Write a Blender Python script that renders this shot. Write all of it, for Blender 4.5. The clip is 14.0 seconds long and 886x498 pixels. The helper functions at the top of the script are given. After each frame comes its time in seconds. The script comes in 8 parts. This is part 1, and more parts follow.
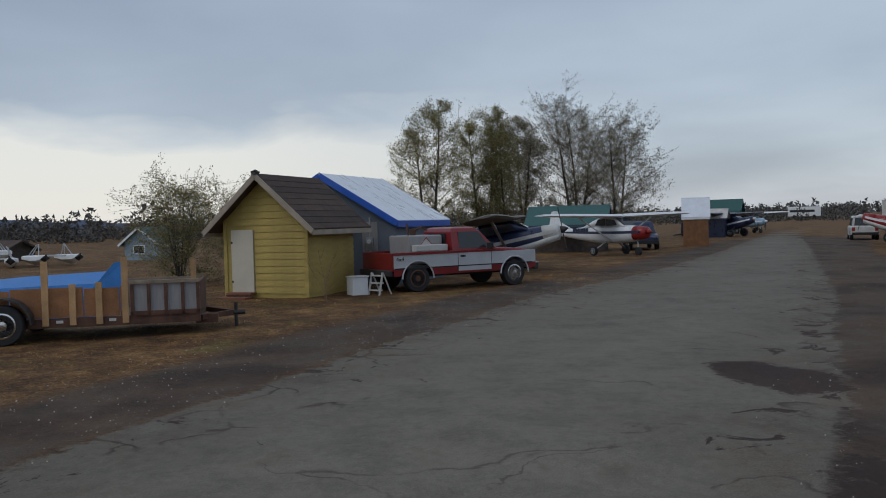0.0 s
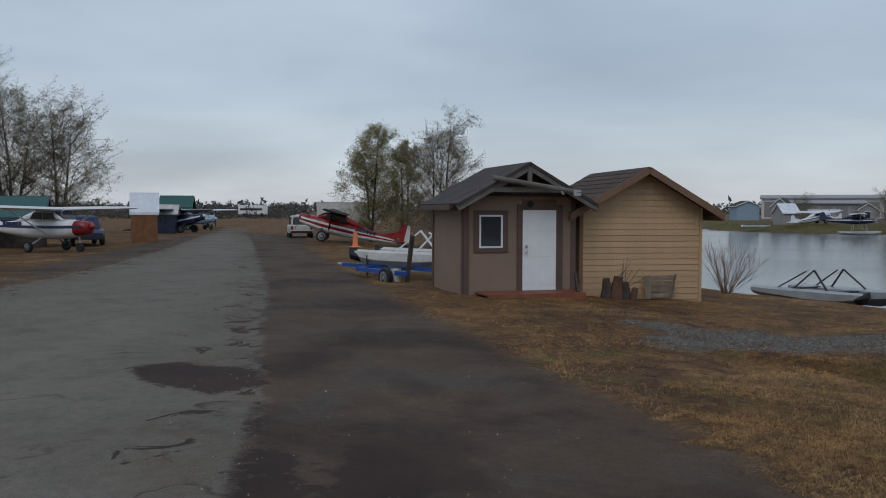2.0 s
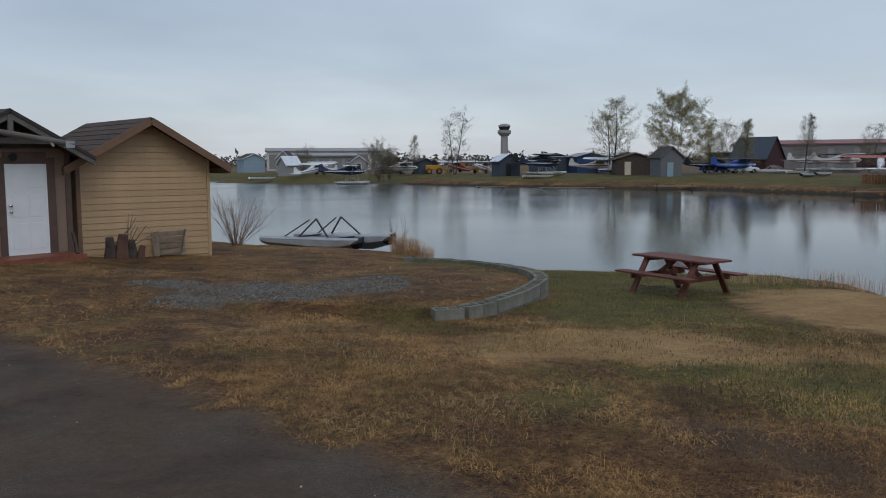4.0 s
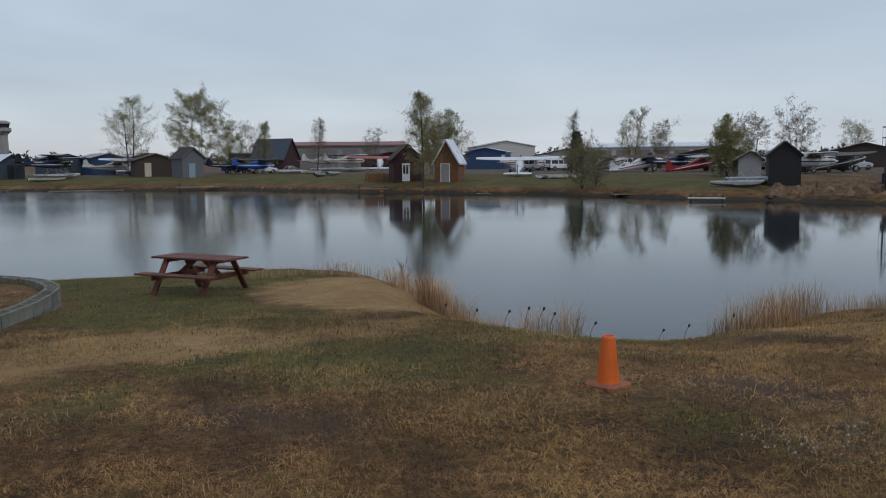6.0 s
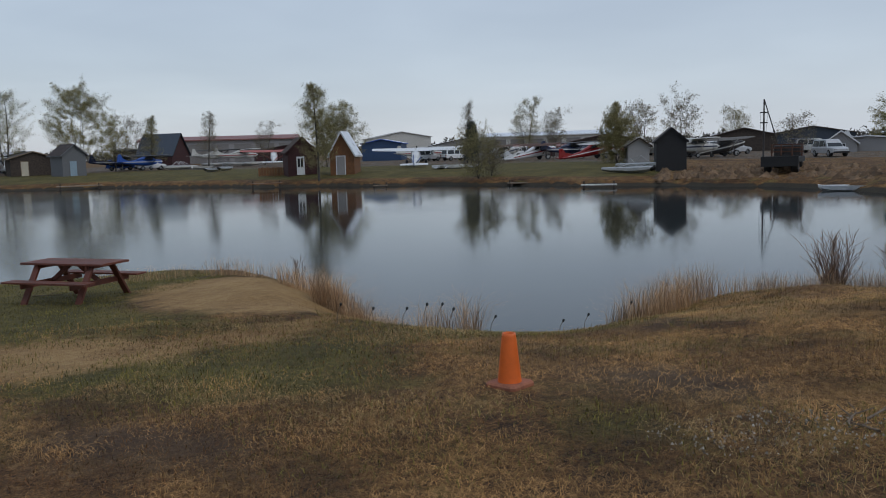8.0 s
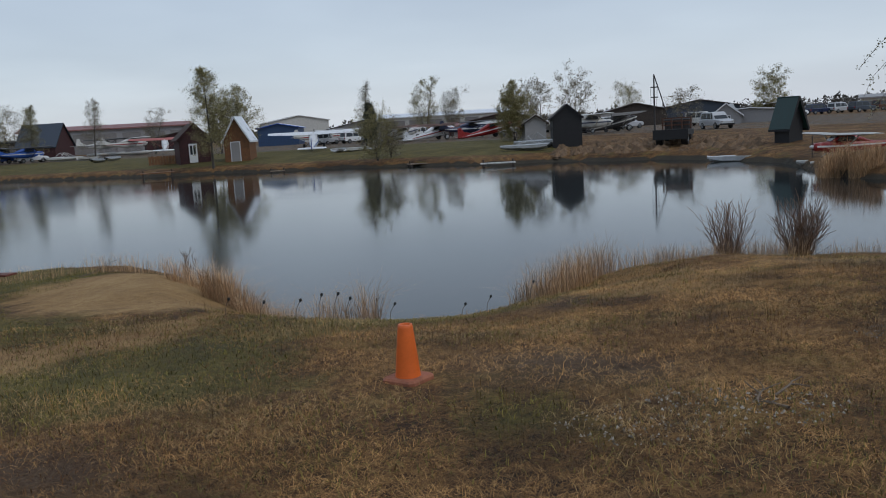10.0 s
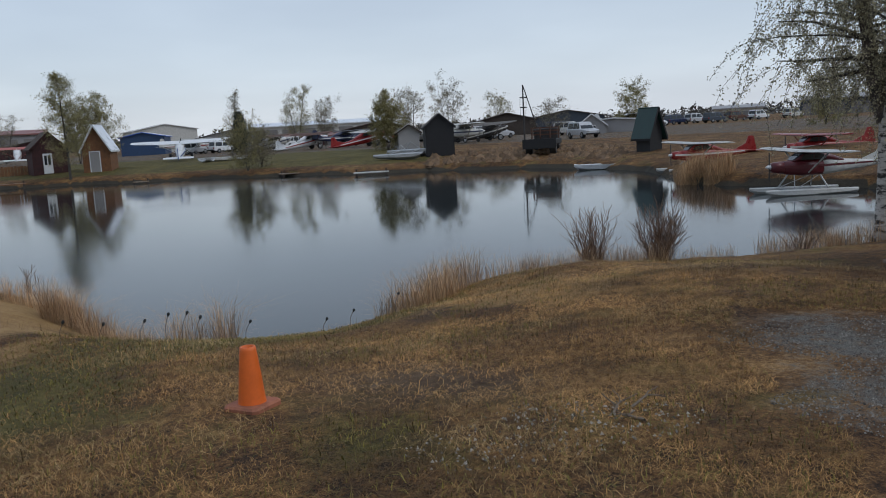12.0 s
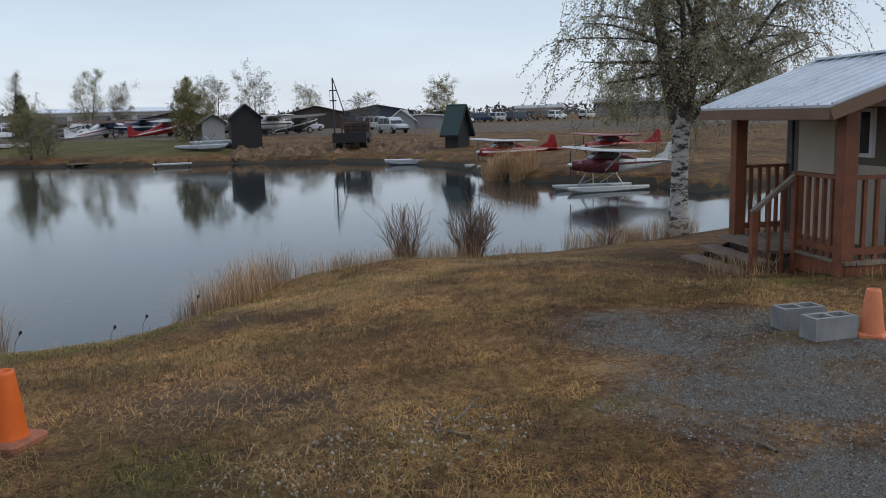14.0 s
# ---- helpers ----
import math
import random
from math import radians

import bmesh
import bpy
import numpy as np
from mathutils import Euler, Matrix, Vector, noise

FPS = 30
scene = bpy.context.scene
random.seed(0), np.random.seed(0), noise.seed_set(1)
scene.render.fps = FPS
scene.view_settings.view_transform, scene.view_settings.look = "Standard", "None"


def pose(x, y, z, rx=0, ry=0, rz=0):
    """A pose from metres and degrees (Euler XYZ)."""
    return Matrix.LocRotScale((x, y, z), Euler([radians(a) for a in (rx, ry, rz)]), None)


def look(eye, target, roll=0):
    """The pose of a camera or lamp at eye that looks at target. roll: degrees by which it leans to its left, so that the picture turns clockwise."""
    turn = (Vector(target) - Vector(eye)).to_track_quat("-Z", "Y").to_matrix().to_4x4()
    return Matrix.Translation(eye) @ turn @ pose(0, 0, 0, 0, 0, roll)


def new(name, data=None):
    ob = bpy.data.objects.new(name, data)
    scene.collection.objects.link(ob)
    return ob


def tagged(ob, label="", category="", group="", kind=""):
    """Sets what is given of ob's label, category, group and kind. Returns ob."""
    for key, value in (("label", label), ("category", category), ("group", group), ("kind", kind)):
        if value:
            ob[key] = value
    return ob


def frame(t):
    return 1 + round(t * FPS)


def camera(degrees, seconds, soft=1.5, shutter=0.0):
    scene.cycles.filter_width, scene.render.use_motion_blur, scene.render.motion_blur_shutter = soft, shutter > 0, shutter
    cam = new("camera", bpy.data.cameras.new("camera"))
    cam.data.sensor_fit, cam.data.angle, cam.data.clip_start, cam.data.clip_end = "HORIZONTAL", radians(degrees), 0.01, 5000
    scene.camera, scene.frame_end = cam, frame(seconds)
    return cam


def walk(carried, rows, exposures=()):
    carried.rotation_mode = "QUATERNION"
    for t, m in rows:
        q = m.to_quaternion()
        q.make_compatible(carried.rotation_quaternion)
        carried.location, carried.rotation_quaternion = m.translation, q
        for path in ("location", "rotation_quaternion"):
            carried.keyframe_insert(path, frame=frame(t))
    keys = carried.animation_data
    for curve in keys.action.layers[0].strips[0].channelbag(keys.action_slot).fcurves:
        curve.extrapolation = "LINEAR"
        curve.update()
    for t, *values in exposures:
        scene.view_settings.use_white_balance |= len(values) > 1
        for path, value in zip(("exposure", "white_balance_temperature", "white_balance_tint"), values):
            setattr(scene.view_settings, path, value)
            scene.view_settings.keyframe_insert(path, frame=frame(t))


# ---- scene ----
cam = camera(55.7, 14.0, soft=1.0)
PATH = [
    (0, (-0.166, -0.861, 1.958), (-10.118, 0.072, 1.647), -1.51),
    (0.5, (-0.176, -0.699, 1.990), (-9.948, 1.362, 1.487), -0.96),
    (1, (-0.250, -0.473, 1.975), (-9.613, 2.960, 1.230), -0.70),
    (1.5, (-0.239, -0.412, 1.986), (-8.808, 4.698, 1.297), -0.39),
    (2, (-0.308, -0.401, 1.997), (-7.803, 6.205, 1.558), 0.19),
    (2.5, (-0.525, -0.507, 2.012), (-6.790, 7.271, 1.500), 0.72),
    (3, (-0.534, -0.242, 1.998), (-5.804, 8.229, 1.308), 0.55),
    (3.5, (-0.508, -0.067, 1.983), (-4.780, 8.928, 1.068), 0.02),
    (4, (-0.498, 0.000, 1.996), (-3.251, 9.562, 0.995), -0.27),
    (4.2, (-0.492, 0.003, 2.000), (-2.401, 9.774, 1.066), -0.26),
    (6.3, (-0.291, -0.514, 2.031), (2.605, 9.000, 0.978), -0.76),
    (6.5, (-0.281, -0.494, 2.039), (2.716, 8.987, 0.974), -0.94),
    (7, (-0.220, -0.369, 2.033), (3.027, 9.026, 0.943), -1.23),
    (7.5, (-0.164, -0.204, 2.026), (3.363, 9.084, 0.893), -1.43),
    (8, (-0.102, -0.073, 2.020), (3.682, 9.111, 0.863), -1.69),
    (10.5, (0.310, 0.417, 1.975), (5.385, 8.907, 0.499), -3.54),
    (11, (0.413, 0.464, 1.965), (5.797, 8.757, 0.469), -3.64),
    (11.5, (0.513, 0.479, 1.959), (6.207, 8.569, 0.497), -3.58),
    (12, (0.597, 0.551, 1.949), (6.609, 8.419, 0.557), -3.20),
    (12.5, (0.629, 0.667, 1.951), (7.010, 8.254, 0.643), -2.63),
    (13, (0.687, 0.819, 1.932), (7.404, 8.101, 0.569), -2.11),
    (13.5, (0.794, 0.918, 1.917), (7.806, 7.846, 0.234), -1.83),
    (14, (0.983, 0.982, 1.916), (8.593, 7.281, 0.363), -1.64),
]
walk(cam, [(t, look(eye, target, roll)) for t, eye, target, roll in PATH],
     exposures=[(0, -0.1), (1.5, 0.02), (2.6, -0.06), (4.2, 0.08), (8, 0.06), (11, 0.2), (12.5, 0.28), (14, 0.42)])

# ---------------------------------------------------------------- sky and sun
SUN_EL, SUN_AZ = radians(46), radians(152)
world = bpy.data.worlds.new("overcast_sky")
scene.world = world
world.use_nodes = True
wn, wl = world.node_tree.nodes, world.node_tree.links
wn.clear()


def wnode(kind, **kw):
    n = wn.new(kind)
    for k, v in kw.items():
        n.inputs[k].default_value = v
    return n


w_co = wn.new("ShaderNodeTexCoord")
w_sky = wn.new("ShaderNodeTexSky")
w_sky.sky_type = "NISHITA"
w_sky.sun_disc = False
w_sky.sun_elevation, w_sky.sun_rotation = SUN_EL, SUN_AZ
w_sky.air_density, w_sky.dust_density = 1.4, 0.3
w_sep = wn.new("ShaderNodeSeparateXYZ")
wl.new(w_co.outputs["Generated"], w_sep.inputs[0])
# cloud sheet seen from below: direction over height gives a flat layer that narrows to the horizon
w_h = wn.new("ShaderNodeMath"); w_h.operation = "MAXIMUM"; w_h.inputs[1].default_value = 0.0
wl.new(w_sep.outputs["Z"], w_h.inputs[0])
w_h2 = wn.new("ShaderNodeMath"); w_h2.operation = "ADD"; w_h2.inputs[1].default_value = 0.16
wl.new(w_h.outputs[0], w_h2.inputs[0])
w_div = wn.new("ShaderNodeVectorMath"); w_div.operation = "DIVIDE"
wl.new(w_co.outputs["Generated"], w_div.inputs[0])
w_cmb = wn.new("ShaderNodeCombineXYZ")
for k in "XYZ":
    wl.new(w_h2.outputs[0], w_cmb.inputs[k])
wl.new(w_cmb.outputs[0], w_div.inputs[1])
w_flat = wn.new("ShaderNodeVectorMath"); w_flat.operation = "MULTIPLY"; w_flat.inputs[1].default_value = (1, 1, 0.35)
wl.new(w_div.outputs[0], w_flat.inputs[0])
w_n1 = wnode("ShaderNodeTexNoise", Scale=0.6, Detail=3.0, Roughness=0.45, Distortion=0.3)
w_n2 = wnode("ShaderNodeTexNoise", Scale=1.3, Detail=4.0, Roughness=0.5, Distortion=0.2)
wl.new(w_flat.outputs[0], w_n1.inputs["Vector"])
wl.new(w_flat.outputs[0], w_n2.inputs["Vector"])
w_mix = wn.new("ShaderNodeMath"); w_mix.operation = "MULTIPLY_ADD"; w_mix.inputs[1].default_value = 0.3
wl.new(w_n2.outputs["Fac"], w_mix.inputs[0])
w_sc = wn.new("ShaderNodeMath"); w_sc.operation = "MULTIPLY"; w_sc.inputs[1].default_value = 0.7
wl.new(w_n1.outputs["Fac"], w_sc.inputs[0])
wl.new(w_sc.outputs[0], w_mix.inputs[2])
w_ramp = wn.new("ShaderNodeValToRGB")
cr = w_ramp.color_ramp
cr.elements[0].position, cr.elements[0].color = 0.34, (0.42, 0.50, 0.645, 1)
cr.elements[1].position, cr.elements[1].color = 0.66, (0.662, 0.765, 0.915, 1)
e = cr.elements.new(0.49); e.color = (0.515, 0.605, 0.75, 1)
wl.new(w_mix.outputs[0], w_ramp.inputs[0])
# thin bright rim of sky under the cloud edge, on the side of the hidden sun
w_dot = wn.new("ShaderNodeVectorMath"); w_dot.operation = "DOT_PRODUCT"
w_dot.inputs[1].default_value = (math.sin(radians(-112)), math.cos(radians(-112)), 0.05)
wl.new(w_co.outputs["Generated"], w_dot.inputs[0])
w_side = wnode("ShaderNodeMapRange", **{"From Min": 0.74, "From Max": 0.99, "To Min": 0.0, "To Max": 1.0})
wl.new(w_dot.outputs["Value"], w_side.inputs["Value"])
w_zn = wn.new("ShaderNodeMath"); w_zn.operation = "MULTIPLY_ADD"; w_zn.inputs[1].default_value = 0.16
wl.new(w_n2.outputs["Fac"], w_zn.inputs[0])
wl.new(w_sep.outputs["Z"], w_zn.inputs[2])
w_low = wnode("ShaderNodeMapRange", **{"From Min": 0.17, "From Max": 0.225, "To Min": 1.0, "To Max": 0.0})
wl.new(w_zn.outputs[0], w_low.inputs["Value"])
w_rim = wn.new("ShaderNodeMath"); w_rim.operation = "MULTIPLY"
wl.new(w_side.outputs[0], w_rim.inputs[0])
wl.new(w_low.outputs[0], w_rim.inputs[1])
w_mc = wn.new("ShaderNodeMix"); w_mc.data_type = "RGBA"
wl.new(w_rim.outputs[0], w_mc.inputs["Factor"])
wl.new(w_ramp.outputs["Color"], w_mc.inputs["A"])
w_mc.inputs["B"].default_value = (1.10, 1.10, 1.08, 1)
w_b1 = wn.new("ShaderNodeBackground"); w_b1.inputs["Strength"].default_value = 0.018
# the cloud thins to paler sky over the far end of the lake
w_dot2 = wn.new("ShaderNodeVectorMath"); w_dot2.operation = "DOT_PRODUCT"
w_dot2.inputs[1].default_value = (math.sin(radians(52)), math.cos(radians(52)), 0.0)
wl.new(w_co.outputs["Generated"], w_dot2.inputs[0])
w_side2 = wnode("ShaderNodeMapRange", **{"From Min": 0.25, "From Max": 1.0, "To Min": 0.0, "To Max": 0.65})
wl.new(w_dot2.outputs["Value"], w_side2.inputs["Value"])
w_low2 = wnode("ShaderNodeMapRange", **{"From Min": 0.0, "From Max": 0.5, "To Min": 1.0, "To Max": 0.25})
wl.new(w_sep.outputs["Z"], w_low2.inputs["Value"])
w_pale = wn.new("ShaderNodeMath"); w_pale.operation = "MULTIPLY"
wl.new(w_side2.outputs[0], w_pale.inputs[0])
wl.new(w_low2.outputs[0], w_pale.inputs[1])
w_mc2 = wn.new("ShaderNodeMix"); w_mc2.data_type = "RGBA"
wl.new(w_pale.outputs[0], w_mc2.inputs["Factor"])
wl.new(w_mc.outputs["Result"], w_mc2.inputs["A"])
w_mc2.inputs["B"].default_value = (0.662, 0.765, 0.925, 1)
w_b2 = wn.new("ShaderNodeBackground"); w_b2.inputs["Strength"].default_value = 0.66
wl.new(w_sky.outputs[0], w_b1.inputs["Color"])
wl.new(w_mc2.outputs["Result"], w_b2.inputs["Color"])
w_add = wn.new("ShaderNodeAddShader")
wl.new(w_b1.outputs[0], w_add.inputs[0])
wl.new(w_b2.outputs[0], w_add.inputs[1])
w_out = wn.new("ShaderNodeOutputWorld")
wl.new(w_add.outputs[0], w_out.inputs[0])

sun = new("sun", bpy.data.lights.new("sun", "SUN"))
sun.data.energy, sun.data.angle, sun.data.color = 0.62, radians(28), (1.0, 0.95, 0.88)
sun.matrix_world = look((math.sin(SUN_AZ) * 60, math.cos(SUN_AZ) * 60, 60 * math.tan(SUN_EL)), (0, 0, 0))


# ---------------------------------------------------------------- geometry helpers
class Geo:
    """Vertices and faces of one mesh."""

    def __init__(self):
        self.v, self.f = [], []

    def add(self, verts, faces):
        n = len(self.v)
        self.v += [tuple(p) for p in verts]
        self.f += [tuple(i + n for i in f) for f in faces]
        return self

    def box(self, x0, y0, z0, x1, y1, z1, m=None):
        vs = [Vector(p) for p in ((x0, y0, z0), (x1, y0, z0), (x1, y1, z0), (x0, y1, z0), (x0, y0, z1), (x1, y0, z1), (x1, y1, z1), (x0, y1, z1))]
        if m is not None:
            vs = [m @ p for p in vs]
        return self.add(vs, [(0, 3, 2, 1), (4, 5, 6, 7), (0, 1, 5, 4), (1, 2, 6, 5), (2, 3, 7, 6), (3, 0, 4, 7)])

    def beam(self, p, q, w, h, up=(0, 0, 1)):
        """A bar of section w x h from p to q."""
        p, q = Vector(p), Vector(q)
        d = (q - p).normalized()
        s = d.cross(Vector(up))
        if s.length < 1e-4:
            s = d.cross(Vector((0, 1, 0)))
        s.normalize()
        u = s.cross(d)
        s, u = s * (w / 2), u * (h / 2)
        vs = [p - s - u, p + s - u, p + s + u, p - s + u, q - s - u, q + s - u, q + s + u, q - s + u]
        return self.add(vs, [(0, 3, 2, 1)[::-1], (4, 5, 6, 7)[::-1], (0, 1, 5, 4)[::-1], (1, 2, 6, 5)[::-1], (2, 3, 7, 6)[::-1], (3, 0, 4, 7)[::-1]])

    def tube(self, pts, radii, seg=8, cap=True):
        """A round bar through pts."""
        pts = [Vector(p) for p in pts]
        if not hasattr(radii, "__len__"):
            radii = [radii] * len(pts)
        n = len(self.v)
        ref = None
        for i, (p, r) in enumerate(zip(pts, radii)):
            d = (pts[min(i + 1, len(pts) - 1)] - pts[max(i - 1, 0)]).normalized()
            if ref is None:
                ref = d.orthogonal().normalized()
            a = (ref - d * ref.dot(d)).normalized()
            ref, b = a, d.cross(a)
            for k in range(seg):
                c = 2 * math.pi * k / seg
                self.v.append(tuple(p + (a * math.cos(c) + b * math.sin(c)) * r))
        for i in range(len(pts) - 1):
            for k in range(seg):
                k2 = (k + 1) % seg
                self.f.append((n + i * seg + k, n + i * seg + k2, n + (i + 1) * seg + k2, n + (i + 1) * seg + k))
        if cap:
            self.f.append(tuple(n + k for k in range(seg))[::-1])
            e = n + (len(pts) - 1) * seg
            self.f.append(tuple(e + k for k in range(seg)))
        return self

    def loft(self, rings, cap=True):
        """Rings of equal length, skinned one to the next."""
        n, s = len(self.v), len(rings[0])
        for r in rings:
            self.v += [tuple(p) for p in r]
        for i in range(len(rings) - 1):
            for k in range(s):
                k2 = (k + 1) % s
                self.f.append((n + i * s + k, n + i * s + k2, n + (i + 1) * s + k2, n + (i + 1) * s + k))
        if cap:
            self.f.append(tuple(n + k for k in range(s))[::-1])
            e = n + (len(rings) - 1) * s
            self.f.append(tuple(e + k for k in range(s)))
        return self

    def prism(self, outline, a, b, axis="y"):
        """A flat outline drawn in the two other axes, thick from a to b along axis."""
        def place(p, w):
            return {"x": (w, p[0], p[1]), "y": (p[0], w, p[1]), "z": (p[0], p[1], w)}[axis]
        s = len(outline)
        n = len(self.v)
        self.v += [place(p, a) for p in outline] + [place(p, b) for p in outline]
        for k in range(s):
            k2 = (k + 1) % s
            self.f.append((n + k, n + k2, n + s + k2, n + s + k))
        self.f.append(tuple(n + k for k in range(s))[::-1])
        self.f.append(tuple(n + s + k for k in range(s)))
        return self

    def mesh(self, name):
        me = bpy.data.meshes.new(name)
        me.from_pydata(self.v, [], self.f)
        bm = bmesh.new()
        bm.from_mesh(me)
        if len(self.f) < 6000:
            bmesh.ops.recalc_face_normals(bm, faces=bm.faces)
        bm.to_mesh(me)
        bm.free()
        return me


def part(name, geo, mat, parent=None, label="", bevel=0.0, smooth=False):
    me = geo.mesh(name) if isinstance(geo, Geo) else geo
    if not me.materials:
        me.materials.append(mat)
    if smooth:
        me.polygons.foreach_set("use_smooth", [True] * len(me.polygons))
    ob = new(name, me)
    if parent is not None:
        ob.parent = parent
    if bevel:
        b = ob.modifiers.new("edge", "BEVEL")
        b.width, b.segments, b.limit_method = bevel, 2, "ANGLE"
        b.harden_normals = False
    if label:
        ob["label"] = label
    return ob


def thing(name, m, label, category, group="", kind=""):
    ob = new(name)
    ob.empty_display_size = 0.2
    ob.matrix_basis = m
    return tagged(ob, label, category, group, kind)


def polar(az, d):
    return d * math.sin(radians(az)), d * math.cos(radians(az))


# ---------------------------------------------------------------- materials
def material(name, color, rough=0.7, metal=0.0, var=0.12, scale=3.0, fine=40.0, bump=0.15, bump_scale=None, color2=None, spec=0.5, stretch=(1, 1, 1), island=False, tint=0.0):
    """A painted or raw surface: base colour with stains at one scale, grain at another, and relief."""
    m = bpy.data.materials.new(name)
    m.use_nodes = True
    nt = m.node_tree
    b = nt.nodes["Principled BSDF"]
    b.inputs["Metallic"].default_value = metal
    b.inputs["Specular IOR Level"].default_value = spec
    co = nt.nodes.new("ShaderNodeTexCoord")
    mp = nt.nodes.new("ShaderNodeMapping")
    mp.inputs["Scale"].default_value = stretch
    nt.links.new(co.outputs["Object"], mp.inputs[0])
    n1 = nt.nodes.new("ShaderNodeTexNoise")
    n1.inputs["Scale"].default_value, n1.inputs["Detail"].default_value, n1.inputs["Roughness"].default_value = scale, 4, 0.6
    n2 = nt.nodes.new("ShaderNodeTexNoise")
    n2.inputs["Scale"].default_value, n2.inputs["Detail"].default_value = fine, 3
    nt.links.new(mp.outputs[0], n1.inputs["Vector"])
    nt.links.new(mp.outputs[0], n2.inputs["Vector"])
    add = nt.nodes.new("ShaderNodeMath")
    add.operation = "MULTIPLY_ADD"
    add.inputs[1].default_value = 0.35
    nt.links.new(n2.outputs["Fac"], add.inputs[0])
    nt.links.new(n1.outputs["Fac"], add.inputs[2])
    ramp = nt.nodes.new("ShaderNodeValToRGB")
    c = Vector(color)
    c2 = Vector(color2) if color2 else c * (1 - var * 2.2)
    ramp.color_ramp.elements[0].position, ramp.color_ramp.elements[1].position = 0.42, 0.9
    ramp.color_ramp.elements[0].color = (*c2, 1)
    ramp.color_ramp.elements[1].color = (*(c * (1 + var * 0.6)), 1)
    nt.links.new(add.outputs[0], ramp.inputs[0])
    src = ramp.outputs["Color"]
    if tint:
        info = nt.nodes.new("ShaderNodeNewGeometry" if island else "ShaderNodeObjectInfo")
        hsv = nt.nodes.new("ShaderNodeHueSaturation")
        mr = nt.nodes.new("ShaderNodeMapRange")
        mr.inputs["To Min"].default_value, mr.inputs["To Max"].default_value = 1 - tint, 1 + tint
        nt.links.new(info.outputs["Random Per Island" if island else "Random"], mr.inputs["Value"])
        nt.links.new(mr.outputs[0], hsv.inputs["Value"])
        nt.links.new(src, hsv.inputs["Color"])
        src = hsv.outputs[0]
    nt.links.new(src, b.inputs["Base Color"])
    rr = nt.nodes.new("ShaderNodeMapRange")
    rr.inputs["To Min"].default_value, rr.inputs["To Max"].default_value = max(0.02, rough - 0.12), min(1, rough + 0.12)
    nt.links.new(n1.outputs["Fac"], rr.inputs["Value"])
    nt.links.new(rr.outputs[0], b.inputs["Roughness"])
    if bump:
        bp = nt.nodes.new("ShaderNodeBump")
        bp.inputs["Strength"].default_value, bp.inputs["Distance"].default_value = bump, 0.02
        nt.links.new(n2.outputs["Fac"], bp.inputs["Height"])
        nt.links.new(bp.outputs[0], b.inputs["Normal"])
    return m


def glass(name, color=(0.03, 0.035, 0.04), rough=0.06):
    m = bpy.data.materials.new(name)
    m.use_nodes = True
    b = m.node_tree.nodes["Principled BSDF"]
    b.inputs["Base Color"].default_value = (*color, 1)
    b.inputs["Roughness"].default_value, b.inputs["IOR"].default_value = rough, 1.5
    return m


M_YELLOW = material("yellow_siding_paint", (0.42, 0.31, 0.085), 0.7, var=0.16, scale=1.2, fine=25, stretch=(1, 1, 2))
M_CREAM = material("cream_door_paint", (0.55, 0.50, 0.40), 0.6, var=0.08, scale=1.0)
M_TRIMTAN = material("tan_trim_paint", (0.36, 0.30, 0.235), 0.7, var=0.12)
M_SHINGLE = material("brown_shingle", (0.075, 0.048, 0.036), 0.9, var=0.25, scale=2.0, fine=60, bump=0.5, tint=0.22)
M_SHINGLE_DK = material("dark_brown_shingle", (0.060, 0.047, 0.044), 0.9, var=0.25, scale=2.0, fine=60, bump=0.5, tint=0.22)
M_GREYBLUE = material("blue_grey_plywood", (0.135, 0.16, 0.20), 0.75, var=0.12, scale=0.8, fine=20)
M_BLUETRIM = material("bright_blue_trim", (0.02, 0.10, 0.48), 0.45, var=0.08)
M_WHITEMETAL = material("white_metal_roof", (0.70, 0.73, 0.78), 0.3, var=0.08, scale=1.5, metal=0.0)
M_BROWNWALL = material("brown_painted_panel", (0.26, 0.18, 0.132), 0.75, var=0.08, scale=1.0, fine=120, bump=0.4)
M_BROWNTRIM = material("dark_brown_trim", (0.115, 0.070, 0.055), 0.7, var=0.15)
M_TANSIDING = material("tan_lap_siding", (0.49, 0.325, 0.18), 0.7, var=0.08, scale=1.5, tint=0.06)
M_TANTRIM = material("brown_fascia", (0.20, 0.115, 0.068), 0.7, var=0.12)
M_DOORWHITE = material("white_door_paint", (0.78, 0.79, 0.80), 0.45, var=0.03, bump=0.05)
M_REDWOOD = material("red_stained_wood", (0.235, 0.075, 0.038), 0.6, var=0.22, scale=4, fine=30, stretch=(1, 1, 1), bump=0.3, tint=0.12)
M_WOOD = material("weathered_wood", (0.26, 0.20, 0.145), 0.85, var=0.22, scale=4, fine=60, bump=0.4, tint=0.15)
M_DARKWOOD = material("dark_weathered_wood", (0.07, 0.052, 0.042), 0.85, var=0.3, scale=4, fine=60, bump=0.4)
M_CEDAR = material("orange_cedar", (0.22, 0.095, 0.036), 0.7, var=0.22, scale=3, fine=30, bump=0.3, tint=0.12)
M_PLY = material("orange_plywood", (0.34, 0.155, 0.065), 0.75, var=0.2, scale=2.5, fine=30, bump=0.2, tint=0.1)
M_PINE = material("pine_stake", (0.50, 0.30, 0.14), 0.7, var=0.15, scale=3, fine=40, tint=0.12)
M_GREENMETAL = material("green_metal_roof", (0.022, 0.095, 0.085), 0.45, var=0.1)
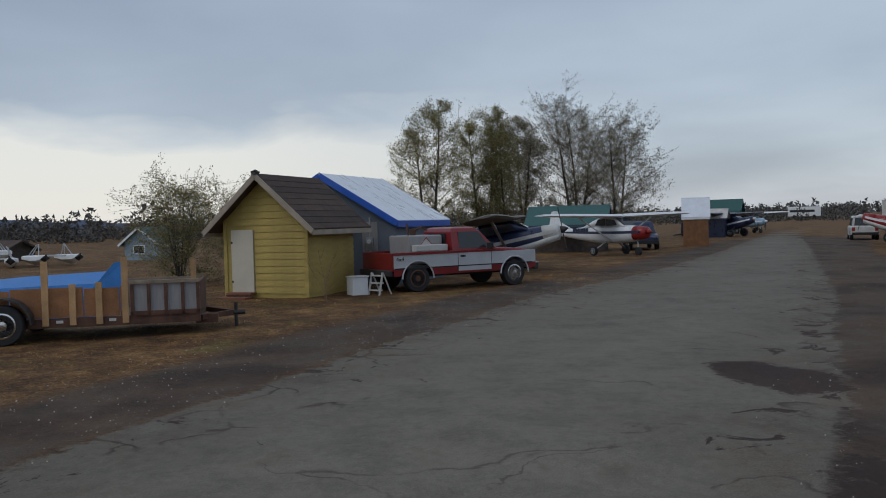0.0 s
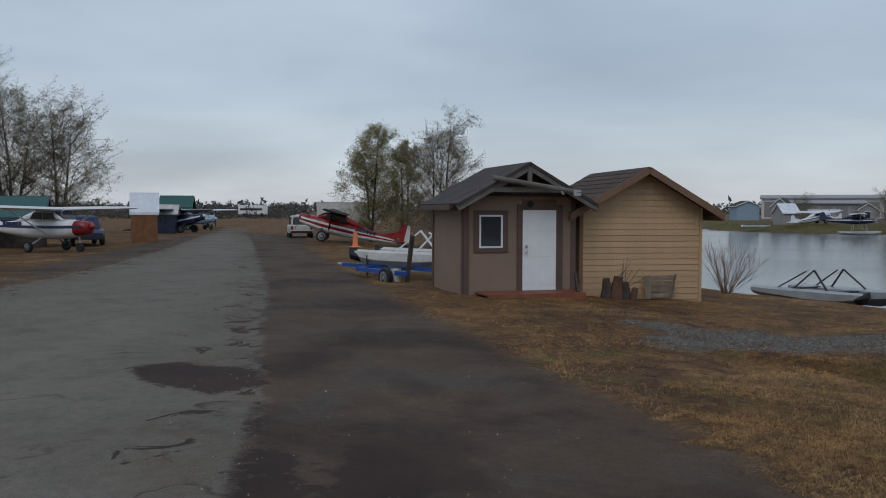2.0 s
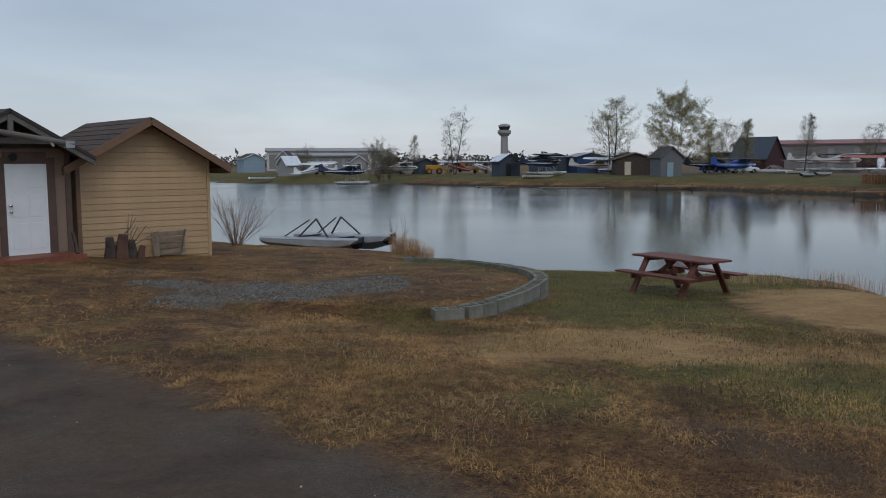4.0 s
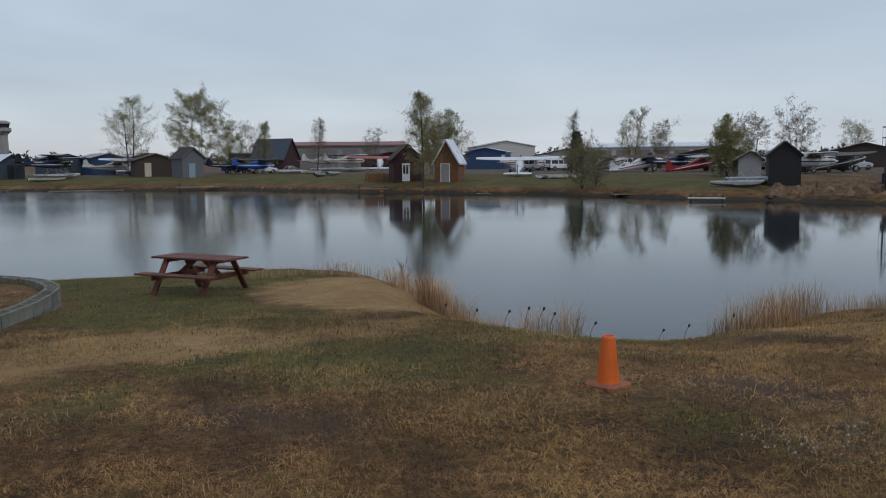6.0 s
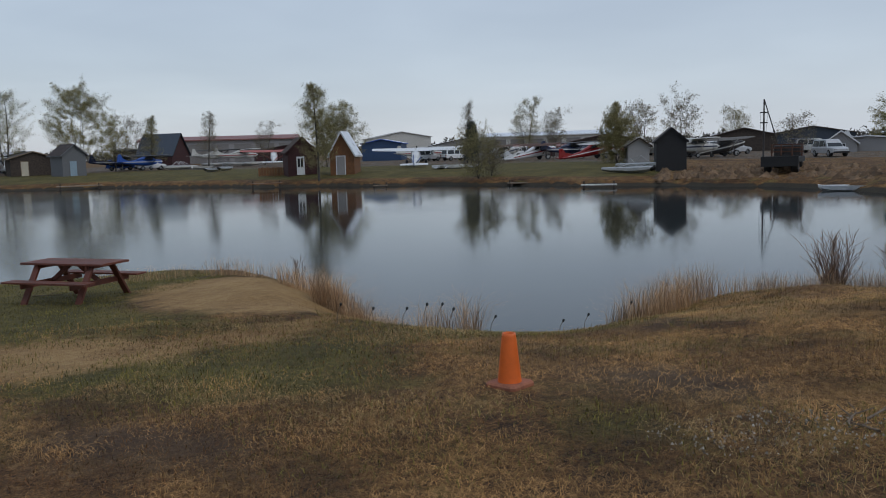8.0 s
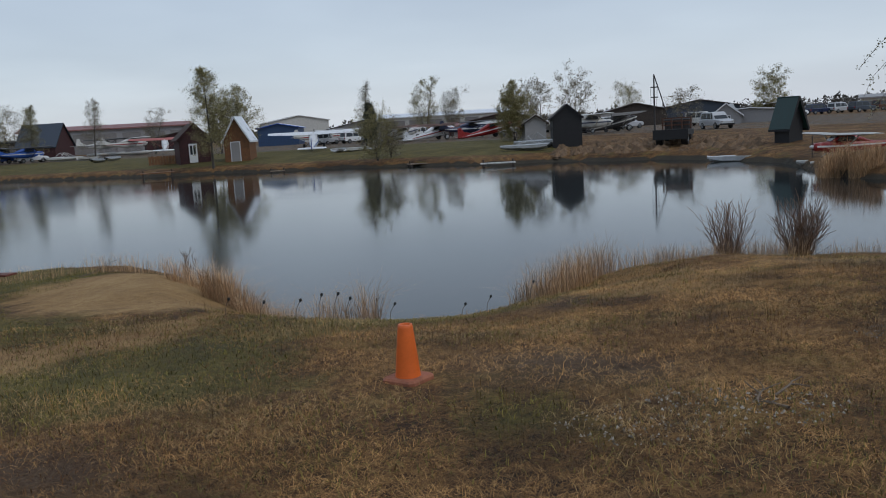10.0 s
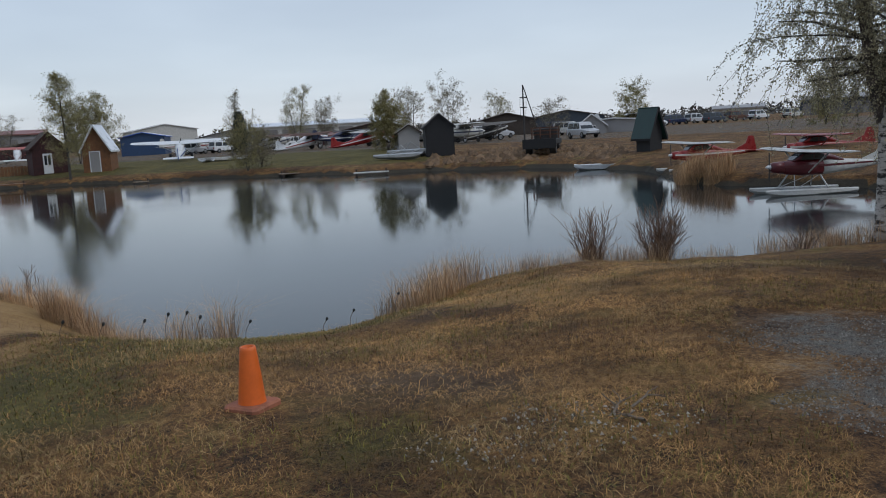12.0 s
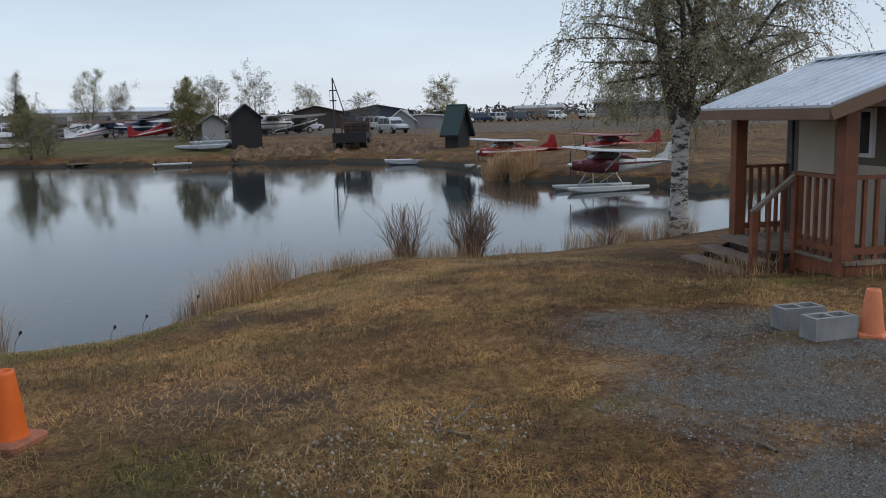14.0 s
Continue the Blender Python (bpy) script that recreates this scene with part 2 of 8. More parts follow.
M_BLACKWALL = material("black_stained_wood", (0.018, 0.018, 0.02), 0.8, var=0.2)
M_MAROON = material("maroon_plank", (0.060, 0.020, 0.020), 0.8, var=0.25)
M_GREYWALL = material("grey_plank", (0.15, 0.155, 0.165), 0.8, var=0.15, stretch=(6, 6, 1))
M_NAVY = material("navy_metal", (0.025, 0.06, 0.14), 0.6, var=0.12)
M_SLATE = material("slate_blue_wall", (0.05, 0.065, 0.09), 0.7, var=0.12)
M_LTBLUE = material("pale_blue_wall", (0.26, 0.35, 0.42), 0.7, var=0.08)
M_HANGARGREY = material("grey_hangar_metal", (0.30, 0.29, 0.29), 0.5, var=0.08, stretch=(8, 8, 1))
M_HANGARRED = material("faded_red_roof", (0.27, 0.12, 0.11), 0.6, var=0.15)
M_WHITE = material("white_paint", (0.72, 0.73, 0.74), 0.35, var=0.05, bump=0.03)
M_OFFWHITE = material("weathered_white_paint", (0.56, 0.55, 0.52), 0.5, var=0.12, bump=0.06)
M_RED = material("red_paint", (0.27, 0.017, 0.016), 0.3, var=0.1, bump=0.03)
M_TRUCKRED = material("truck_red_paint", (0.21, 0.015, 0.017), 0.32, var=0.12, bump=0.03)
M_SILVER = material("silver_paint", (0.50, 0.51, 0.53), 0.36, var=0.06, bump=0.03, metal=0.15)
M_DKRED = material("maroon_paint", (0.10, 0.012, 0.016), 0.35, var=0.1, bump=0.03)
M_ORANGE = material("orange_plastic", (0.75, 0.135, 0.012), 0.5, var=0.07, scale=6, bump=0.05)
M_ORANGE2 = material("faded_orange_plastic", (0.80, 0.24, 0.10), 0.55, var=0.1, scale=6, bump=0.05)
M_CONEBASE = material("dirty_orange_base", (0.36, 0.13, 0.07), 0.8, var=0.2, scale=8)
M_BLACK = material("black_rubber", (0.018, 0.018, 0.019), 0.75, var=0.2)
M_DARKMETAL = material("dark_steel", (0.06, 0.055, 0.055), 0.6, metal=0.3, var=0.3)
M_RUST = material("rusty_steel", (0.13, 0.062, 0.04), 0.8, metal=0.1, var=0.3)
M_CHROME = material("chrome", (0.62, 0.62, 0.63), 0.18, metal=1.0, var=0.05, bump=0)
M_ALU = material("bare_aluminium", (0.45, 0.46, 0.47), 0.42, metal=0.65, var=0.12, scale=2.0, bump=0.05)
M_BLUEPAINT = material("blue_steel_paint", (0.018, 0.085, 0.36), 0.45, var=0.15)
M_NAVYPAINT = material("navy_paint", (0.02, 0.03, 0.075), 0.3, var=0.1)
M_LTBLUEPAINT = material("light_blue_paint", (0.28, 0.42, 0.58), 0.35, var=0.08)
M_TARP = material("blue_tarp", (0.03, 0.20, 0.55), 0.5, var=0.12, scale=3, bump=0.3)
M_CONCRETE = material("concrete", (0.30, 0.295, 0.285), 0.9, var=0.16, scale=4, fine=80, bump=0.5, tint=0.1)
M_CREAMWALL = material("cream_wall", (0.52, 0.46, 0.36), 0.8, var=0.06, scale=1)
M_BROWNCABIN = material("olive_brown_wall", (0.16, 0.125, 0.09), 0.8, var=0.08, scale=1)
M_TAUPE = material("taupe_cover", (0.16, 0.145, 0.13), 0.9, var=0.2, scale=3, bump=0.3)
M_GLASS = glass("dark_glass")
M_BARK = material("grey_bark", (0.085, 0.075, 0.065), 0.9, var=0.3, scale=6, fine=50, bump=0.5)
M_TWIG = material("twig_bark", (0.155, 0.125, 0.105), 0.9, var=0.3, scale=6)
M_STRAW = material("dry_grass", (0.52, 0.285, 0.10), 0.85, var=0.3, scale=0.75, fine=9, color2=(0.105, 0.058, 0.017), tint=0.3, island=True, bump=0)
for nd in M_STRAW.node_tree.nodes:
    if nd.type == "VALTORGB":
        nd.color_ramp.elements[0].position, nd.color_ramp.elements[1].position = 0.56, 0.82
M_GREENGRASS = material("green_grass", (0.215, 0.172, 0.032), 0.8, var=0.35, scale=1.1, fine=9, tint=0.35, island=True, bump=0)
M_REED = material("pale_reed", (0.58, 0.37, 0.20), 0.85, var=0.25, scale=1.5, fine=9, tint=0.3, island=True, bump=0)
M_STONE = material("gravel_stone", (0.175, 0.163, 0.145), 0.9, var=0.25, scale=20, spec=0.2, tint=0.65, island=True, bump=0.2)
M_PEBBLE = material("pale_pebble", (0.30, 0.275, 0.24), 0.9, var=0.25, scale=20, spec=0.2, tint=0.7, island=True, bump=0.2)
M_STICK = material("dead_branch", (0.20, 0.15, 0.11), 0.9, var=0.3, scale=10)
M_STEM = material("brown_bush_stem", (0.27, 0.165, 0.105), 0.9, var=0.3, scale=6)
M_EARTH = material("dark_earth", (0.06, 0.045, 0.032), 0.95, var=0.3, scale=6, bump=0.6)
M_DARKHOLE = material("shadowed_interior", (0.02, 0.02, 0.02), 0.9, var=0.1)


def leaf_material(name, color, trans=0.5):
    m = bpy.data.materials.new(name)
    m.use_nodes = True
    nt = m.node_tree
    b = nt.nodes["Principled BSDF"]
    g = nt.nodes.new("ShaderNodeNewGeometry")
    ramp = nt.nodes.new("ShaderNodeValToRGB")
    c = Vector(color)
    ramp.color_ramp.elements[0].color = (*(c * 0.55), 1)
    ramp.color_ramp.elements[1].color = (*(c * 1.45), 1)
    nt.links.new(g.outputs["Random Per Island"], ramp.inputs[0])
    nt.links.new(ramp.outputs[0], b.inputs["Base Color"])
    b.inputs["Roughness"].default_value = 0.6
    tr = nt.nodes.new("ShaderNodeBsdfTranslucent")
    nt.links.new(ramp.outputs[0], tr.inputs[0])
    mx = nt.nodes.new("ShaderNodeMixShader")
    mx.inputs[0].default_value = trans
    nt.links.new(b.outputs[0], mx.inputs[1])
    nt.links.new(tr.outputs[0], mx.inputs[2])
    nt.links.new(mx.outputs[0], nt.nodes["Material Output"].inputs[0])
    return m


M_LEAF = leaf_material("young_leaf", (0.20, 0.21, 0.075))
M_LEAF_OLIVE = leaf_material("olive_leaf", (0.27, 0.235, 0.105))
M_LEAF_GREY = leaf_material("bud_grey_leaf", (0.22, 0.19, 0.125))
M_CONIFER = leaf_material("conifer_needle", (0.03, 0.038, 0.024), 0.1)
M_FARWOOD = leaf_material("far_wood", (0.075, 0.068, 0.06), 0.1)


# ---------------------------------------------------------------- ground and lake
WATER = -1.2
NEAR = [(-150, 125), (-100, 92), (-70, 66), (-45, 45), (-28, 34), (-19, 29), (-14, 27.6), (-10, 27.4), (-8.6, 26.4), (-4.5, 24.4), (-1.6, 24.9), (2.2, 25.2), (3.7, 23.6), (4.3, 20),
        (4.5, 16.5), (4.0, 13.6), (4.6, 12.2), (6.3, 11.6), (8.0, 11.9), (9.6, 12.9), (11.2, 12.9), (13.2, 12.4), (15, 11.5), (16.8, 10.5), (18.4, 9.9), (21, 9.0), (26, 8.0), (34, 6.5), (60, 5)]
FAR = [(80, 8), (52, 11.5), (36, 12.6), (31.5, 13.6), (34, 16.5), (34.6, 19.5), (33.8, 22.6), (34.2, 25.2), (38.5, 29.5), (42.2, 34), (43.3, 37.2), (44.6, 43.2), (44.6, 47.4), (42.4, 50.2), (41.6, 55.6),
       (37.6, 57.9), (36.5, 63.2), (33.3, 68.3), (30.5, 75.2), (25.5, 78.2), (21.2, 85), (16.2, 87.5), (13.7, 94), (8, 99.7), (1.9, 108.5), (-5.2, 109.6), (-13.6, 114.5), (-28.5, 119), (-39.5, 127), (-52, 133), (-74, 135), (-140, 190)]


def seg_dist(px, py, line):
    best = np.full(px.shape, 1e9)
    for (ax, ay), (bx, by) in zip(line[:-1], line[1:]):
        dx, dy = bx - ax, by - ay
        s = np.clip(((px - ax) * dx + (py - ay) * dy) / (dx * dx + dy * dy), 0, 1)
        best = np.minimum(best, np.hypot(px - ax - s * dx, py - ay - s * dy))
    return best


def inside(px, py, poly):
    r = np.zeros(px.shape, bool)
    for (ax, ay), (bx, by) in zip(poly, poly[1:] + poly[:1]):
        if ay != by:
            c = ((ay > py) != (by > py)) & (px < (bx - ax) * (py - ay) / (by - ay) + ax)
            r ^= c
    return r


def smooth(x, a, b):
    s = np.clip((x - a) / (b - a), 0, 1)
    return s * s * (3 - 2 * s)


def wave(x, y, s, k=0.0):
    """Cheap rolling unevenness between -1 and 1."""
    return (np.sin(x * s + 1.3 * np.sin(y * s * 0.7 + k)) + np.sin(y * s * 1.13 + 1.7 * np.sin(x * s * 0.6 + 2 * k)) + np.sin((x + y) * s * 0.71 + k)) / 3


TERRACE = [(-4.0, 11.6), (-3.62, 11.85), (-3.32, 12.45), (-3.1, 13.4), (-3.0, 14.4), (-3.02, 15.4), (-3.3, 16.5), (-3.75, 17.5), (-4.4, 18.4), (-5.2, 19.2), (-6.2, 19.9), (-7.4, 20.4)]


def height(x, y):
    x, y = np.asarray(x, float), np.asarray(y, float)
    wob = 0.35 * wave(x, y, 1.1)
    dn, df = seg_dist(x, y, NEAR), seg_dist(x, y, FAR)
    lake = inside(x, y, NEAR + FAR)
    dnw = np.maximum(dn + wob * smooth(dn, 0.2, 2.5), 0)
    shelf = np.interp(y, [6.5, 8.5, 11, 14, 17, 20, 25], [0, -.1, -.24, -.36, -.54, -.74, -1.08])
    lawn = -1.2 + (shelf + 1.2) * np.interp(dnw, [0, .3, 1.6], [0, .55, 1])
    mid = np.interp(dnw, [0, .3, 3, 9, 12, 15], [-1.2, -1.0, -.6, -.3, -.1, 0])
    bank = np.interp(dnw, [0, .25, 1.5, 3, 5.5], [-1.2, -1.0, -.58, -.24, 0.0])
    bank = bank - .22 * smooth(x, 9.5, 12.5) * smooth(y, 3.0, 5.0)
    wb, wm = smooth(x, 2.6, 5.2), smooth(-x, 6.5, 9.5)
    near = lawn * (1 - wb) * (1 - wm) + bank * wb + mid * wm
    mound = 0.13 * np.exp(-((x - 2.6) / 1.5) ** 2 - ((y - 16.4) / 2.4) ** 2)
    near = near + mound * (dn > 0.3)
    # filled ground behind the curved block wall
    sd = seg_dist(x, y, TERRACE) * inside(x, y, TERRACE + [(-12, 20.4), (-12, 11.6)])
    fill = np.interp(y, [11, 13, 16, 20.4], [-.13, -.12, -.20, -.40])
    near = near + np.maximum(fill - near, 0) * smooth(sd, .02, .22) * smooth(x, -9.5, -6)
    far = np.interp(df, [0, .3, 2, 8, 25, 60, 160], [-1.2, -.8, -.5, 0.05, .35, .7, 1.1])
    bed = WATER - 0.04 - np.minimum(np.minimum(dn, df) * 0.4, 1.3)
    z = np.where(lake, bed, np.where(dn < df, near, far))
    z = z + (0.025 * wave(x, y, 0.9, 1) + 0.02 * wave(x, y, 3.1, 2)) * (~lake)
    r = np.hypot(x, y)
    return z + np.where(~lake, smooth(r, 250, 900) * 1.0, 0)


def zg(x, y):
    return float(height(np.array([x]), np.array([y]))[0])


def axis_steps(lo, hi, step, far):
    core = list(np.arange(lo, hi, step))
    out, s, p = [], step, hi
    while p < far:
        out.append(p); s *= 1.16; p += s
    out.append(far)
    back, s, p = [], step, lo - step
    while p > -far:
        back.append(p); s *= 1.16; p -= s
    back.append(-far)
    return np.array(back[::-1] + core + out)


gx, gy = axis_steps(-30, 22, 0.25, 4200), axis_steps(-9, 30, 0.25, 4200)
# keep the far bank of the lake fine enough to be smooth
gx = np.unique(np.concatenate([gx, np.arange(22, 60, 0.8), np.arange(-60, -30, 1.0)]))
gy = np.unique(np.concatenate([gy, np.arange(30, 130, 1.0)]))
X, Y = np.meshgrid(gx, gy)
Z = height(X, Y)
nx, ny = len(gx), len(gy)
idx = np.arange(nx * ny).reshape(ny, nx)
quads = np.stack([idx[:-1, :-1], idx[:-1, 1:], idx[1:, 1:], idx[1:, :-1]], -1).reshape(-1, 4)
gme = bpy.data.meshes.new("ground")
gme.from_pydata(np.stack([X, Y, Z], -1).reshape(-1, 3).tolist(), [], quads.tolist())
gme.polygons.foreach_set("use_smooth", [True] * len(gme.polygons))

# what covers the ground, as distances to the edges of each cover (positive inside)
ASPHALT = [(14, -17.5), (0, -8.2), (-7.4, -3.9), (-14.4, -0.3), (-22.2, 4.0), (-28.8, 9.0), (-45.5, 19.2), (-75, 36), (-96, 48), (-97, 52), (-73, 38.6), (-43, 23), (-18.4, 9.9), (-11.8, 6.0), (-8.4, 4.1), (-6.4, 2.8), (-5.0, 2.0), (-3.2, 0.8), (2, -3), (18, -13)]
TRACK = [(20, -13), (2, -4.6), (-5.6, 1.0), (-19, 8.9), (-43.4, 22), (-73, 38), (-60, 37), (-40, 24.5), (-27, 17.6), (-20.9, 14.4), (-14.4, 11.0), (-11.7, 9.7), (-8.2, 8.0), (-4.9, 6.4), (-3.1, 5.5), (-1.9, 4.9), (-0.5, 3.6), (2, 2.0), (6, 0), (24, -9)]
VERGE = [(14, -20), (0, -10.6), (-7.8, -6.0), (-15.2, -2.4), (-23.4, 2.2), (-30, 7.2), (-46.5, 17.2), (-75, 34), (-75, 36), (-45.5, 19.2), (-28.8, 9.0), (-22.2, 4.0), (-14.4, -0.3), (-7.4, -3.9), (0, -8.2), (14, -17.5)]
GRAVEL = [(8.0, 5.3), (7.0, 4.8), (6.6, 4.0), (5.7, 3.7), (5.4, 2.8), (4.8, 2.3), (4.9, 0.4), (6, -2), (12, -5), (14, -1), (9.4, 2.2), (9.0, 3.2), (8.8, 4.4)]
GRAVEL2 = [(-10.2, 12.9), (-8.2, 14.4), (-6.0, 15.6), (-4.8, 14.2), (-5.2, 12.9), (-8.2, 11.0)]
SAND = [(0.4, 17.6), (2.2, 18.6), (3.6, 17.0), (3.9, 14.6), (3.2, 11.6), (1.8, 12.4), (0.6, 14.4)]
SAND2 = [(-3.4, 10.4), (-0.8, 11.8), (0.6, 10.8), (3.2, 11.6), (2.0, 9.9), (-0.4, 9.2), (-2.6, 8.8)]
LAWN = [(-3.0, 12.4), (-2.6, 15), (-3.2, 17), (-7, 18.6), (-9, 26), (-4, 24.6), (2, 25), (2.6, 19), (0.2, 15.6), (0.2, 12.4)]
LAWN2 = [(-1.6, 9.0), (-0.6, 8.2), (0.6, 8.0), (3.2, 8.4), (5.2, 9.0), (8.0, 9.6), (8.6, 11.4), (6.2, 11.6), (4.6, 12), (3.4, 11), (1.6, 10.6)]
SAND3 = [(9.2, 12.9), (11.5, 13.8), (9.7, 10.0), (9.8, 8.5), (8.5, 6.9), (7.7, 7.1), (7.1, 7.9), (6.6, 8.3)]
GREENS = [[(-0.3, 8.9), (0.6, 9.6), (1.6, 9.6), (2.6, 9.0), (2.8, 7.8), (2.4, 6.7), (1.4, 6.7), (0.3, 7.2), (-0.2, 7.7)], [(3.0, 5.1), (3.4, 5.4), (3.7, 5.0), (3.5, 4.6), (3.1, 4.7)],
          [(-1.8, 8.5), (-1.2, 8.0), (-0.9, 6.6), (-1.6, 6.5)], [(-5.2, 11.7), (-4.1, 11.9), (-3.2, 11.0), (-4.1, 10.1)], [(-3.2, 18.5), (-0.2, 14.4), (2.0, 10.9), (1.1, 10.2), (-0.8, 11.2), (-2.4, 11.9)]]
BARE = [[(-0.6, 6.9), (0.1, 6.8), (1.0, 6.0), (0.8, 5.2), (-0.5, 5.9)], [(3.6, 6.6), (4.6, 6.2), (5.2, 5.2), (4.5, 4.9), (3.8, 5.6)]]
MUDS = [[(-10.96, 3.6), (-10.9, 4.25), (-9.8, 4.8), (-9.0, 4.5), (-8.8, 3.7), (-9.7, 3.45)], [(-5.15, 1.95), (-6.5, 2.8), (-6.75, 3.25), (-6.1, 3.15), (-4.6, 2.2)], [(-4.4, 2.3), (-6.2, 3.65), (-5.9, 4.0), (-4.9, 3.6), (-3.9, 2.75)], [(-3.4, 2.6), (-4.6, 3.2), (-4.0, 3.6), (-2.9, 3.1)]]


def cover(poly, lim=3.0):
    d = seg_dist(X, Y, poly + poly[:1])
    return np.clip(np.where(inside(X, Y, poly), d, -d), -lim, lim).reshape(-1)


dn_, df_ = seg_dist(X, Y, NEAR).reshape(-1), seg_dist(X, Y, FAR).reshape(-1)
in_lake = inside(X, Y, NEAR + FAR).reshape(-1)
fields = {
    "asphalt": cover(ASPHALT), "track": np.maximum(cover(TRACK), cover(VERGE)),
    "gravel": np.maximum(np.maximum(cover(GRAVEL), cover(GRAVEL2)), np.clip(np.where(df_ < dn_, np.minimum(df_ - 24, 75 - df_), -3), -3, 3)), "sand": np.maximum.reduce([cover(SAND), cover(SAND2), cover(SAND3) - .25]),
    "lawn": np.maximum(np.maximum.reduce([cover(q) for q in [LAWN, LAWN2] + GREENS]), np.clip(np.where(df_ < dn_, np.minimum(df_ - 2.2, 26 - df_) - 40 * (X.reshape(-1) > 0.775 * Y.reshape(-1)), -3), -3, 3)),
    "bare": np.maximum.reduce([cover(q) for q in BARE]),
    "mud": np.maximum.reduce([cover(p) for p in MUDS]),
    "shore": np.clip(np.where(in_lake, -1, np.minimum(dn_, df_)), -1, 3),
}
for key, val in fields.items():
    at = gme.attributes.new(key, "FLOAT", "POINT")
    at.data.foreach_set("value", val.astype(np.float32))


def ground_material():
    m = bpy.data.materials.new("ground_covers")
    m.use_nodes = True
    nt = m.node_tree
    N, Lk = nt.nodes, nt.links
    b = N["Principled BSDF"]
    b.inputs["Specular IOR Level"].default_value = 0.3
    co = N.new("ShaderNodeTexCoord").outputs["Object"]

    def noise_tex(scale, detail=4, rough=0.6, dist=0.0, vec=None):
        n = N.new("ShaderNodeTexNoise")
        n.inputs["Scale"].default_value, n.inputs["Detail"].default_value = scale, detail
        n.inputs["Roughness"].default_value, n.inputs["Distortion"].default_value = rough, dist
        Lk.new(vec or co, n.inputs["Vector"])
        return n.outputs["Fac"]

    def math_node(op, a, bb=None, c=None):
        n = N.new("ShaderNodeMath")
        n.operation = op
        for k, v in enumerate((a, bb, c)):
            if v is None:
                continue
            if isinstance(v, (int, float)):
                n.inputs[k].default_value = v
            else:
                Lk.new(v, n.inputs[k])
        return n.outputs[0]

    def ramp(fac, stops):
        n = N.new("ShaderNodeValToRGB")
        els = n.color_ramp.elements
        while len(els) < len(stops):
            els.new(0.5)
        for el, (p, c) in zip(els, stops):
            el.position, el.color = p, (*c, 1)
        Lk.new(fac, n.inputs[0])
        return n.outputs[0]

    def mask(name, wobble, width, n1, off=0.0):
        a = N.new("ShaderNodeAttribute")
        a.attribute_name = name
        v = math_node("MULTIPLY_ADD", math_node("SUBTRACT", n1, 0.5), wobble, a.outputs["Fac"])
        r = N.new("ShaderNodeMapRange")
        r.interpolation_type = "SMOOTHSTEP"
        r.inputs["From Min"].default_value, r.inputs["From Max"].default_value = off - width, off + width
        Lk.new(v, r.inputs["Value"])
        return r.outputs[0]

    def mix(fac, a, bb):
        n = N.new("ShaderNodeMix")
        n.data_type = "RGBA"
        Lk.new(fac, n.inputs["Factor"]) if not isinstance(fac, float) else None
        Lk.new(a, n.inputs["A"])
        Lk.new(bb, n.inputs["B"])
        return n.outputs["Result"]

    big, mid, small, grit = noise_tex(0.35, 5), noise_tex(1.6, 6, 0.65), noise_tex(9, 5, 0.7), noise_tex(70, 3, 0.7)
    mixed = math_node("MULTIPLY_ADD", mid, 0.55, math_node("MULTIPLY_ADD", big, 0.35, math_node("MULTIPLY", small, 0.3)))
    tuft, thatch = noise_tex(24, 5, 0.75, 0.6), noise_tex(85, 4, 0.75, 0.8)
    matted = math_node("MULTIPLY_ADD", thatch, 0.34, math_node("MULTIPLY_ADD", tuft, 0.36, math_node("MULTIPLY_ADD", mid, 0.30, math_node("MULTIPLY_ADD", big, 0.22, math_node("MULTIPLY", small, 0.22)))))
    # matted dry grass and soil, greener in patches
    soil = ramp(matted, [(0.61, (0.010, 0.005, 0.002)), (0.69, (0.080, 0.037, 0.012)), (0.765, (0.190, 0.098, 0.033)), (0.85, (0.42, 0.25, 0.10))])
    green = ramp(matted, [(0.56, (0.020, 0.018, 0.004)), (0.70, (0.072, 0.061, 0.012)), (0.86, (0.20, 0.145, 0.042))])
    patch = N.new("ShaderNodeMapRange")
    patch.inputs["From Min"].default_value, patch.inputs["From Max"].default_value = 0.54, 0.68
    patch.inputs["To Max"].default_value = 0.7
    Lk.new(noise_tex(0.8, 4, 0.6, 0.3), patch.inputs["Value"])
    col = mix(patch.outputs[0], soil, green)
    thin = ramp(matted, [(0.56, (0.024, 0.012, 0.006)), (0.72, (0.080, 0.046, 0.023)), (0.88, (0.20, 0.140, 0.090))])
    col = mix(mask("bare", 1.6, 0.4, small), col, thin)
    col = mix(mask("lawn", 2.2, 0.45, mid), col, green)
    sand = ramp(matted, [(0.55, (0.13, 0.066, 0.022)), (0.71, (0.30, 0.175, 0.068)), (0.86, (0.46, 0.30, 0.135))])
    col = mix(mask("sand", 1.6, 0.35, mid), col, sand)
    stones = N.new("ShaderNodeTexVoronoi")
    stones.inputs["Scale"].default_value = 120
    Lk.new(co, stones.inputs["Vector"])
    pebble = ramp(stones.outputs["Distance"], [(0.0, (0.29, 0.275, 0.25)), (0.4, (0.15, 0.142, 0.128)), (0.75, (0.045, 0.038, 0.030))])
    gfac = mask("gravel", 2.4, 0.34, math_node("MULTIPLY_ADD", small, 0.5, math_node("MULTIPLY", mid, 0.5)), 0.25)
    bare = N.new("ShaderNodeMapRange")
    bare.inputs["From Min"].default_value, bare.inputs["From Max"].default_value, bare.inputs["To Min"].default_value = 0.44, 0.56, 0.08
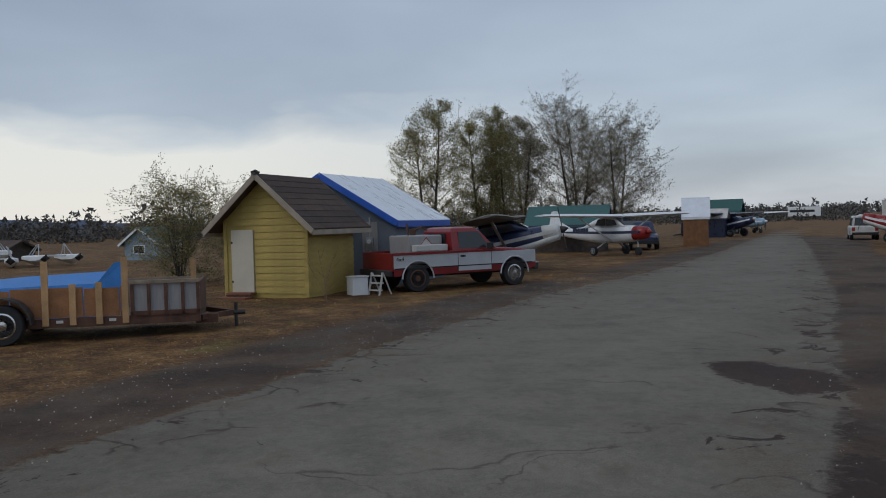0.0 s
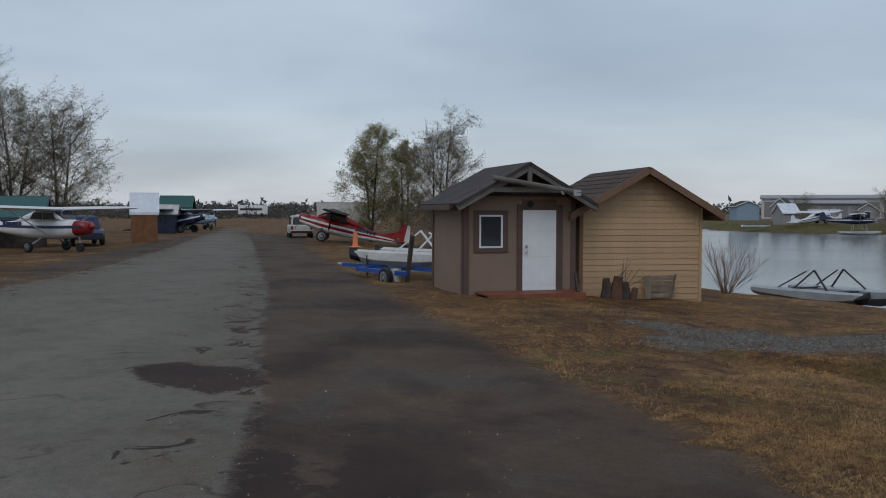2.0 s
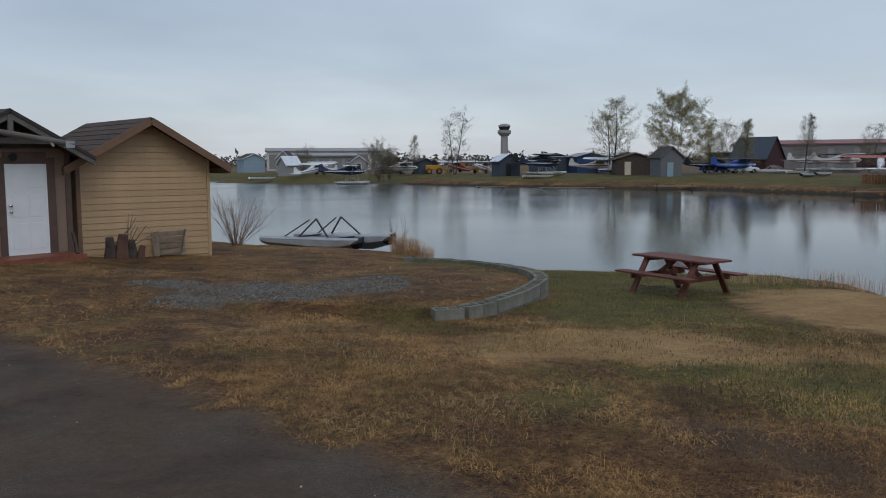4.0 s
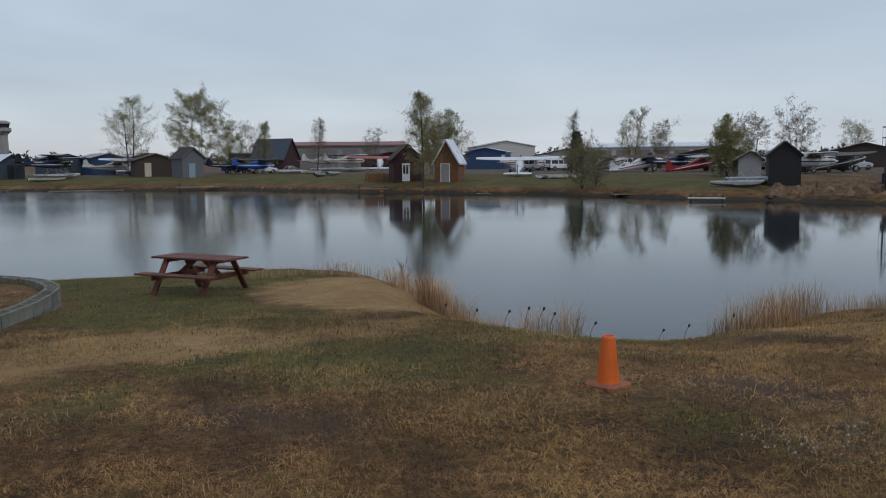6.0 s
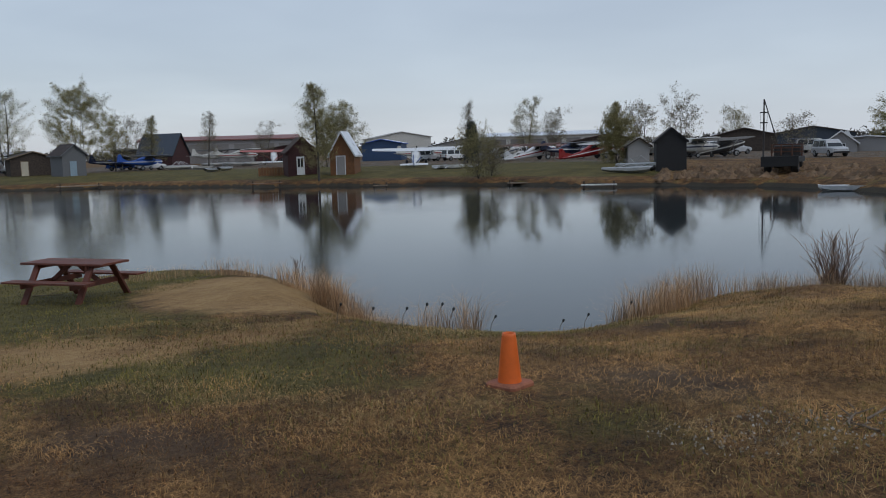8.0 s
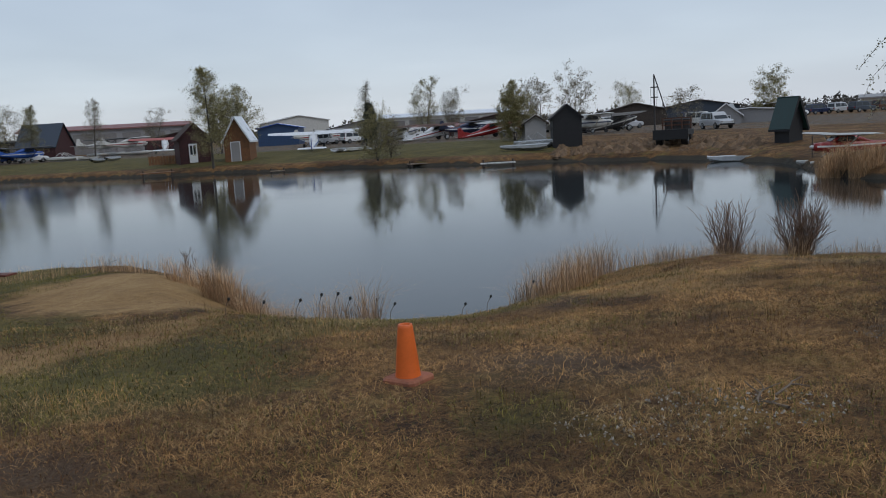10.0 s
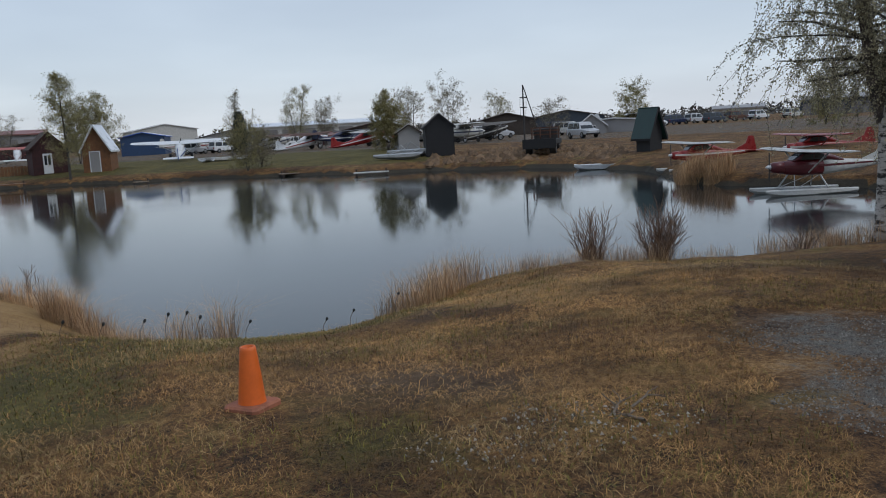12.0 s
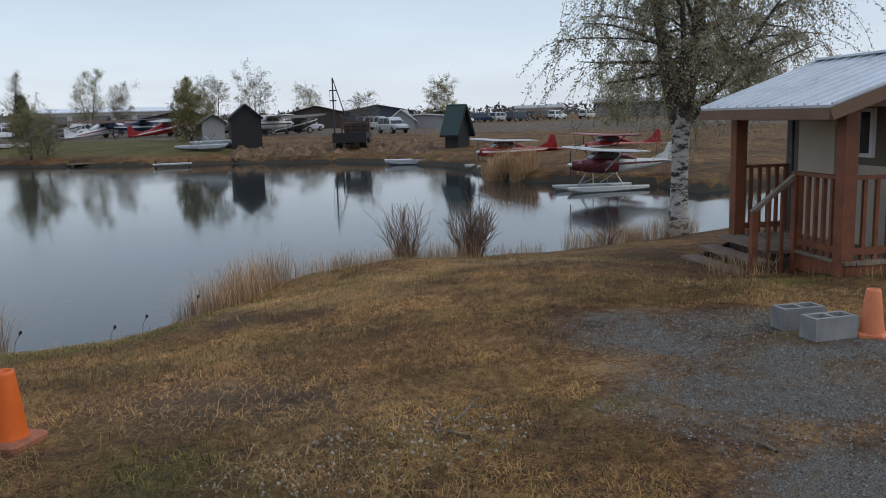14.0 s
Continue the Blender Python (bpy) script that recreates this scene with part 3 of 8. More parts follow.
    Lk.new(math_node("MULTIPLY_ADD", small, 0.35, math_node("MULTIPLY", noise_tex(1.3, 5, 0.65, 0.4), 0.65)), bare.inputs["Value"])
    gfac = math_node("MULTIPLY", gfac, bare.outputs[0])
    col = mix(gfac, col, pebble)
    # packed dirt and fine gravel of the drive, with damp dark tracks
    dirt = ramp(matted, [(0.50, (0.034, 0.020, 0.012)), (0.66, (0.072, 0.045, 0.028)), (0.78, (0.110, 0.073, 0.047)), (0.92, (0.19, 0.142, 0.10))])
    greygrit = ramp(grit, [(0.36, (0.030, 0.027, 0.022)), (0.54, (0.078, 0.072, 0.060)), (0.68, (0.28, 0.26, 0.225))])
    gm = N.new("ShaderNodeMapRange")
    gm.inputs["From Min"].default_value, gm.inputs["From Max"].default_value, gm.inputs["To Max"].default_value = 0.44, 0.64, 0.6
    Lk.new(noise_tex(0.55, 5, 0.65, 0.6), gm.inputs["Value"])
    dirt = mix(gm.outputs[0], dirt, greygrit)
    red = N.new("ShaderNodeMapRange")
    red.inputs["From Min"].default_value, red.inputs["From Max"].default_value, red.inputs["To Max"].default_value = 0.46, 0.60, 0.8
    Lk.new(noise_tex(0.42, 5, 0.6, 0.4), red.inputs["Value"])
    mud = ramp(mixed, [(0.4, (0.018, 0.010, 0.007)), (0.7, (0.050, 0.030, 0.022))])
    dirt = mix(red.outputs[0], dirt, mud)
    tfac = mask("track", 1.3, 0.35, mid)
    col = mix(tfac, col, dirt)
    # worn asphalt with patches, tar seams and broken edge
    asp = ramp(mixed, [(0.42, (0.096, 0.083, 0.064)), (0.57, (0.145, 0.128, 0.101)), (0.70, (0.190, 0.169, 0.136))])
    speck = ramp(grit, [(0.3, (0.45, 0.45, 0.45)), (0.55, (1, 1, 1)), (0.75, (1.9, 1.9, 1.8))])
    mul = N.new("ShaderNodeMix")
    mul.data_type, mul.blend_type = "RGBA", "MULTIPLY"
    mul.inputs["Factor"].default_value = 0.45
    Lk.new(asp, mul.inputs["A"])
    Lk.new(speck, mul.inputs["B"])
    asp = mul.outputs["Result"]
    cell = N.new("ShaderNodeTexVoronoi")
    cell.feature = "DISTANCE_TO_EDGE"
    cell.inputs["Scale"].default_value = 0.20
    warp = N.new("ShaderNodeVectorMath")
    warp.operation = "MULTIPLY_ADD"
    wn3 = N.new("ShaderNodeTexNoise")
    wn3.inputs["Scale"].default_value, wn3.inputs["Detail"].default_value = 0.9, 6
    Lk.new(co, wn3.inputs["Vector"])
    Lk.new(wn3.outputs["Color"], warp.inputs[0])
    warp.inputs[1].default_value = (1.6, 1.6, 0)
    Lk.new(co, warp.inputs[2])
    Lk.new(warp.outputs[0], cell.inputs["Vector"])
    crack = N.new("ShaderNodeMapRange")
    crack.inputs["From Min"].default_value, crack.inputs["From Max"].default_value = 0.0006, 0.0035
    crack.inputs["To Min"].default_value, crack.inputs["To Max"].default_value = 0.55, 0.0
    Lk.new(cell.outputs["Distance"], crack.inputs["Value"])
    keep = N.new("ShaderNodeMapRange")
    keep.inputs["From Min"].default_value, keep.inputs["From Max"].default_value = 0.5, 0.58
    Lk.new(big, keep.inputs["Value"])
    asp = mix(math_node("MULTIPLY", crack.outputs[0], keep.outputs[0]), asp, mud)
    hole = N.new("ShaderNodeAttribute")
    hole.attribute_name = "asphalt"
    # potholes sit in the broken strip along the edge
    strip = N.new("ShaderNodeMapRange")
    strip.inputs["From Min"].default_value, strip.inputs["From Max"].default_value = 2.4, 0.3
    strip.inputs["To Min"].default_value, strip.inputs["To Max"].default_value = -0.12, 0.055
    Lk.new(hole.outputs["Fac"], strip.inputs["Value"])
    # fine broken cracks and crumbled holes, closer together towards the edge
    fine_cell = N.new("ShaderNodeTexVoronoi")
    fine_cell.feature = "DISTANCE_TO_EDGE"
    fine_cell.inputs["Scale"].default_value = 0.75
    Lk.new(warp.outputs[0], fine_cell.inputs["Vector"])
    crazed = N.new("ShaderNodeMapRange")
    crazed.inputs["From Min"].default_value, crazed.inputs["From Max"].default_value = 0.004, 0.03
    crazed.inputs["To Min"].default_value, crazed.inputs["To Max"].default_value = 0.85, 0.0
    Lk.new(fine_cell.outputs["Distance"], crazed.inputs["Value"])
    broken = N.new("ShaderNodeMapRange")
    broken.inputs["From Min"].default_value, broken.inputs["From Max"].default_value = 0.50, 0.60
    Lk.new(math_node("ADD", noise_tex(0.9, 4, 0.6), strip.outputs[0]), broken.inputs["Value"])
    asp = mix(math_node("MULTIPLY", crazed.outputs[0], broken.outputs[0]), asp, mud)
    dusty = N.new("ShaderNodeMapRange")
    dusty.inputs["From Min"].default_value, dusty.inputs["From Max"].default_value, dusty.inputs["To Max"].default_value = 0.46, 0.66, 0.6
    Lk.new(math_node("ADD", mid, strip.outputs[0]), dusty.inputs["Value"])
    asp = mix(dusty.outputs[0], asp, dirt)
    ph = N.new("ShaderNodeMapRange")
    ph.inputs["From Min"].default_value, ph.inputs["From Max"].default_value = 0.635, 0.65
    Lk.new(math_node("ADD", noise_tex(1.5, 8, 0.68, 0.7), strip.outputs[0]), ph.inputs["Value"])
    asp = mix(ph.outputs[0], asp, mud)
    afac = mask("asphalt", 1.1, 0.07, math_node("MULTIPLY_ADD", mid, 0.7, math_node("MULTIPLY", small, 0.3)))
    col = mix(afac, col, asp)
    col = mix(mask('mud', 1.1, 0.06, math_node("MULTIPLY_ADD", mid, 0.5, math_node("MULTIPLY", small, 0.5)), 0.0), col, mud)
    wet = mask("shore", 0.25, 0.12, small, 0.14)
    wetdark = ramp(mixed, [(0.4, (0.018, 0.015, 0.010)), (0.7, (0.05, 0.04, 0.026))])
    col = mix(wet, wetdark, col)
    Lk.new(col, b.inputs["Base Color"])
    rgh = N.new("ShaderNodeMapRange")
    rgh.inputs["To Min"].default_value, rgh.inputs["To Max"].default_value = 0.78, 1.0
    Lk.new(mid, rgh.inputs["Value"])
    Lk.new(rgh.outputs[0], b.inputs["Roughness"])
    bp = N.new("ShaderNodeBump")
    bp.inputs["Strength"].default_value, bp.inputs["Distance"].default_value = 0.55, 0.05
    soft = math_node("MULTIPLY_ADD", afac, -0.75, 1.0)
    relief = math_node("MULTIPLY_ADD", stones.outputs["Distance"], -0.25, math_node("MULTIPLY_ADD", grit, 0.4, math_node("MULTIPLY_ADD", tuft, 0.6, small)))
    Lk.new(math_node("MULTIPLY", relief, soft), bp.inputs["Height"])
    Lk.new(bp.outputs[0], b.inputs["Normal"])
    return m


ground = new("ground", gme)
gme.materials.append(ground_material())
tagged(ground, "worn asphalt drive, packed dirt, dry grass and lake banks", "ground", kind="structure")


def water_material():
    m = bpy.data.materials.new("lake_water")
    m.use_nodes = True
    nt = m.node_tree
    b = nt.nodes["Principled BSDF"]
    b.inputs["Base Color"].default_value = (0.016, 0.022, 0.024, 1)
    b.inputs["IOR"].default_value = 1.333
    b.inputs["Specular IOR Level"].default_value = 0.5
    co = nt.nodes.new("ShaderNodeTexCoord")
    n = nt.nodes.new("ShaderNodeTexNoise")
    n.inputs["Scale"].default_value, n.inputs["Detail"].default_value = 2.6, 3
    nt.links.new(co.outputs["Object"], n.inputs["Vector"])
    n2 = nt.nodes.new("ShaderNodeTexNoise")
    n2.inputs["Scale"].default_value, n2.inputs["Detail"].default_value = 0.05, 3
    nt.links.new(co.outputs["Object"], n2.inputs["Vector"])
    r = nt.nodes.new("ShaderNodeMapRange")
    r.inputs["From Min"].default_value, r.inputs["From Max"].default_value = 0.4, 0.65
    r.inputs["To Min"].default_value, r.inputs["To Max"].default_value = 0.055, 0.10
    nt.links.new(n2.outputs["Fac"], r.inputs["Value"])
    # a light breeze roughens the western end
    sx = nt.nodes.new("ShaderNodeSeparateXYZ")
    nt.links.new(co.outputs["Object"], sx.inputs[0])
    br = nt.nodes.new("ShaderNodeMapRange")
    br.inputs["From Min"].default_value, br.inputs["From Max"].default_value = 12, -22
    br.inputs["To Min"].default_value, br.inputs["To Max"].default_value = 0.0, 0.09
    nt.links.new(sx.outputs["X"], br.inputs["Value"])
    ad = nt.nodes.new("ShaderNodeMath")
    ad.operation = "ADD"
    nt.links.new(r.outputs[0], ad.inputs[0])
    nt.links.new(br.outputs[0], ad.inputs[1])
    nt.links.new(ad.outputs[0], b.inputs["Roughness"])
    bp = nt.nodes.new("ShaderNodeBump")
    bp.inputs["Strength"].default_value, bp.inputs["Distance"].default_value = 0.018, 0.03
    nt.links.new(n.outputs["Fac"], bp.inputs["Height"])
    nt.links.new(bp.outputs[0], b.inputs["Normal"])
    return m


lake = part("water", Geo().add([(-170, 2, WATER), (90, 2, WATER), (90, 200, WATER), (-170, 200, WATER)], [(0, 1, 2, 3)]), water_material())
tagged(lake, "still lake water mirroring sky and far bank", "water", kind="structure")


# ---------------------------------------------------------------- sheds
def slab(geo, p, q, r, s, th):
    """A thick sheet over four corners (p, q, r, s), th deep below them."""
    a = [Vector(v) for v in (p, q, r, s)]
    n = (a[1] - a[0]).cross(a[3] - a[0]).normalized() * th
    if n.z < 0:
        n = -n
    geo.add([v - n for v in a] + a, [(3, 2, 1, 0), (4, 5, 6, 7), (0, 1, 5, 4), (1, 2, 6, 5), (2, 3, 7, 6), (3, 0, 4, 7)])
    return geo


def handle(parent, x, y, z, name="handle"):
    g = Geo().tube([(x, y, z), (x, y - 0.05, z)], 0.022, 8).tube([(x, y - 0.045, z), (x, y - 0.085, z)], [0.034, 0.030], 10)
    return part(name, g, M_CHROME, parent, "metal door knob", smooth=True)


def window_part(parent, x0, x1, z0, z1, y, frame_mat, fw=0.06, name="window"):
    w = part(name, Geo().box(x0, y - 0.035, z0, x0 + fw, y, z1).box(x1 - fw, y - 0.035, z0, x1, y, z1)
             .box(x0 + fw, y - 0.035, z0, x1 - fw, y, z0 + fw).box(x0 + fw, y - 0.035, z1 - fw, x1 - fw, y, z1), frame_mat, parent)
    part("pane", Geo().box(x0 + fw, y - 0.012, z0 + fw, x1 - fw, y - 0.004, z1 - fw), M_GLASS, w, "dark glass")
    return w


def gable_shed(name, x, y, rz, W, D, he, hr, wall, roof, trim, label, category="shed", ov=0.3, ovf=0.3, th=0.07, door=None, window=None,
               ribs=0, side_ribs=None, group="", z=None, base=0.0, fascia=0.14):
    """A gabled hut: front along local x from the left corner, ridge along local y."""
    t = thing(name, pose(x, y, zg(x + 0.5, y + 0.5) if z is None else z, 0, 0, rz), label, category, group)
    part("wall", Geo().prism([(0, -0.3 + base), (W, -0.3 + base), (W, he), (W / 2, hr - th), (0, he)], 0, D), wall, t)
    sl = (hr - he) / (W / 2)
    for s in (-1, 1):
        ex = W / 2 + s * (W / 2 + ov)
        ez = he - sl * ov
        g = slab(Geo(), (W / 2, -ovf, hr + .02), (ex, -ovf, ez + .02), (ex, D + ovf, ez + .02), (W / 2, D + ovf, hr + .02), th)
        sl_ob = part("roof_slope", g, roof, t)
        if ribs:
            rg = Geo()
            for k in range(ribs + 1):
                yy = -ovf + (D + 2 * ovf) * k / ribs
                rg.beam((W / 2, yy, hr + .03), (ex, yy, ez + .03), 0.03, 0.03)
            part("rib", rg, roof, sl_ob)
        part("fascia", Geo().beam((W / 2, -ovf - .015, hr - fascia / 2 + .02), (ex, -ovf - .015, ez - fascia / 2 + .02), 0.03, fascia), trim, t)
        part("fascia", Geo().beam((ex, -ovf, ez - fascia / 2), (ex, D + ovf, ez - fascia / 2), 0.03, fascia), trim, t)
    if door:
        x0, w, z0, h, dm = door
        d = part("door", Geo().box(x0, -0.05, z0, x0 + w, -0.002, z0 + h), dm, t, bevel=0.006)
        part("door_frame", Geo().box(x0 - .09, -0.035, z0, x0, -.003, z0 + h + .09).box(x0 + w, -0.035, z0, x0 + w + .09, -.003, z0 + h + .09).box(x0, -0.035, z0 + h, x0 + w, -.003, z0 + h + .09), trim, t)
    if window:
        window_part(t, *window, -0.003, trim)
    return t


def lap_boards(parent, W, D, he, hr, mat, step=0.2, front=True, right=True, skip=None, lift=0.02, name="siding_board"):
    """Overlapping boards on the gable front and the right side wall; skip leaves a door's opening (x0, x1, z1)."""
    sl = (hr - he) / (W / 2)
    z = 0.0
    shared = {}
    while z < hr - 0.1:
        h = min(step, hr - 0.08 - z) - 0.034
        if front:
            zm = z + h + .02
            lo = 0 if zm <= he else (zm - he) / sl + 0.02
            a, b = lo, W - lo
            spans = [(a, b)]
            if skip and z < skip[2]:
                spans = [(a, skip[0]), (skip[1], b)]
            for p, q in spans:
                if q - p < 0.08:
                    continue
                key = ("f", round(p, 2), round(q, 2), round(h, 2))
                if key not in shared:
                    shared[key] = Geo().add([(p, -.003, 0), (q, -.003, 0), (q, -.003 - lift, 0), (p, -.003 - lift, 0), (p, -.003, h + .02), (q, -.003, h + .02), (q, -.008, h + .02), (p, -.008, h + .02)],
                                            [(0, 1, 2, 3), (7, 6, 5, 4), (3, 2, 6, 7), (0, 4, 5, 1), (1, 5, 6, 2), (0, 3, 7, 4)]).mesh(name)
                    shared[key].materials.append(mat)
                ob = part(name, shared[key], mat, parent)
                ob.location.z = z
        if right and z + h <= he + 0.02:
            key = ("r", round(h, 2))
            if key not in shared:
                e = W + .003
                shared[key] = Geo().add([(e, 0, 0), (e, D, 0), (e + lift, D, 0), (e + lift, 0, 0), (e, 0, h + .02), (e, D, h + .02), (e + .005, D, h + .02), (e + .005, 0, h + .02)],
                                        [(0, 1, 2, 3), (7, 6, 5, 4), (3, 2, 6, 7), (0, 4, 5, 1), (1, 5, 6, 2), (0, 3, 7, 4)]).mesh(name)
                shared[key].materials.append(mat)
            ob = part(name, shared[key], mat, parent)
            ob.location.z = z
        z += step


def shingle_rows(parent, W, D, he, hr, mat, ov, ovf, side, rows=9):
    """Courses of shingles lying on one slope."""
    sl = (hr - he) / (W / 2)
    L = W / 2 + ov
    ang = math.atan(sl)
    for k in range(rows):
        a0, a1 = k / rows, (k + 1.12) / rows
        a1 = min(a1, 1.0)
        x0, x1 = W / 2 + side * L * a0, W / 2 + side * L * a1
        z0, z1 = hr + .022 - sl * L * a0, hr + .022 - sl * L * a1
        part("shingle_course", slab(Geo(), (x0, -ovf, z0 + .002), (x1, -ovf, z1 + .016), (x1, D + ovf, z1 + .016), (x0, D + ovf, z0 + .002), .01), mat, parent)


# yellow shed beside the drive
YW, YD, YH, YR = 2.65, 2.75, 2.12, 3.30
yz = zg(-24.0, -3.6)
yellow = gable_shed("yellow_shed", -24.43, -4.79, 64, YW, YD, YH, YR, M_YELLOW, M_SHINGLE, M_TRIMTAN, "yellow lap-sided shed with brown shingle roof and cream door", ov=0.42, ovf=0.42, z=yz + 0.12)
lap_boards(yellow, YW, YD, YH, YR, M_YELLOW, 0.19, skip=(0.22, 0.98, 1.80))
shingle_rows(yellow, YW, YD, YH, YR, M_SHINGLE, 0.42, 0.42, 1)
ydoor = part("door", Geo().box(0.24, -0.06, 0.02, 0.96, -0.004, 1.78), M_CREAM, yellow, "cream plywood door", bevel=0.006)
for hz0 in (.3, 1.4):
    part("hinge", Geo().box(0.235, -0.07, hz0, 0.29, -0.055, hz0 + .06), M_DARKMETAL, ydoor)
part("corner_board", Geo().box(YW - .08, -.045, -.1, YW + .045, -.025, YH).box(YW + .025, -.045, -.1, YW + .045, .08, YH), M_YELLOW, yellow)
part("corner_board", Geo().box(-.02, -.045, -.1, .09, -.025, YH), M_YELLOW, yellow)
part("ridge_clutter", Geo().tube([(YW / 2 - .12, -.4, YR + .05), (YW / 2, -.38, YR + .1), (YW / 2 + .14, -.42, YR + .04)], .035, 6).box(YW / 2 - .1, -.45, YR - .04, YW / 2 + .06, -.3, YR + .06), M_DARKMETAL, yellow)
ystep = thing("wooden_step", pose(-24.43, -4.79, yz, 0, 0, 64) @ pose(0.25, -0.75, 0), "low red-brown wooden doorstep at the yellow shed", "step")
for k in range(2):
    part("tread", Geo().box(0.0 - .1 * (1 - k), 0.02 + .33 * k, 0.0 + .1 * k, 0.85 - .05 * k, 0.34 + .33 * k, 0.06 + .1 * k), M_REDWOOD, ystep, bevel=.008)
part("riser", Geo().box(0.0, 0.36, 0.0, 0.8, 0.4, 0.1), M_DARKWOOD, ystep)

# blue-grey shed with a white metal roof, behind the pickup
BW, BD, BH, BR = 5.1, 4.2, 2.15, 3.66
bo = pose(-24.43, -4.79, yz, 0, 0, 64) @ pose(-1.72, 4.4, 0)
blue = gable_shed("blue_grey_shed", bo.translation.x, bo.translation.y, 64, BW, BD, BH, BR, M_GREYBLUE, M_WHITEMETAL, M_BLUETRIM,
                  "blue-grey plywood shed with white metal roof and blue trim", ov=0.16, ovf=0.3, z=yz, ribs=3, fascia=0.2)
part("meter_box", Geo().box(BW - 1.05, -.1, 1.15, BW - .8, -.003, 1.55), M_ALU, blue, "grey electric meter box", bevel=.01)
part("meter_dial", Geo().tube([(BW - .92, -.1, 1.42), (BW - .92, -.17, 1.42)], .07, 12), M_WHITE, blue)
part("conduit", Geo().tube([(BW - .92, -.04, 0), (BW - .92, -.04, 1.15)], .03, 8).tube([(BW - .92, -.04, 1.55), (BW - .92, -.04, 2.2)], .03, 8), M_ALU, blue)
part("backboard", Geo().box(BW - 1.2, -.03, .3, BW - .66, -.004, 2.05), M_HANGARGREY, blue, "pale worn board behind the meter")

# brown hut with an open truss over the door
HW, HD, HH, HR = 3.0, 2.6, 2.36, 3.18
hz_ = zg(-15.2, 14.6)
hx, hy = -15.38, 13.55
hut = gable_shed("brown_hut", hx, hy, 66, HW, HD, HH, HR, M_BROWNWALL, M_SHINGLE_DK, M_BROWNTRIM, "brown panelled hut with white door and shingled gable roof", ov=0.36, ovf=0.0, z=hz_ + .08, fascia=.13)
sl = (HR - HH) / (HW / 2)
for s in (-1, 1):
    ex, ez = HW / 2 + s * (HW / 2 + .36), HH - sl * .36
    part("porch_roof", slab(Geo(), (HW / 2, -.62, HR + .02), (ex, -.62, ez + .02), (ex, -.001, ez + .02), (HW / 2, -.001, HR + .02), .07), M_SHINGLE_DK, hut)
    part("truss_rafter", Geo().beam((HW / 2, -.56, HR - .12), (ex - s * .02, -.56, ez - .10), .06, .13), M_TAUPE, hut)
part("truss_tie", Geo().box(.12, -.6, HH + .10, HW - .12, -.53, HH + .22), M_TAUPE, hut, "weathered tie beam")
part("king_post", Geo().box(HW / 2 - .05, -.61, HH + .2, HW / 2 + .05, -.54, HR - .1), M_TAUPE, hut)
part("gable_panel", Geo().prism([(.05, HH + .02), (HW - .05, HH + .02), (HW / 2, HR - .14)], -.06, -.004), M_DARKWOOD, hut)
for xx in (0.0, HW - .11):
    part("corner_trim", Geo().box(xx, -.03, -.05, xx + .13, -.004, HH), M_BROWNTRIM, hut)
part("corner_trim", Geo().box(-.03, 0, -.05, -.003, .12, HH), M_BROWNTRIM, hut)
part("corner_trim", Geo().box(-.03, HD - .12, -.05, -.003, HD, HH), M_BROWNTRIM, hut)
hd0 = 1.55
hdoor = part("door", Geo().box(hd0, -.05, .0, hd0 + .91, -.004, 2.03), M_DOORWHITE, hut, "white six-panel door", bevel=.005)
for r, (za, zb) in enumerate(((.15, .72), (.86, 1.35), (1.5, 1.88))):
    for c in range(2):
        x0 = hd0 + .12 + c * .37
        part("door_panel", Geo().box(x0, -.058, za, x0 + .30, -.048, zb), M_DOORWHITE, hdoor, bevel=.004)
handle(hdoor, hd0 + .07, -.05, .98)
handle(hdoor, hd0 + .07, -.05, 1.12, "deadbolt")
part("door_frame", Geo().box(hd0 - .14, -.04, -.02, hd0 - .003, -.003, 2.17).box(hd0 + .913, -.04, -.02, hd0 + 1.1, -.003, 2.17).box(hd0 - .003, -.04, 2.035, hd0 + .913, -.003, 2.3), M_BROWNTRIM, hut)
part("threshold", Geo().box(hd0 - .02, -.09, -.05, hd0 + .93, -.004, -.004), M_ALU, hut)
part("window_casing", Geo().box(.26, -.03, .98, .40, -.004, 2.02).box(1.02, -.03, .98, 1.16, -.004, 2.02).box(.40, -.03, .98, 1.02, -.004, 1.09).box(.40, -.03, 1.91, 1.02, -.004, 2.02), M_BROWNTRIM, hut)
wv = window_part(hut, .40, 1.02, 1.09, 1.91, -.004, M_WHITE, .045)
for k in range(7):
    part("blind_slat", Geo().box(.46 + k * .073, -.0035, 1.14, .515 + k * .073, -.001, 1.86), M_BLACK, wv)
part("flood_light", Geo().tube([(hd0 + .15, -.05, 2.2), (hd0 + .15, -.16, 2.18)], [.05, .09], 10), M_BLACK, hut)
part("slanting_pole", Geo().tube([(.48, -.72, HR - .38), (2.75, -.78, HH + .10)], .065, 10), M_TAUPE, hut, "grey pole slung slantwise under the gable")
part("bracket", Geo().tube([(2.2, -.78, HH + .2), (2.3, -.8, HH + .05)], .03, 6), M_ALU, hut)
part("pole_clamp", Geo().box(2.55, -.84, HH + .02, 2.75, -.74, HH + .16), M_ALU, hut)
part("utility_box", Geo().box(HW + .004, .3, .95, HW + .14, .6, 1.4), M_BROWNTRIM, hut, bevel=.01)
part("utility_pipe", Geo().tube([(HW + .07, .45, -.1), (HW + .07, .45, .95)], .035, 8), M_DARKMETAL, hut)
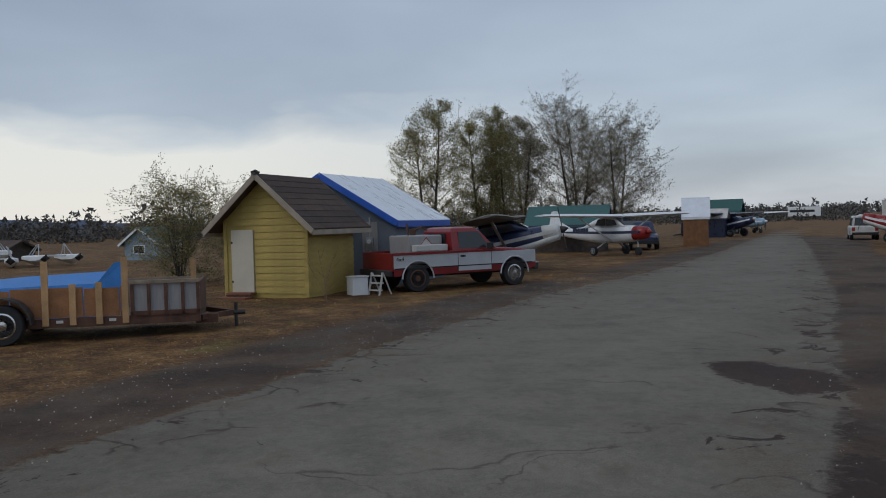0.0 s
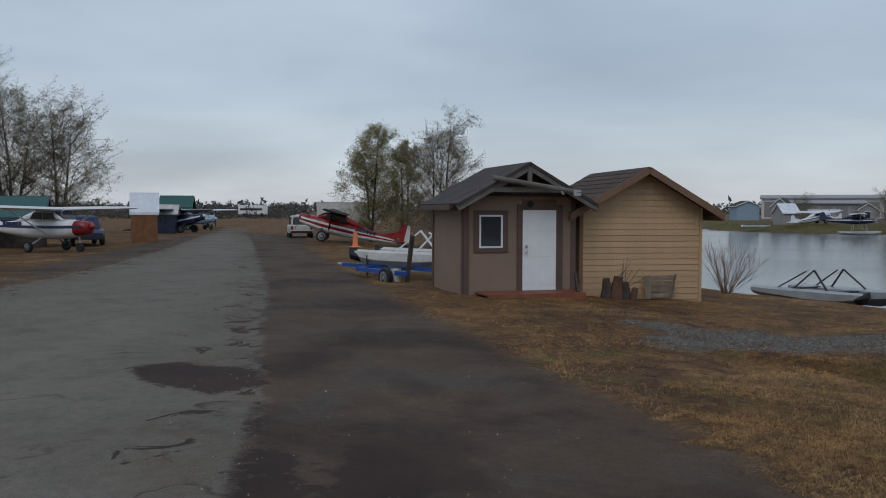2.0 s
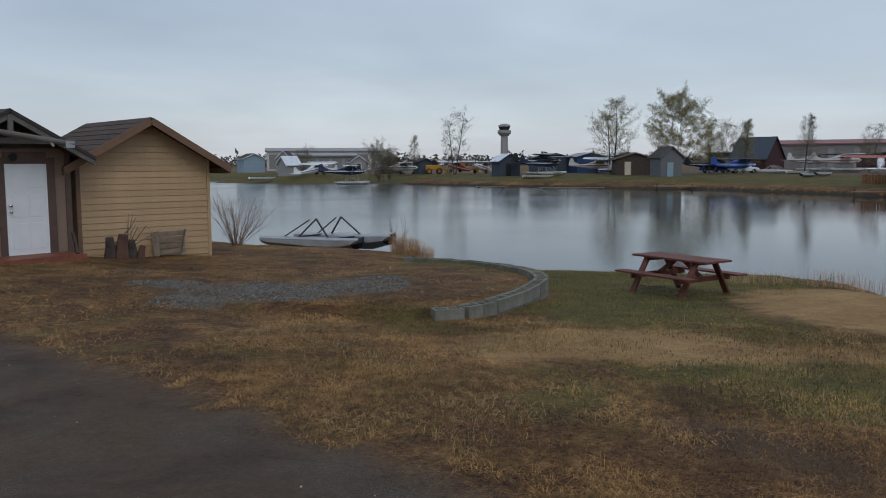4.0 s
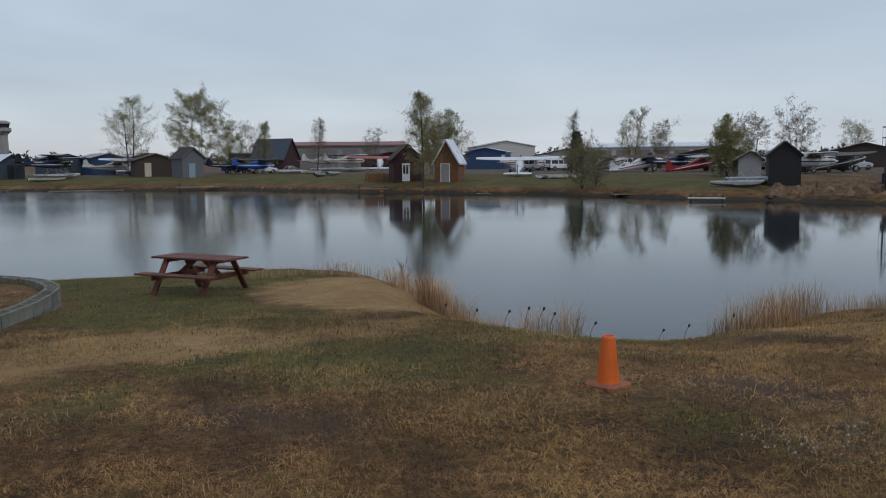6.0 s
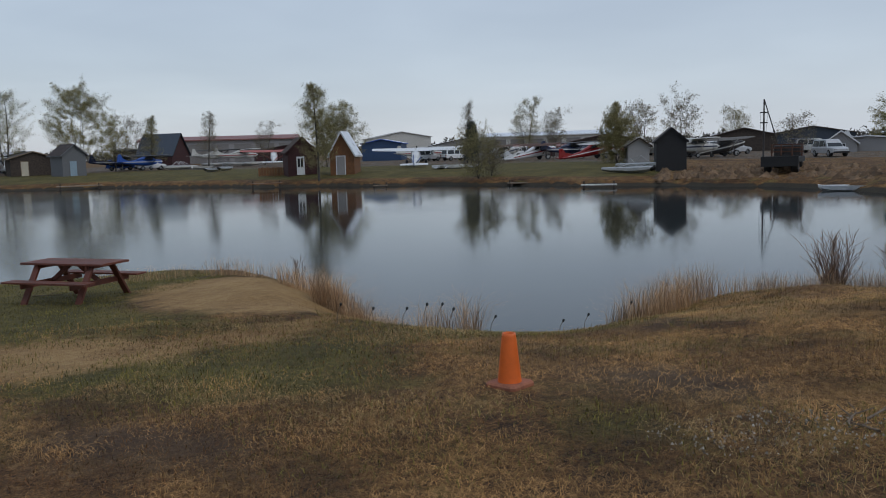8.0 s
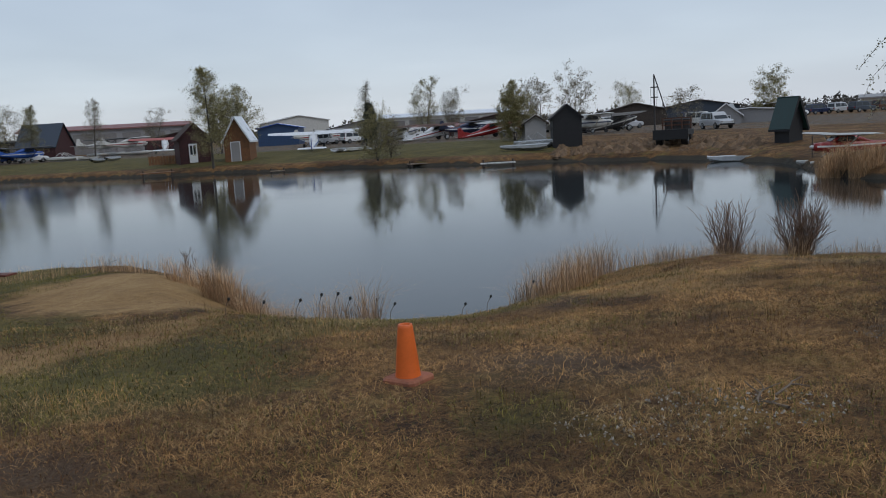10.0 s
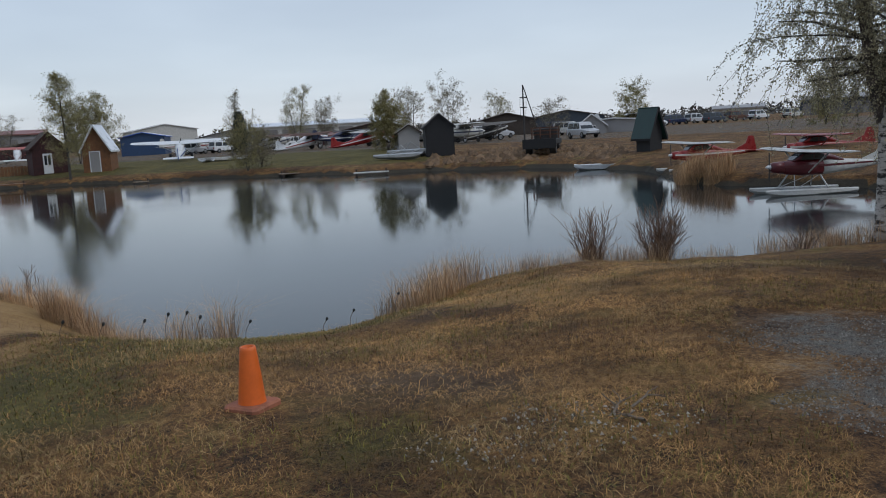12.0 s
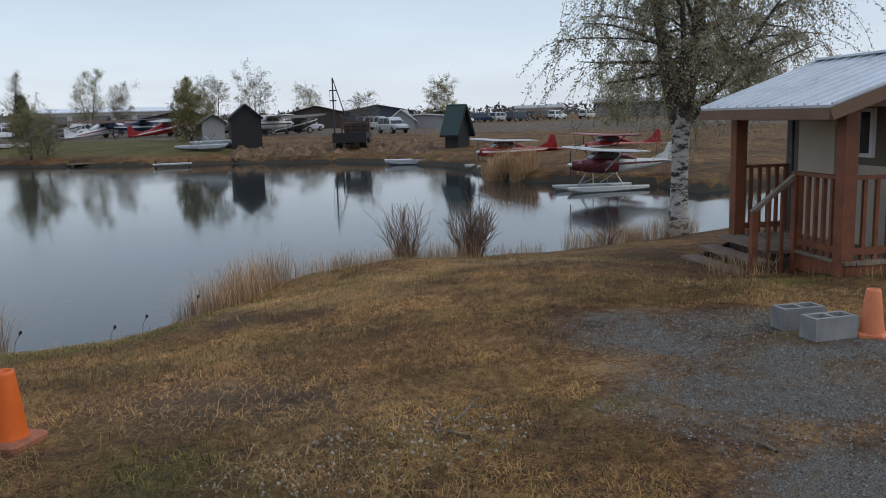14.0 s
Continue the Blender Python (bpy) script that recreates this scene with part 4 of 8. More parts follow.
deck = thing("red_porch_step", pose(hx, hy, hz_, 0, 0, 66) @ pose(.5, -.95, 0), "low red-stained wooden porch step under the hut door", "step")
for k in range(5):
    part("deck_board", Geo().box(-.2, .02 + .18 * k, .06, 2.35, .19 + .18 * k, .10), M_REDWOOD, deck)
part("deck_skirt", Geo().box(-.2, -.02, -.12, 2.35, .015, .10), M_REDWOOD, deck)
part("rail_stub", Geo().beam((2.2, .1, .1), (2.32, .55, .55), .05, .09), M_DARKWOOD, deck)

# tan shed
TW, TD, TH, TR = 3.4, 3.2, 2.5, 3.46
tz = zg(-12.6, 17.4)
tan = gable_shed("tan_shed", -14.28, 16.66, 60, TW, TD, TH, TR, M_TANSIDING, M_SHINGLE, M_TANTRIM, "tan lap-sided shed with brown shingled gable roof", ov=0.42, ovf=0.45, z=-0.30, fascia=.17)
lap_boards(tan, TW, TD, TH, TR, M_TANSIDING, 0.155, lift=0.017)
shingle_rows(tan, TW, TD, TH, TR, M_SHINGLE, 0.42, 0.45, -1)
part("corner_trim", Geo().box(-.03, -.035, -.2, .07, -.005, TH), M_TANTRIM, tan)
part("corner_trim", Geo().box(TW - .05, -.035, -.2, TW + .03, -.005, TH), M_TANSIDING, tan)


def junk_pile(x, y, rz):
    t = thing("scrap_wood", pose(x, y, zg(x, y), 0, 0, rz), "weathered pallet and boards leaning on the tan shed", "scrap")
    part("upright", Geo().beam((0, 0, .02), (.08, .18, .62), .14, .03), M_WOOD, t)
    part("upright", Geo().beam((.62, 0, .02), (.72, -.1, .66), .14, .03), M_WOOD, t)
    for k in range(4):
        part("board", Geo().beam((-.05, .10 + .02 * k, .1 + .15 * k), (.8, .08, .12 + .15 * k), .03, .12), M_WOOD, t)
    return t


junk_pile(-13.1, 18.0, 62)
stump = thing("root_stump", pose(-13.75, 16.9, zg(-13.75, 16.9), 0, 0, 60), "broken brown tree stumps and roots by the tan shed", "stump")
for k, (dx, h, r) in enumerate(((0, .5, .12), (.28, .55, .15), (.52, .4, .11), (.75, .25, .09))):
    part("stump", Geo().tube([(dx, -.25, -.1), (dx + .03, -.25, h * .5), (dx + .06 * (k % 2), -.28, h)], [r * 1.3, r, r * .75], 7), M_RUST if k % 2 else M_DARKWOOD, stump)
for k in range(9):
    a = k * .7
    part("twig", Geo().tube([(.3 + .1 * k * .8 - .3, -.25, .3), (.3 + .08 * k + .2 * math.cos(a), -.3, .55 + .2 * math.sin(a * 1.7)), (.35 + .09 * k + .3 * math.cos(a), -.3, .8 + .25 * math.sin(a))], [.012, .009, .004], 4), M_TWIG, stump)

# cabin with a porch
cx, cy = 13.06, 5.40
crz = math.degrees(math.atan2(-.745, -.667))
CZ = 0.03
M_POST = material("orange_brown_stain", (0.225, 0.072, 0.030), 0.6, var=0.2, scale=4, fine=30, bump=0.3, tint=0.1)
M_TREAD = material("worn_grey_tread", (0.24, 0.165, 0.125), 0.85, var=0.2, scale=4, fine=60, bump=0.4)
cabin = thing("porch_cabin", pose(cx, cy, CZ, 0, 0, crz), "small cabin with red timber porch and ribbed metal roof", "cabin")
# local x runs from the far post to the near post, local y from the porch edge into the cabin
LX, NW = 2.5, 1.52


def cab(name, g, m, label="", **kw):
    return part(name, g, m, cabin, label, **kw)


cab("deck_beam", Geo().box(-.1, -.03, -.16, LX + .1, .05, .04).box(LX + .02, .05, -.16, LX + .1, 3.3, .04), M_POST)
for k in range(6):
    cab("deck_board", Geo().box(-.1, -.05 + .15 * k, .05, LX + .12, .09 + .15 * k, .09), M_WOOD)
cab("skirt", Geo().box(-.05, .06, -.75, LX, 3.2, -.16), M_DARKWOOD)
for px, py in ((0, 0), (LX, 0)):
    cab("post", Geo().box(px - .085, py - .085, -.6, px + .085, py + .085, 1.84), M_POST, bevel=.008)
cab("newel", Geo().box(NW - .05, -.06, -.45, NW + .05, .06, 1.08), M_POST, bevel=.006)


def rail(ax, ay, bx, by, n):
    cab("handrail", Geo().beam((ax, ay, 1.06), (bx, by, 1.06), .10, .045), M_POST)
    cab("bottom_rail", Geo().beam((ax, ay, .20), (bx, by, .20), .05, .08), M_POST)
    for k in range(n):
        f = (k + .5) / n
        px, py = ax + (bx - ax) * f, ay + (by - ay) * f
        cab("baluster", Geo().box(px - .022, py - .022, -.05, px + .022, py + .022, 1.04), M_POST)


rail(NW, 0, LX, 0, 6)
rail(0, 0, 0, .8, 6)
rail(LX, 0, LX, 1.6, 10)
rail(LX, 1.6, LX, 3.2, 10)
cab("stair_rail", Geo().beam((NW, 0, 1.06), (NW, -.62, .58), .08, .05), M_WOOD)
cab("stair_post", Geo().box(NW - .04, -.62, -.45, NW + .04, -.54, .60), M_POST)
for k in range(2):
    cab("stair_baluster", Geo().box(NW - .02, -.22 - .18 * k, -.2, NW + .02, -.18 - .18 * k, .88 - .14 * k), M_POST)
for k in range(3):
    cab("step_tread", Geo().box(-.06 - .02 * k, -.32 - .25 * k, .03 - .14 * k, NW - .03, -.03 - .25 * k, .075 - .14 * k), M_TREAD, "grey worn wooden tread", bevel=.006)
    cab("step_riser", Geo().box(-.02, -.10 - .25 * k, -.12 - .14 * k, NW - .06, -.07 - .25 * k, .03 - .14 * k), M_DARKWOOD)
for xx in (-.05, NW - .08):
    cab("stringer", Geo().prism([(-.06, -.02), (-.06, -.5), (-.80, -.7), (-.80, -.30)], xx, xx + .04, "x"), M_DARKWOOD)
cab("wall", Geo().prism([(.8, -.1), (3.2, -.1), (3.2, 1.9), (1.95, 2.38), (.8, 2.05)], 0, LX - .10, "x"), M_BROWNCABIN)
# Paler cream zones of the olive-brown porch wall, the first one door-sized.
cab("door", Geo().box(.28, .75, .1, 1.12, .797, 1.95), M_CREAMWALL, "cream door-sized panel in the cabin's porch wall", bevel=.006)
cab("wall_panel", Geo().box(1.14, .78, .12, LX - .12, .797, 1.14), M_CREAMWALL)
cab("corner_board", Geo().box(-.03, .76, -.1, .10, .797, 2.0).box(.16, .765, -.1, .25, .797, 2.0), M_TAUPE)
wn_ = part("window", Geo().box(1.36, .75, 1.24, 1.88, .797, 1.29).box(1.36, .75, 1.80, 1.88, .797, 1.85).box(1.36, .75, 1.29, 1.42, .797, 1.80).box(1.82, .75, 1.29, 1.88, .797, 1.80).box(1.56, .75, 1.29, 1.61, .797, 1.80), M_WHITE, cabin, "white-framed sliding window")
part("pane", Geo().box(1.42, .77, 1.29, 1.82, .79, 1.80), M_GLASS, wn_)
RZ, EZ = 2.55, 1.90
for y0, y1, z1 in ((-.45, 1.42, EZ), (3.5, 1.42, EZ + .1)):
    r = slab(Geo(), (-.3, 1.42, RZ), (LX + .35, 1.42, RZ), (LX + .35, y0, z1), (-.3, y0, z1), .035)
    ro = cab("roof_slope", r, M_WHITEMETAL, "ribbed grey metal roofing")
    rg = Geo()
    for k in range(13):
        xx = -.3 + (LX + .65) * k / 12
        rg.beam((xx, 1.42, RZ + .012), (xx, y0, z1 + .012), .035, .03)
    part("roof_rib", rg, M_WHITEMETAL, ro)
cab("fascia", Geo().box(-.29, -.47, EZ - .16, LX + .34, -.43, EZ - .03), M_TANTRIM)
cab("rake_board", Geo().beam((LX + .36, -.46, EZ - .10), (LX + .36, 1.42, RZ - .10), .03, .14).beam((LX + .36, 3.5, EZ), (LX + .36, 1.42, RZ - .10), .03, .14), M_TANTRIM)
cab("ridge_cap", Geo().beam((-.31, 1.42, RZ + .02), (LX + .36, 1.42, RZ + .02), .22, .03), M_WHITEMETAL)
cab("soffit", slab(Geo(), (-.27, .79, 2.13), (LX + .3, .79, 2.13), (LX + .3, -.4, EZ - .06), (-.27, -.4, EZ - .06), .015), M_TANTRIM)
cab("gable_panel", Geo().prism([(-.1, 1.86), (3.0, 1.9), (1.42, 2.4)], LX + .02, LX + .05, "x"), M_TANTRIM)
cab("porch_beam", Geo().box(-.08, -.06, 1.72, LX + .08, .06, 1.88), M_TANTRIM)


# ---------------------------------------------------------------- road cones, blocks, retaining wall, picnic table
def traffic_cone(x, y, h, rz, body, base, label, r0=.30):
    t = thing("traffic_cone", pose(x, y, zg(x, y) - .01, 0, 0, rz), label, "traffic cone", "traffic cones")
    b = h * r0
    part("base", Geo().loft([[(sx * b * q, sy * b * q, z) for sx, sy in ((-1, -.8), (-.8, -1), (.8, -1), (1, -.8), (1, .8), (.8, 1), (-.8, 1), (-1, .8))] for q, z in ((1, 0), (1, .035), (.9, .05))]), base, t)
    q = .66 if r0 > .29 else .95
    prof = [(b * q, .045), (b * q * .93, .09), (b * q * .82, h * .45), (b * q * .66, h * .8), (b * q * .58, h * .95), (b * q * .54, h), (b * q * .42, h), (b * q * .44, h * .9)]
    part("cone_body", Geo().loft([[(r * math.cos(k * math.pi / 10), r * math.sin(k * math.pi / 10), z) for k in range(20)] for r, z in prof], cap=False), body, t, smooth=True)
    return t


traffic_cone(3.07, 6.21, .47, 25, M_ORANGE, M_CONEBASE, "bright orange traffic cone with square base on dry grass", .34)
traffic_cone(8.42, 2.56, .41, 10, M_ORANGE2, M_ORANGE2, "faded orange traffic cone beside concrete blocks", .26)
far_cone = traffic_cone(-32.3, 22.35, .75, 10, M_ORANGE2, M_ORANGE2, "faded orange cone set on a short dark post", .3)
far_cone.location.z += .45
part("stub_post", Geo().box(-.1, -.1, -.5, .1, .1, .02), M_DARKWOOD, far_cone)


def concrete_block(m, label, kind_parent=None):
    """Hollow two-cell block, 40 x 20 x 19 cm."""
    g = Geo()
    for a, b in ((-.2, -.165), (-.018, .018), (.165, .2)):
        g.box(a, -.062, 0, b, .062, .19)
    g.box(-.2, -.1, 0, .2, -.0621, .19).box(-.2, .0621, 0, .2, .1, .19)
    t = thing("concrete_block", m, label, "concrete block", "loose concrete blocks")
    part("shell", g, M_CONCRETE, t)
    part("cell_bottom", Geo().box(-.16, -.06, .0, .16, .06, .02), M_EARTH, t)
    return t


concrete_block(pose(8.42, 3.15, zg(8.4, 3.15), 0, 0, -38) @ Matrix.Scale(1.0, 4), "grey hollow concrete block lying on gravel")
concrete_block(pose(8.20, 2.84, zg(8.2, 2.85), 0, 0, -36) @ Matrix.Scale(1.0, 4), "grey hollow concrete block beside the cone")

wall_ring = tagged(thing("retaining_wall", pose(0, 0, 0), "curved low retaining wall of grey concrete blocks", "retaining wall"))
ring = TERRACE
pts_ring = []
for (ax, ay), (bx, by) in zip(ring[:-1], ring[1:]):
    n = max(1, round(math.hypot(bx - ax, by - ay) / .42))
    pts_ring += [(ax + (bx - ax) * k / n, ay + (by - ay) * k / n) for k in range(n)]
pts_ring.append(ring[-1])
bg = Geo()
for a, b in ((-.2, -.17), (-.015, .015), (.17, .2)):
    bg.box(a, -.075, 0, b, .075, .2)
bg.box(-.2, -.13, 0, .2, -.0751, .2).box(-.2, .0751, 0, .2, .13, .2).box(-.17, -.075, .0, .17, .075, .04)
M_OLDBLOCK = material("mossy_concrete", (0.21, 0.205, 0.18), 0.95, var=0.3, scale=3, fine=60, bump=0.6, tint=0.25, color2=(0.10, 0.098, 0.06))
block_me = bg.mesh("block")
block_me.materials.append(M_OLDBLOCK)
rr = random.Random(4)
for k, ((ax, ay), (bx, by)) in enumerate(zip(pts_ring[:-1], pts_ring[1:])):
    mx_, my_ = (ax + bx) / 2, (ay + by) / 2
    a = math.degrees(math.atan2(by - ay, bx - ax))
    top = np.interp(k, [0, 3, 9, 16, len(pts_ring)], [-.10, -.08, -.10, -.22, -.40])
    for c in range(3):
        o = part("block", block_me, M_CONCRETE, wall_ring)
        o.matrix_basis = pose(mx_, my_, top - .2 * (c + 1) + rr.uniform(-.008, .008), 0, 0, a + rr.uniform(-2, 2)) @ Matrix.Diagonal((math.hypot(bx - ax, by - ay) / .408, 1, .985, 1))

M_TABLE = material("dark_red_stained_wood", (0.165, 0.048, 0.028), 0.65, var=0.25, scale=4, fine=30, bump=0.3, tint=0.15)
pic = thing("picnic_table", pose(-.55, 17.05, zg(-.55, 17.05) - .02, 0, 0, -42) @ Matrix.Scale(1.0, 4), "red-brown wooden picnic table with fixed benches on lawn", "picnic table")
for k in range(5):
    part("top_board", Geo().box(-.95, -.36 + .148 * k, .71, .95, -.222 + .148 * k, .75), M_TABLE, pic, bevel=.006)
for s in (-1, 1):
    for k in range(2):
        part("seat_board", Geo().box(-.95, s * (.62 + .145 * k) - .068, .42, .95, s * (.62 + .145 * k) + .068, .455), M_TABLE, pic, bevel=.006)
    for e in (-.62, .62):
        part("leg", Geo().beam((e, s * .25, .71), (e, s * .68, 0), .04, .13, up=(1, 0, 0)), M_TABLE, pic)
for e in (-.57, .57):
    part("cross_beam", Geo().box(e - .02, -.75, .32, e + .02, .75, .42), M_TABLE, pic)
    part("top_cleat", Geo().box(e - .02, -.34, .64, e + .02, .34, .71), M_TABLE, pic)
    part("brace", Geo().beam((e, 0, .36), (e * .15, 0, .70), .05, .08), M_TABLE, pic)


# ---------------------------------------------------------------- vehicles
def wheel(parent, x, y, r, w, name="wheel", rim=M_CHROME, label=""):
    prof = [(r * .62, -w / 2), (r * .93, -w / 2), (r, -w * .33), (r, w * .33), (r * .93, w / 2), (r * .62, w / 2)]
    n = 24
    wob = part(name, Geo().loft([[(x + q * math.cos(2 * math.pi * k / n), y + o, r + q * math.sin(2 * math.pi * k / n)) for k in range(n)] for q, o in prof]), M_BLACK, parent, label, smooth=False)
    s = -1 if y < 0 else 1
    g = Geo().loft([[(x + q * math.cos(2 * math.pi * k / n), y + s * o, r + q * math.sin(2 * math.pi * k / n)) for k in range(n)] for q, o in ((r * .64, w * .5), (r * .56, w * .52), (r * .50, w * .36), (r * .26, w * .34), (r * .22, w * .50), (r * .08, w * .52))])
    part("rim", g, rim, wob, smooth=False)
    return wob


def welded(g, name):
    """One skin out of touching pieces."""
    bm = bmesh.new()
    me = g.mesh(name)
    bm.from_mesh(me)
    bmesh.ops.remove_doubles(bm, verts=bm.verts, dist=1e-4)
    bm.to_mesh(me)
    bm.free()
    return me


def side_strip(g, pts, y, th):
    return g.prism(pts, y, y + th, "y")


def pickup(m, label):
    """Regular-cab long-bed pickup, nose along +x, in two colours."""
    t = thing("pickup_truck", m, label, "pickup truck")
    R = .375
    xf, xr = 1.58, -1.58
    hw = .97
    # lower and upper side panels with wheel cut-outs
    for s in (-1, 1):
        y = s * hw
        g = Geo()
        n = 46
        bot = []
        for k in range(n + 1):
            xx = -2.30 + 4.62 * k / n
            zb = .46 if xx < 2.1 else .46 + (xx - 2.1) * .3
            for xc in (xf, xr):
                d = abs(xx - xc)
                if d < .47:
                    zb = max(zb, R + math.sqrt(max(0, .47 ** 2 - d * d)))
            bot.append((xx, zb))
        for nm, za, zb_, mt in (("lower_side", 0, .66, M_TRUCKRED), ("mid_side", .66, 1.02, M_SILVER)):
            g = Geo()
            for k in range(n):
                (x0, b0), (x1, b1) = bot[k], bot[k + 1]
                a0, a1 = max(za, b0), max(za, b1)
                if a0 >= zb_ and a1 >= zb_:
                    continue
                a0, a1 = min(a0, zb_), min(a1, zb_)
                bulge = (lambda z: y * (1.0 + .012 * math.sin((z - .4) * 3.0)))
                vs = []
                for yy in (0, -.04 * s):
                    vs += [(x0, bulge(a0) + yy, a0), (x1, bulge(a1) + yy, a1), (x1, bulge(zb_) + yy, zb_), (x0, bulge(zb_) + yy, zb_)]
                g.add(vs, [(0, 1, 2, 3), (7, 6, 5, 4), (0, 4, 5, 1), (2, 6, 7, 3), (1, 5, 6, 2), (0, 3, 7, 4)])
            part(nm, welded(g, nm), mt, t)
        part("arch_lip", Geo().tube([(xf + .48 * math.cos(a), y + s * .012, R + .48 * math.sin(a)) for a in [math.pi * k / 12 for k in range(13)]], .022, 6), M_SILVER, t)
        part("arch_lip", Geo().tube([(xr + .48 * math.cos(a), y + s * .012, R + .48 * math.sin(a)) for a in [math.pi * k / 12 for k in range(13)]], .022, 6), M_SILVER, t)
        part("bed_rail", Geo().box(-2.32, y - .05, 1.02, -.45, y + .02, 1.09), M_TRUCKRED, t, bevel=.01)
        part("belt_strip", Geo().box(-.44, y - .03, 1.02, 1.2, y + .012, 1.08), M_TRUCKRED, t)
        part("side_trim", Geo().box(-2.28, y + s * .004, .645, 2.2, y + s * .022, .675), M_BLACK, t)
        # cab door with its window
        d = part("door", Geo().box(-.32, y + s * .012 - .006, .52, .78, y + s * .012 + .006, 1.0), M_SILVER, t)
        part("door_handle", Geo().box(-.24, y + s * .02 - .01, .90, -.08, y + s * .02 + .014, .95), M_BLACK, d)
        part("door_seam", Geo().box(-.325, y + s * .02 - .006, .5, -.315, y + s * .02 + .002, 1.06).box(.78, y + s * .02 - .006, .5, .79, y + s * .02 + .002, 1.02), M_BLACK, d)
        part("mirror", Geo().box(.62, y + s * .04, 1.1, .74, y + s * .22, 1.28), M_BLACK, t, bevel=.02)
        wheel(t, xf, s * (hw - .13), R, .25)
        wheel(t, xr, s * (hw - .13), R, .25, rim=M_RUST)
    # cab
    def ring(x, w, z):
        return x, w, z
    prof = [(-.45, 1.06), (-.42, 1.62), (-.30, 1.72), (.28, 1.73), (.45, 1.68), (.98, 1.10)]
    cabg = Geo()
    rings = []
    for z, x0, x1, w in ((1.06, -.45, 1.05, .93), (1.2, -.45, .92, .90), (1.60, -.43, .55, .78), (1.70, -.36, .42, .70), (1.735, -.2, .3, .58)):
        rings.append([(x0, -w, z), (x1, -w * .97, z), (x1 + .04, 0, z), (x1, w * .97, z), (x0, w, z), (x0 - .01, 0, z)])
    part("cab", cabg.loft(rings), M_TRUCKRED, t, bevel=.02)
    for s in (-1, 1):
        part("side_window", Geo().add([(-.22, s * .912, 1.14), (.80, s * .905, 1.14), (.45, s * .795, 1.60), (-.20, s * .80, 1.60), (-.22, s * .89, 1.14), (.80, s * .885, 1.14), (.45, s * .775, 1.60), (-.20, s * .78, 1.60)],
                                      [(0, 1, 2, 3), (7, 6, 5, 4), (0, 4, 5, 1), (1, 5, 6, 2), (2, 6, 7, 3), (3, 7, 4, 0)]), M_GLASS, t)
    part("windscreen", slab(Geo(), (.99, -.78, 1.16), (.99, .78, 1.16), (.585, .68, 1.62), (.585, -.68, 1.62), .02), M_GLASS, t)
    part("rear_window", Geo().box(-.475, -.55, 1.22, -.455, .55, 1.56), M_GLASS, t)
    # bonnet, front
    part("bonnet", Geo().loft([[(.9, -.93, 1.0), (.9, .93, 1.0), (.9, .90, 1.12), (.9, 0, 1.15), (.9, -.90, 1.12)], [(1.9, -.92, .98), (1.9, .92, .98), (1.9, .88, 1.06), (1.9, 0, 1.09), (1.9, -.88, 1.06)],
                               [(2.32, -.90, .90), (2.32, .90, .90), (2.32, .86, 1.0), (2.32, 0, 1.03), (2.32, -.86, 1.0)]]), M_TRUCKRED, t, bevel=.02)
    part("nose", Geo().box(2.05, -.92, .50, 2.34, .92, .94), M_SILVER, t, bevel=.03)
    gr = part("grille", Geo().box(2.335, -.55, .70, 2.37, .55, .95), M_BLACK, t)
    for k in range(5):
        part("grille_bar", Geo().box(2.36, -.55 + .27 * k, .70, 2.385, -.53 + .27 * k, .95), M_CHROME, gr)
    for zz in (.69, .82, .95):
        part("grille_bar", Geo().box(2.36, -.55, zz, 2.385, .55, zz + .02), M_CHROME, gr)
    for s in (-1, 1):
        part("headlight", Geo().box(2.33, min(s * .58, s * .84), .76, 2.375, max(s * .58, s * .84), .93), M_CHROME, t, "clear rectangular headlight", bevel=.01)
        part("turn_signal", Geo().box(2.22, min(s * .85, s * .935), .74, 2.36, max(s * .85, s * .935), .94), M_ORANGE, t, "amber corner lamp", bevel=.01)
    part("front_bumper", Geo().box(2.28, -.95, .44, 2.46, .95, .64), M_DARKMETAL, t, bevel=.03)
    part("bumper_strip", Geo().box(2.30, -.96, .60, 2.475, .96, .66), M_CHROME, t, bevel=.01)
    part("number_plate", Geo().box(2.461, -.15, .47, 2.47, .15, .58), M_OFFWHITE, t)
    # bed
    part("bed_floor", Geo().box(-2.28, -.9, .66, -.47, .9, .70), M_DARKMETAL, t)
    part("bed_front", Geo().box(-.5, -.92, .66, -.46, .92, 1.08), M_TRUCKRED, t)
    part("tailgate", Geo().box(-2.34, -.95, .60, -2.29, .95, 1.08), M_TRUCKRED, t, bevel=.01)
    part("rear_bumper", Geo().box(-2.46, -.92, .46, -2.32, .92, .62), M_DARKMETAL, t, bevel=.02)
    part("frame_rail", Geo().box(-2.2, -.5, .38, 2.2, -.38, .5).box(-2.2, .38, .38, 2.2, .5, .5), M_BLACK, t)
    part("exhaust_pipe", Geo().tube([(-2.43, .5, .4), (-.5, .5, .36)], .03, 8), M_RUST, t)
    word = bpy.data.curves.new("decal", "FONT")
    word.body, word.size, word.extrude = "4x4", .16, .002
    wo = new("decal", word)
    wo.data.materials.append(M_BLACK)
    wo.parent = t
    wo.matrix_basis = Matrix.Translation((-2.24, -.985, .86)) @ Matrix.Rotation(radians(90), 4, "X")
    return t


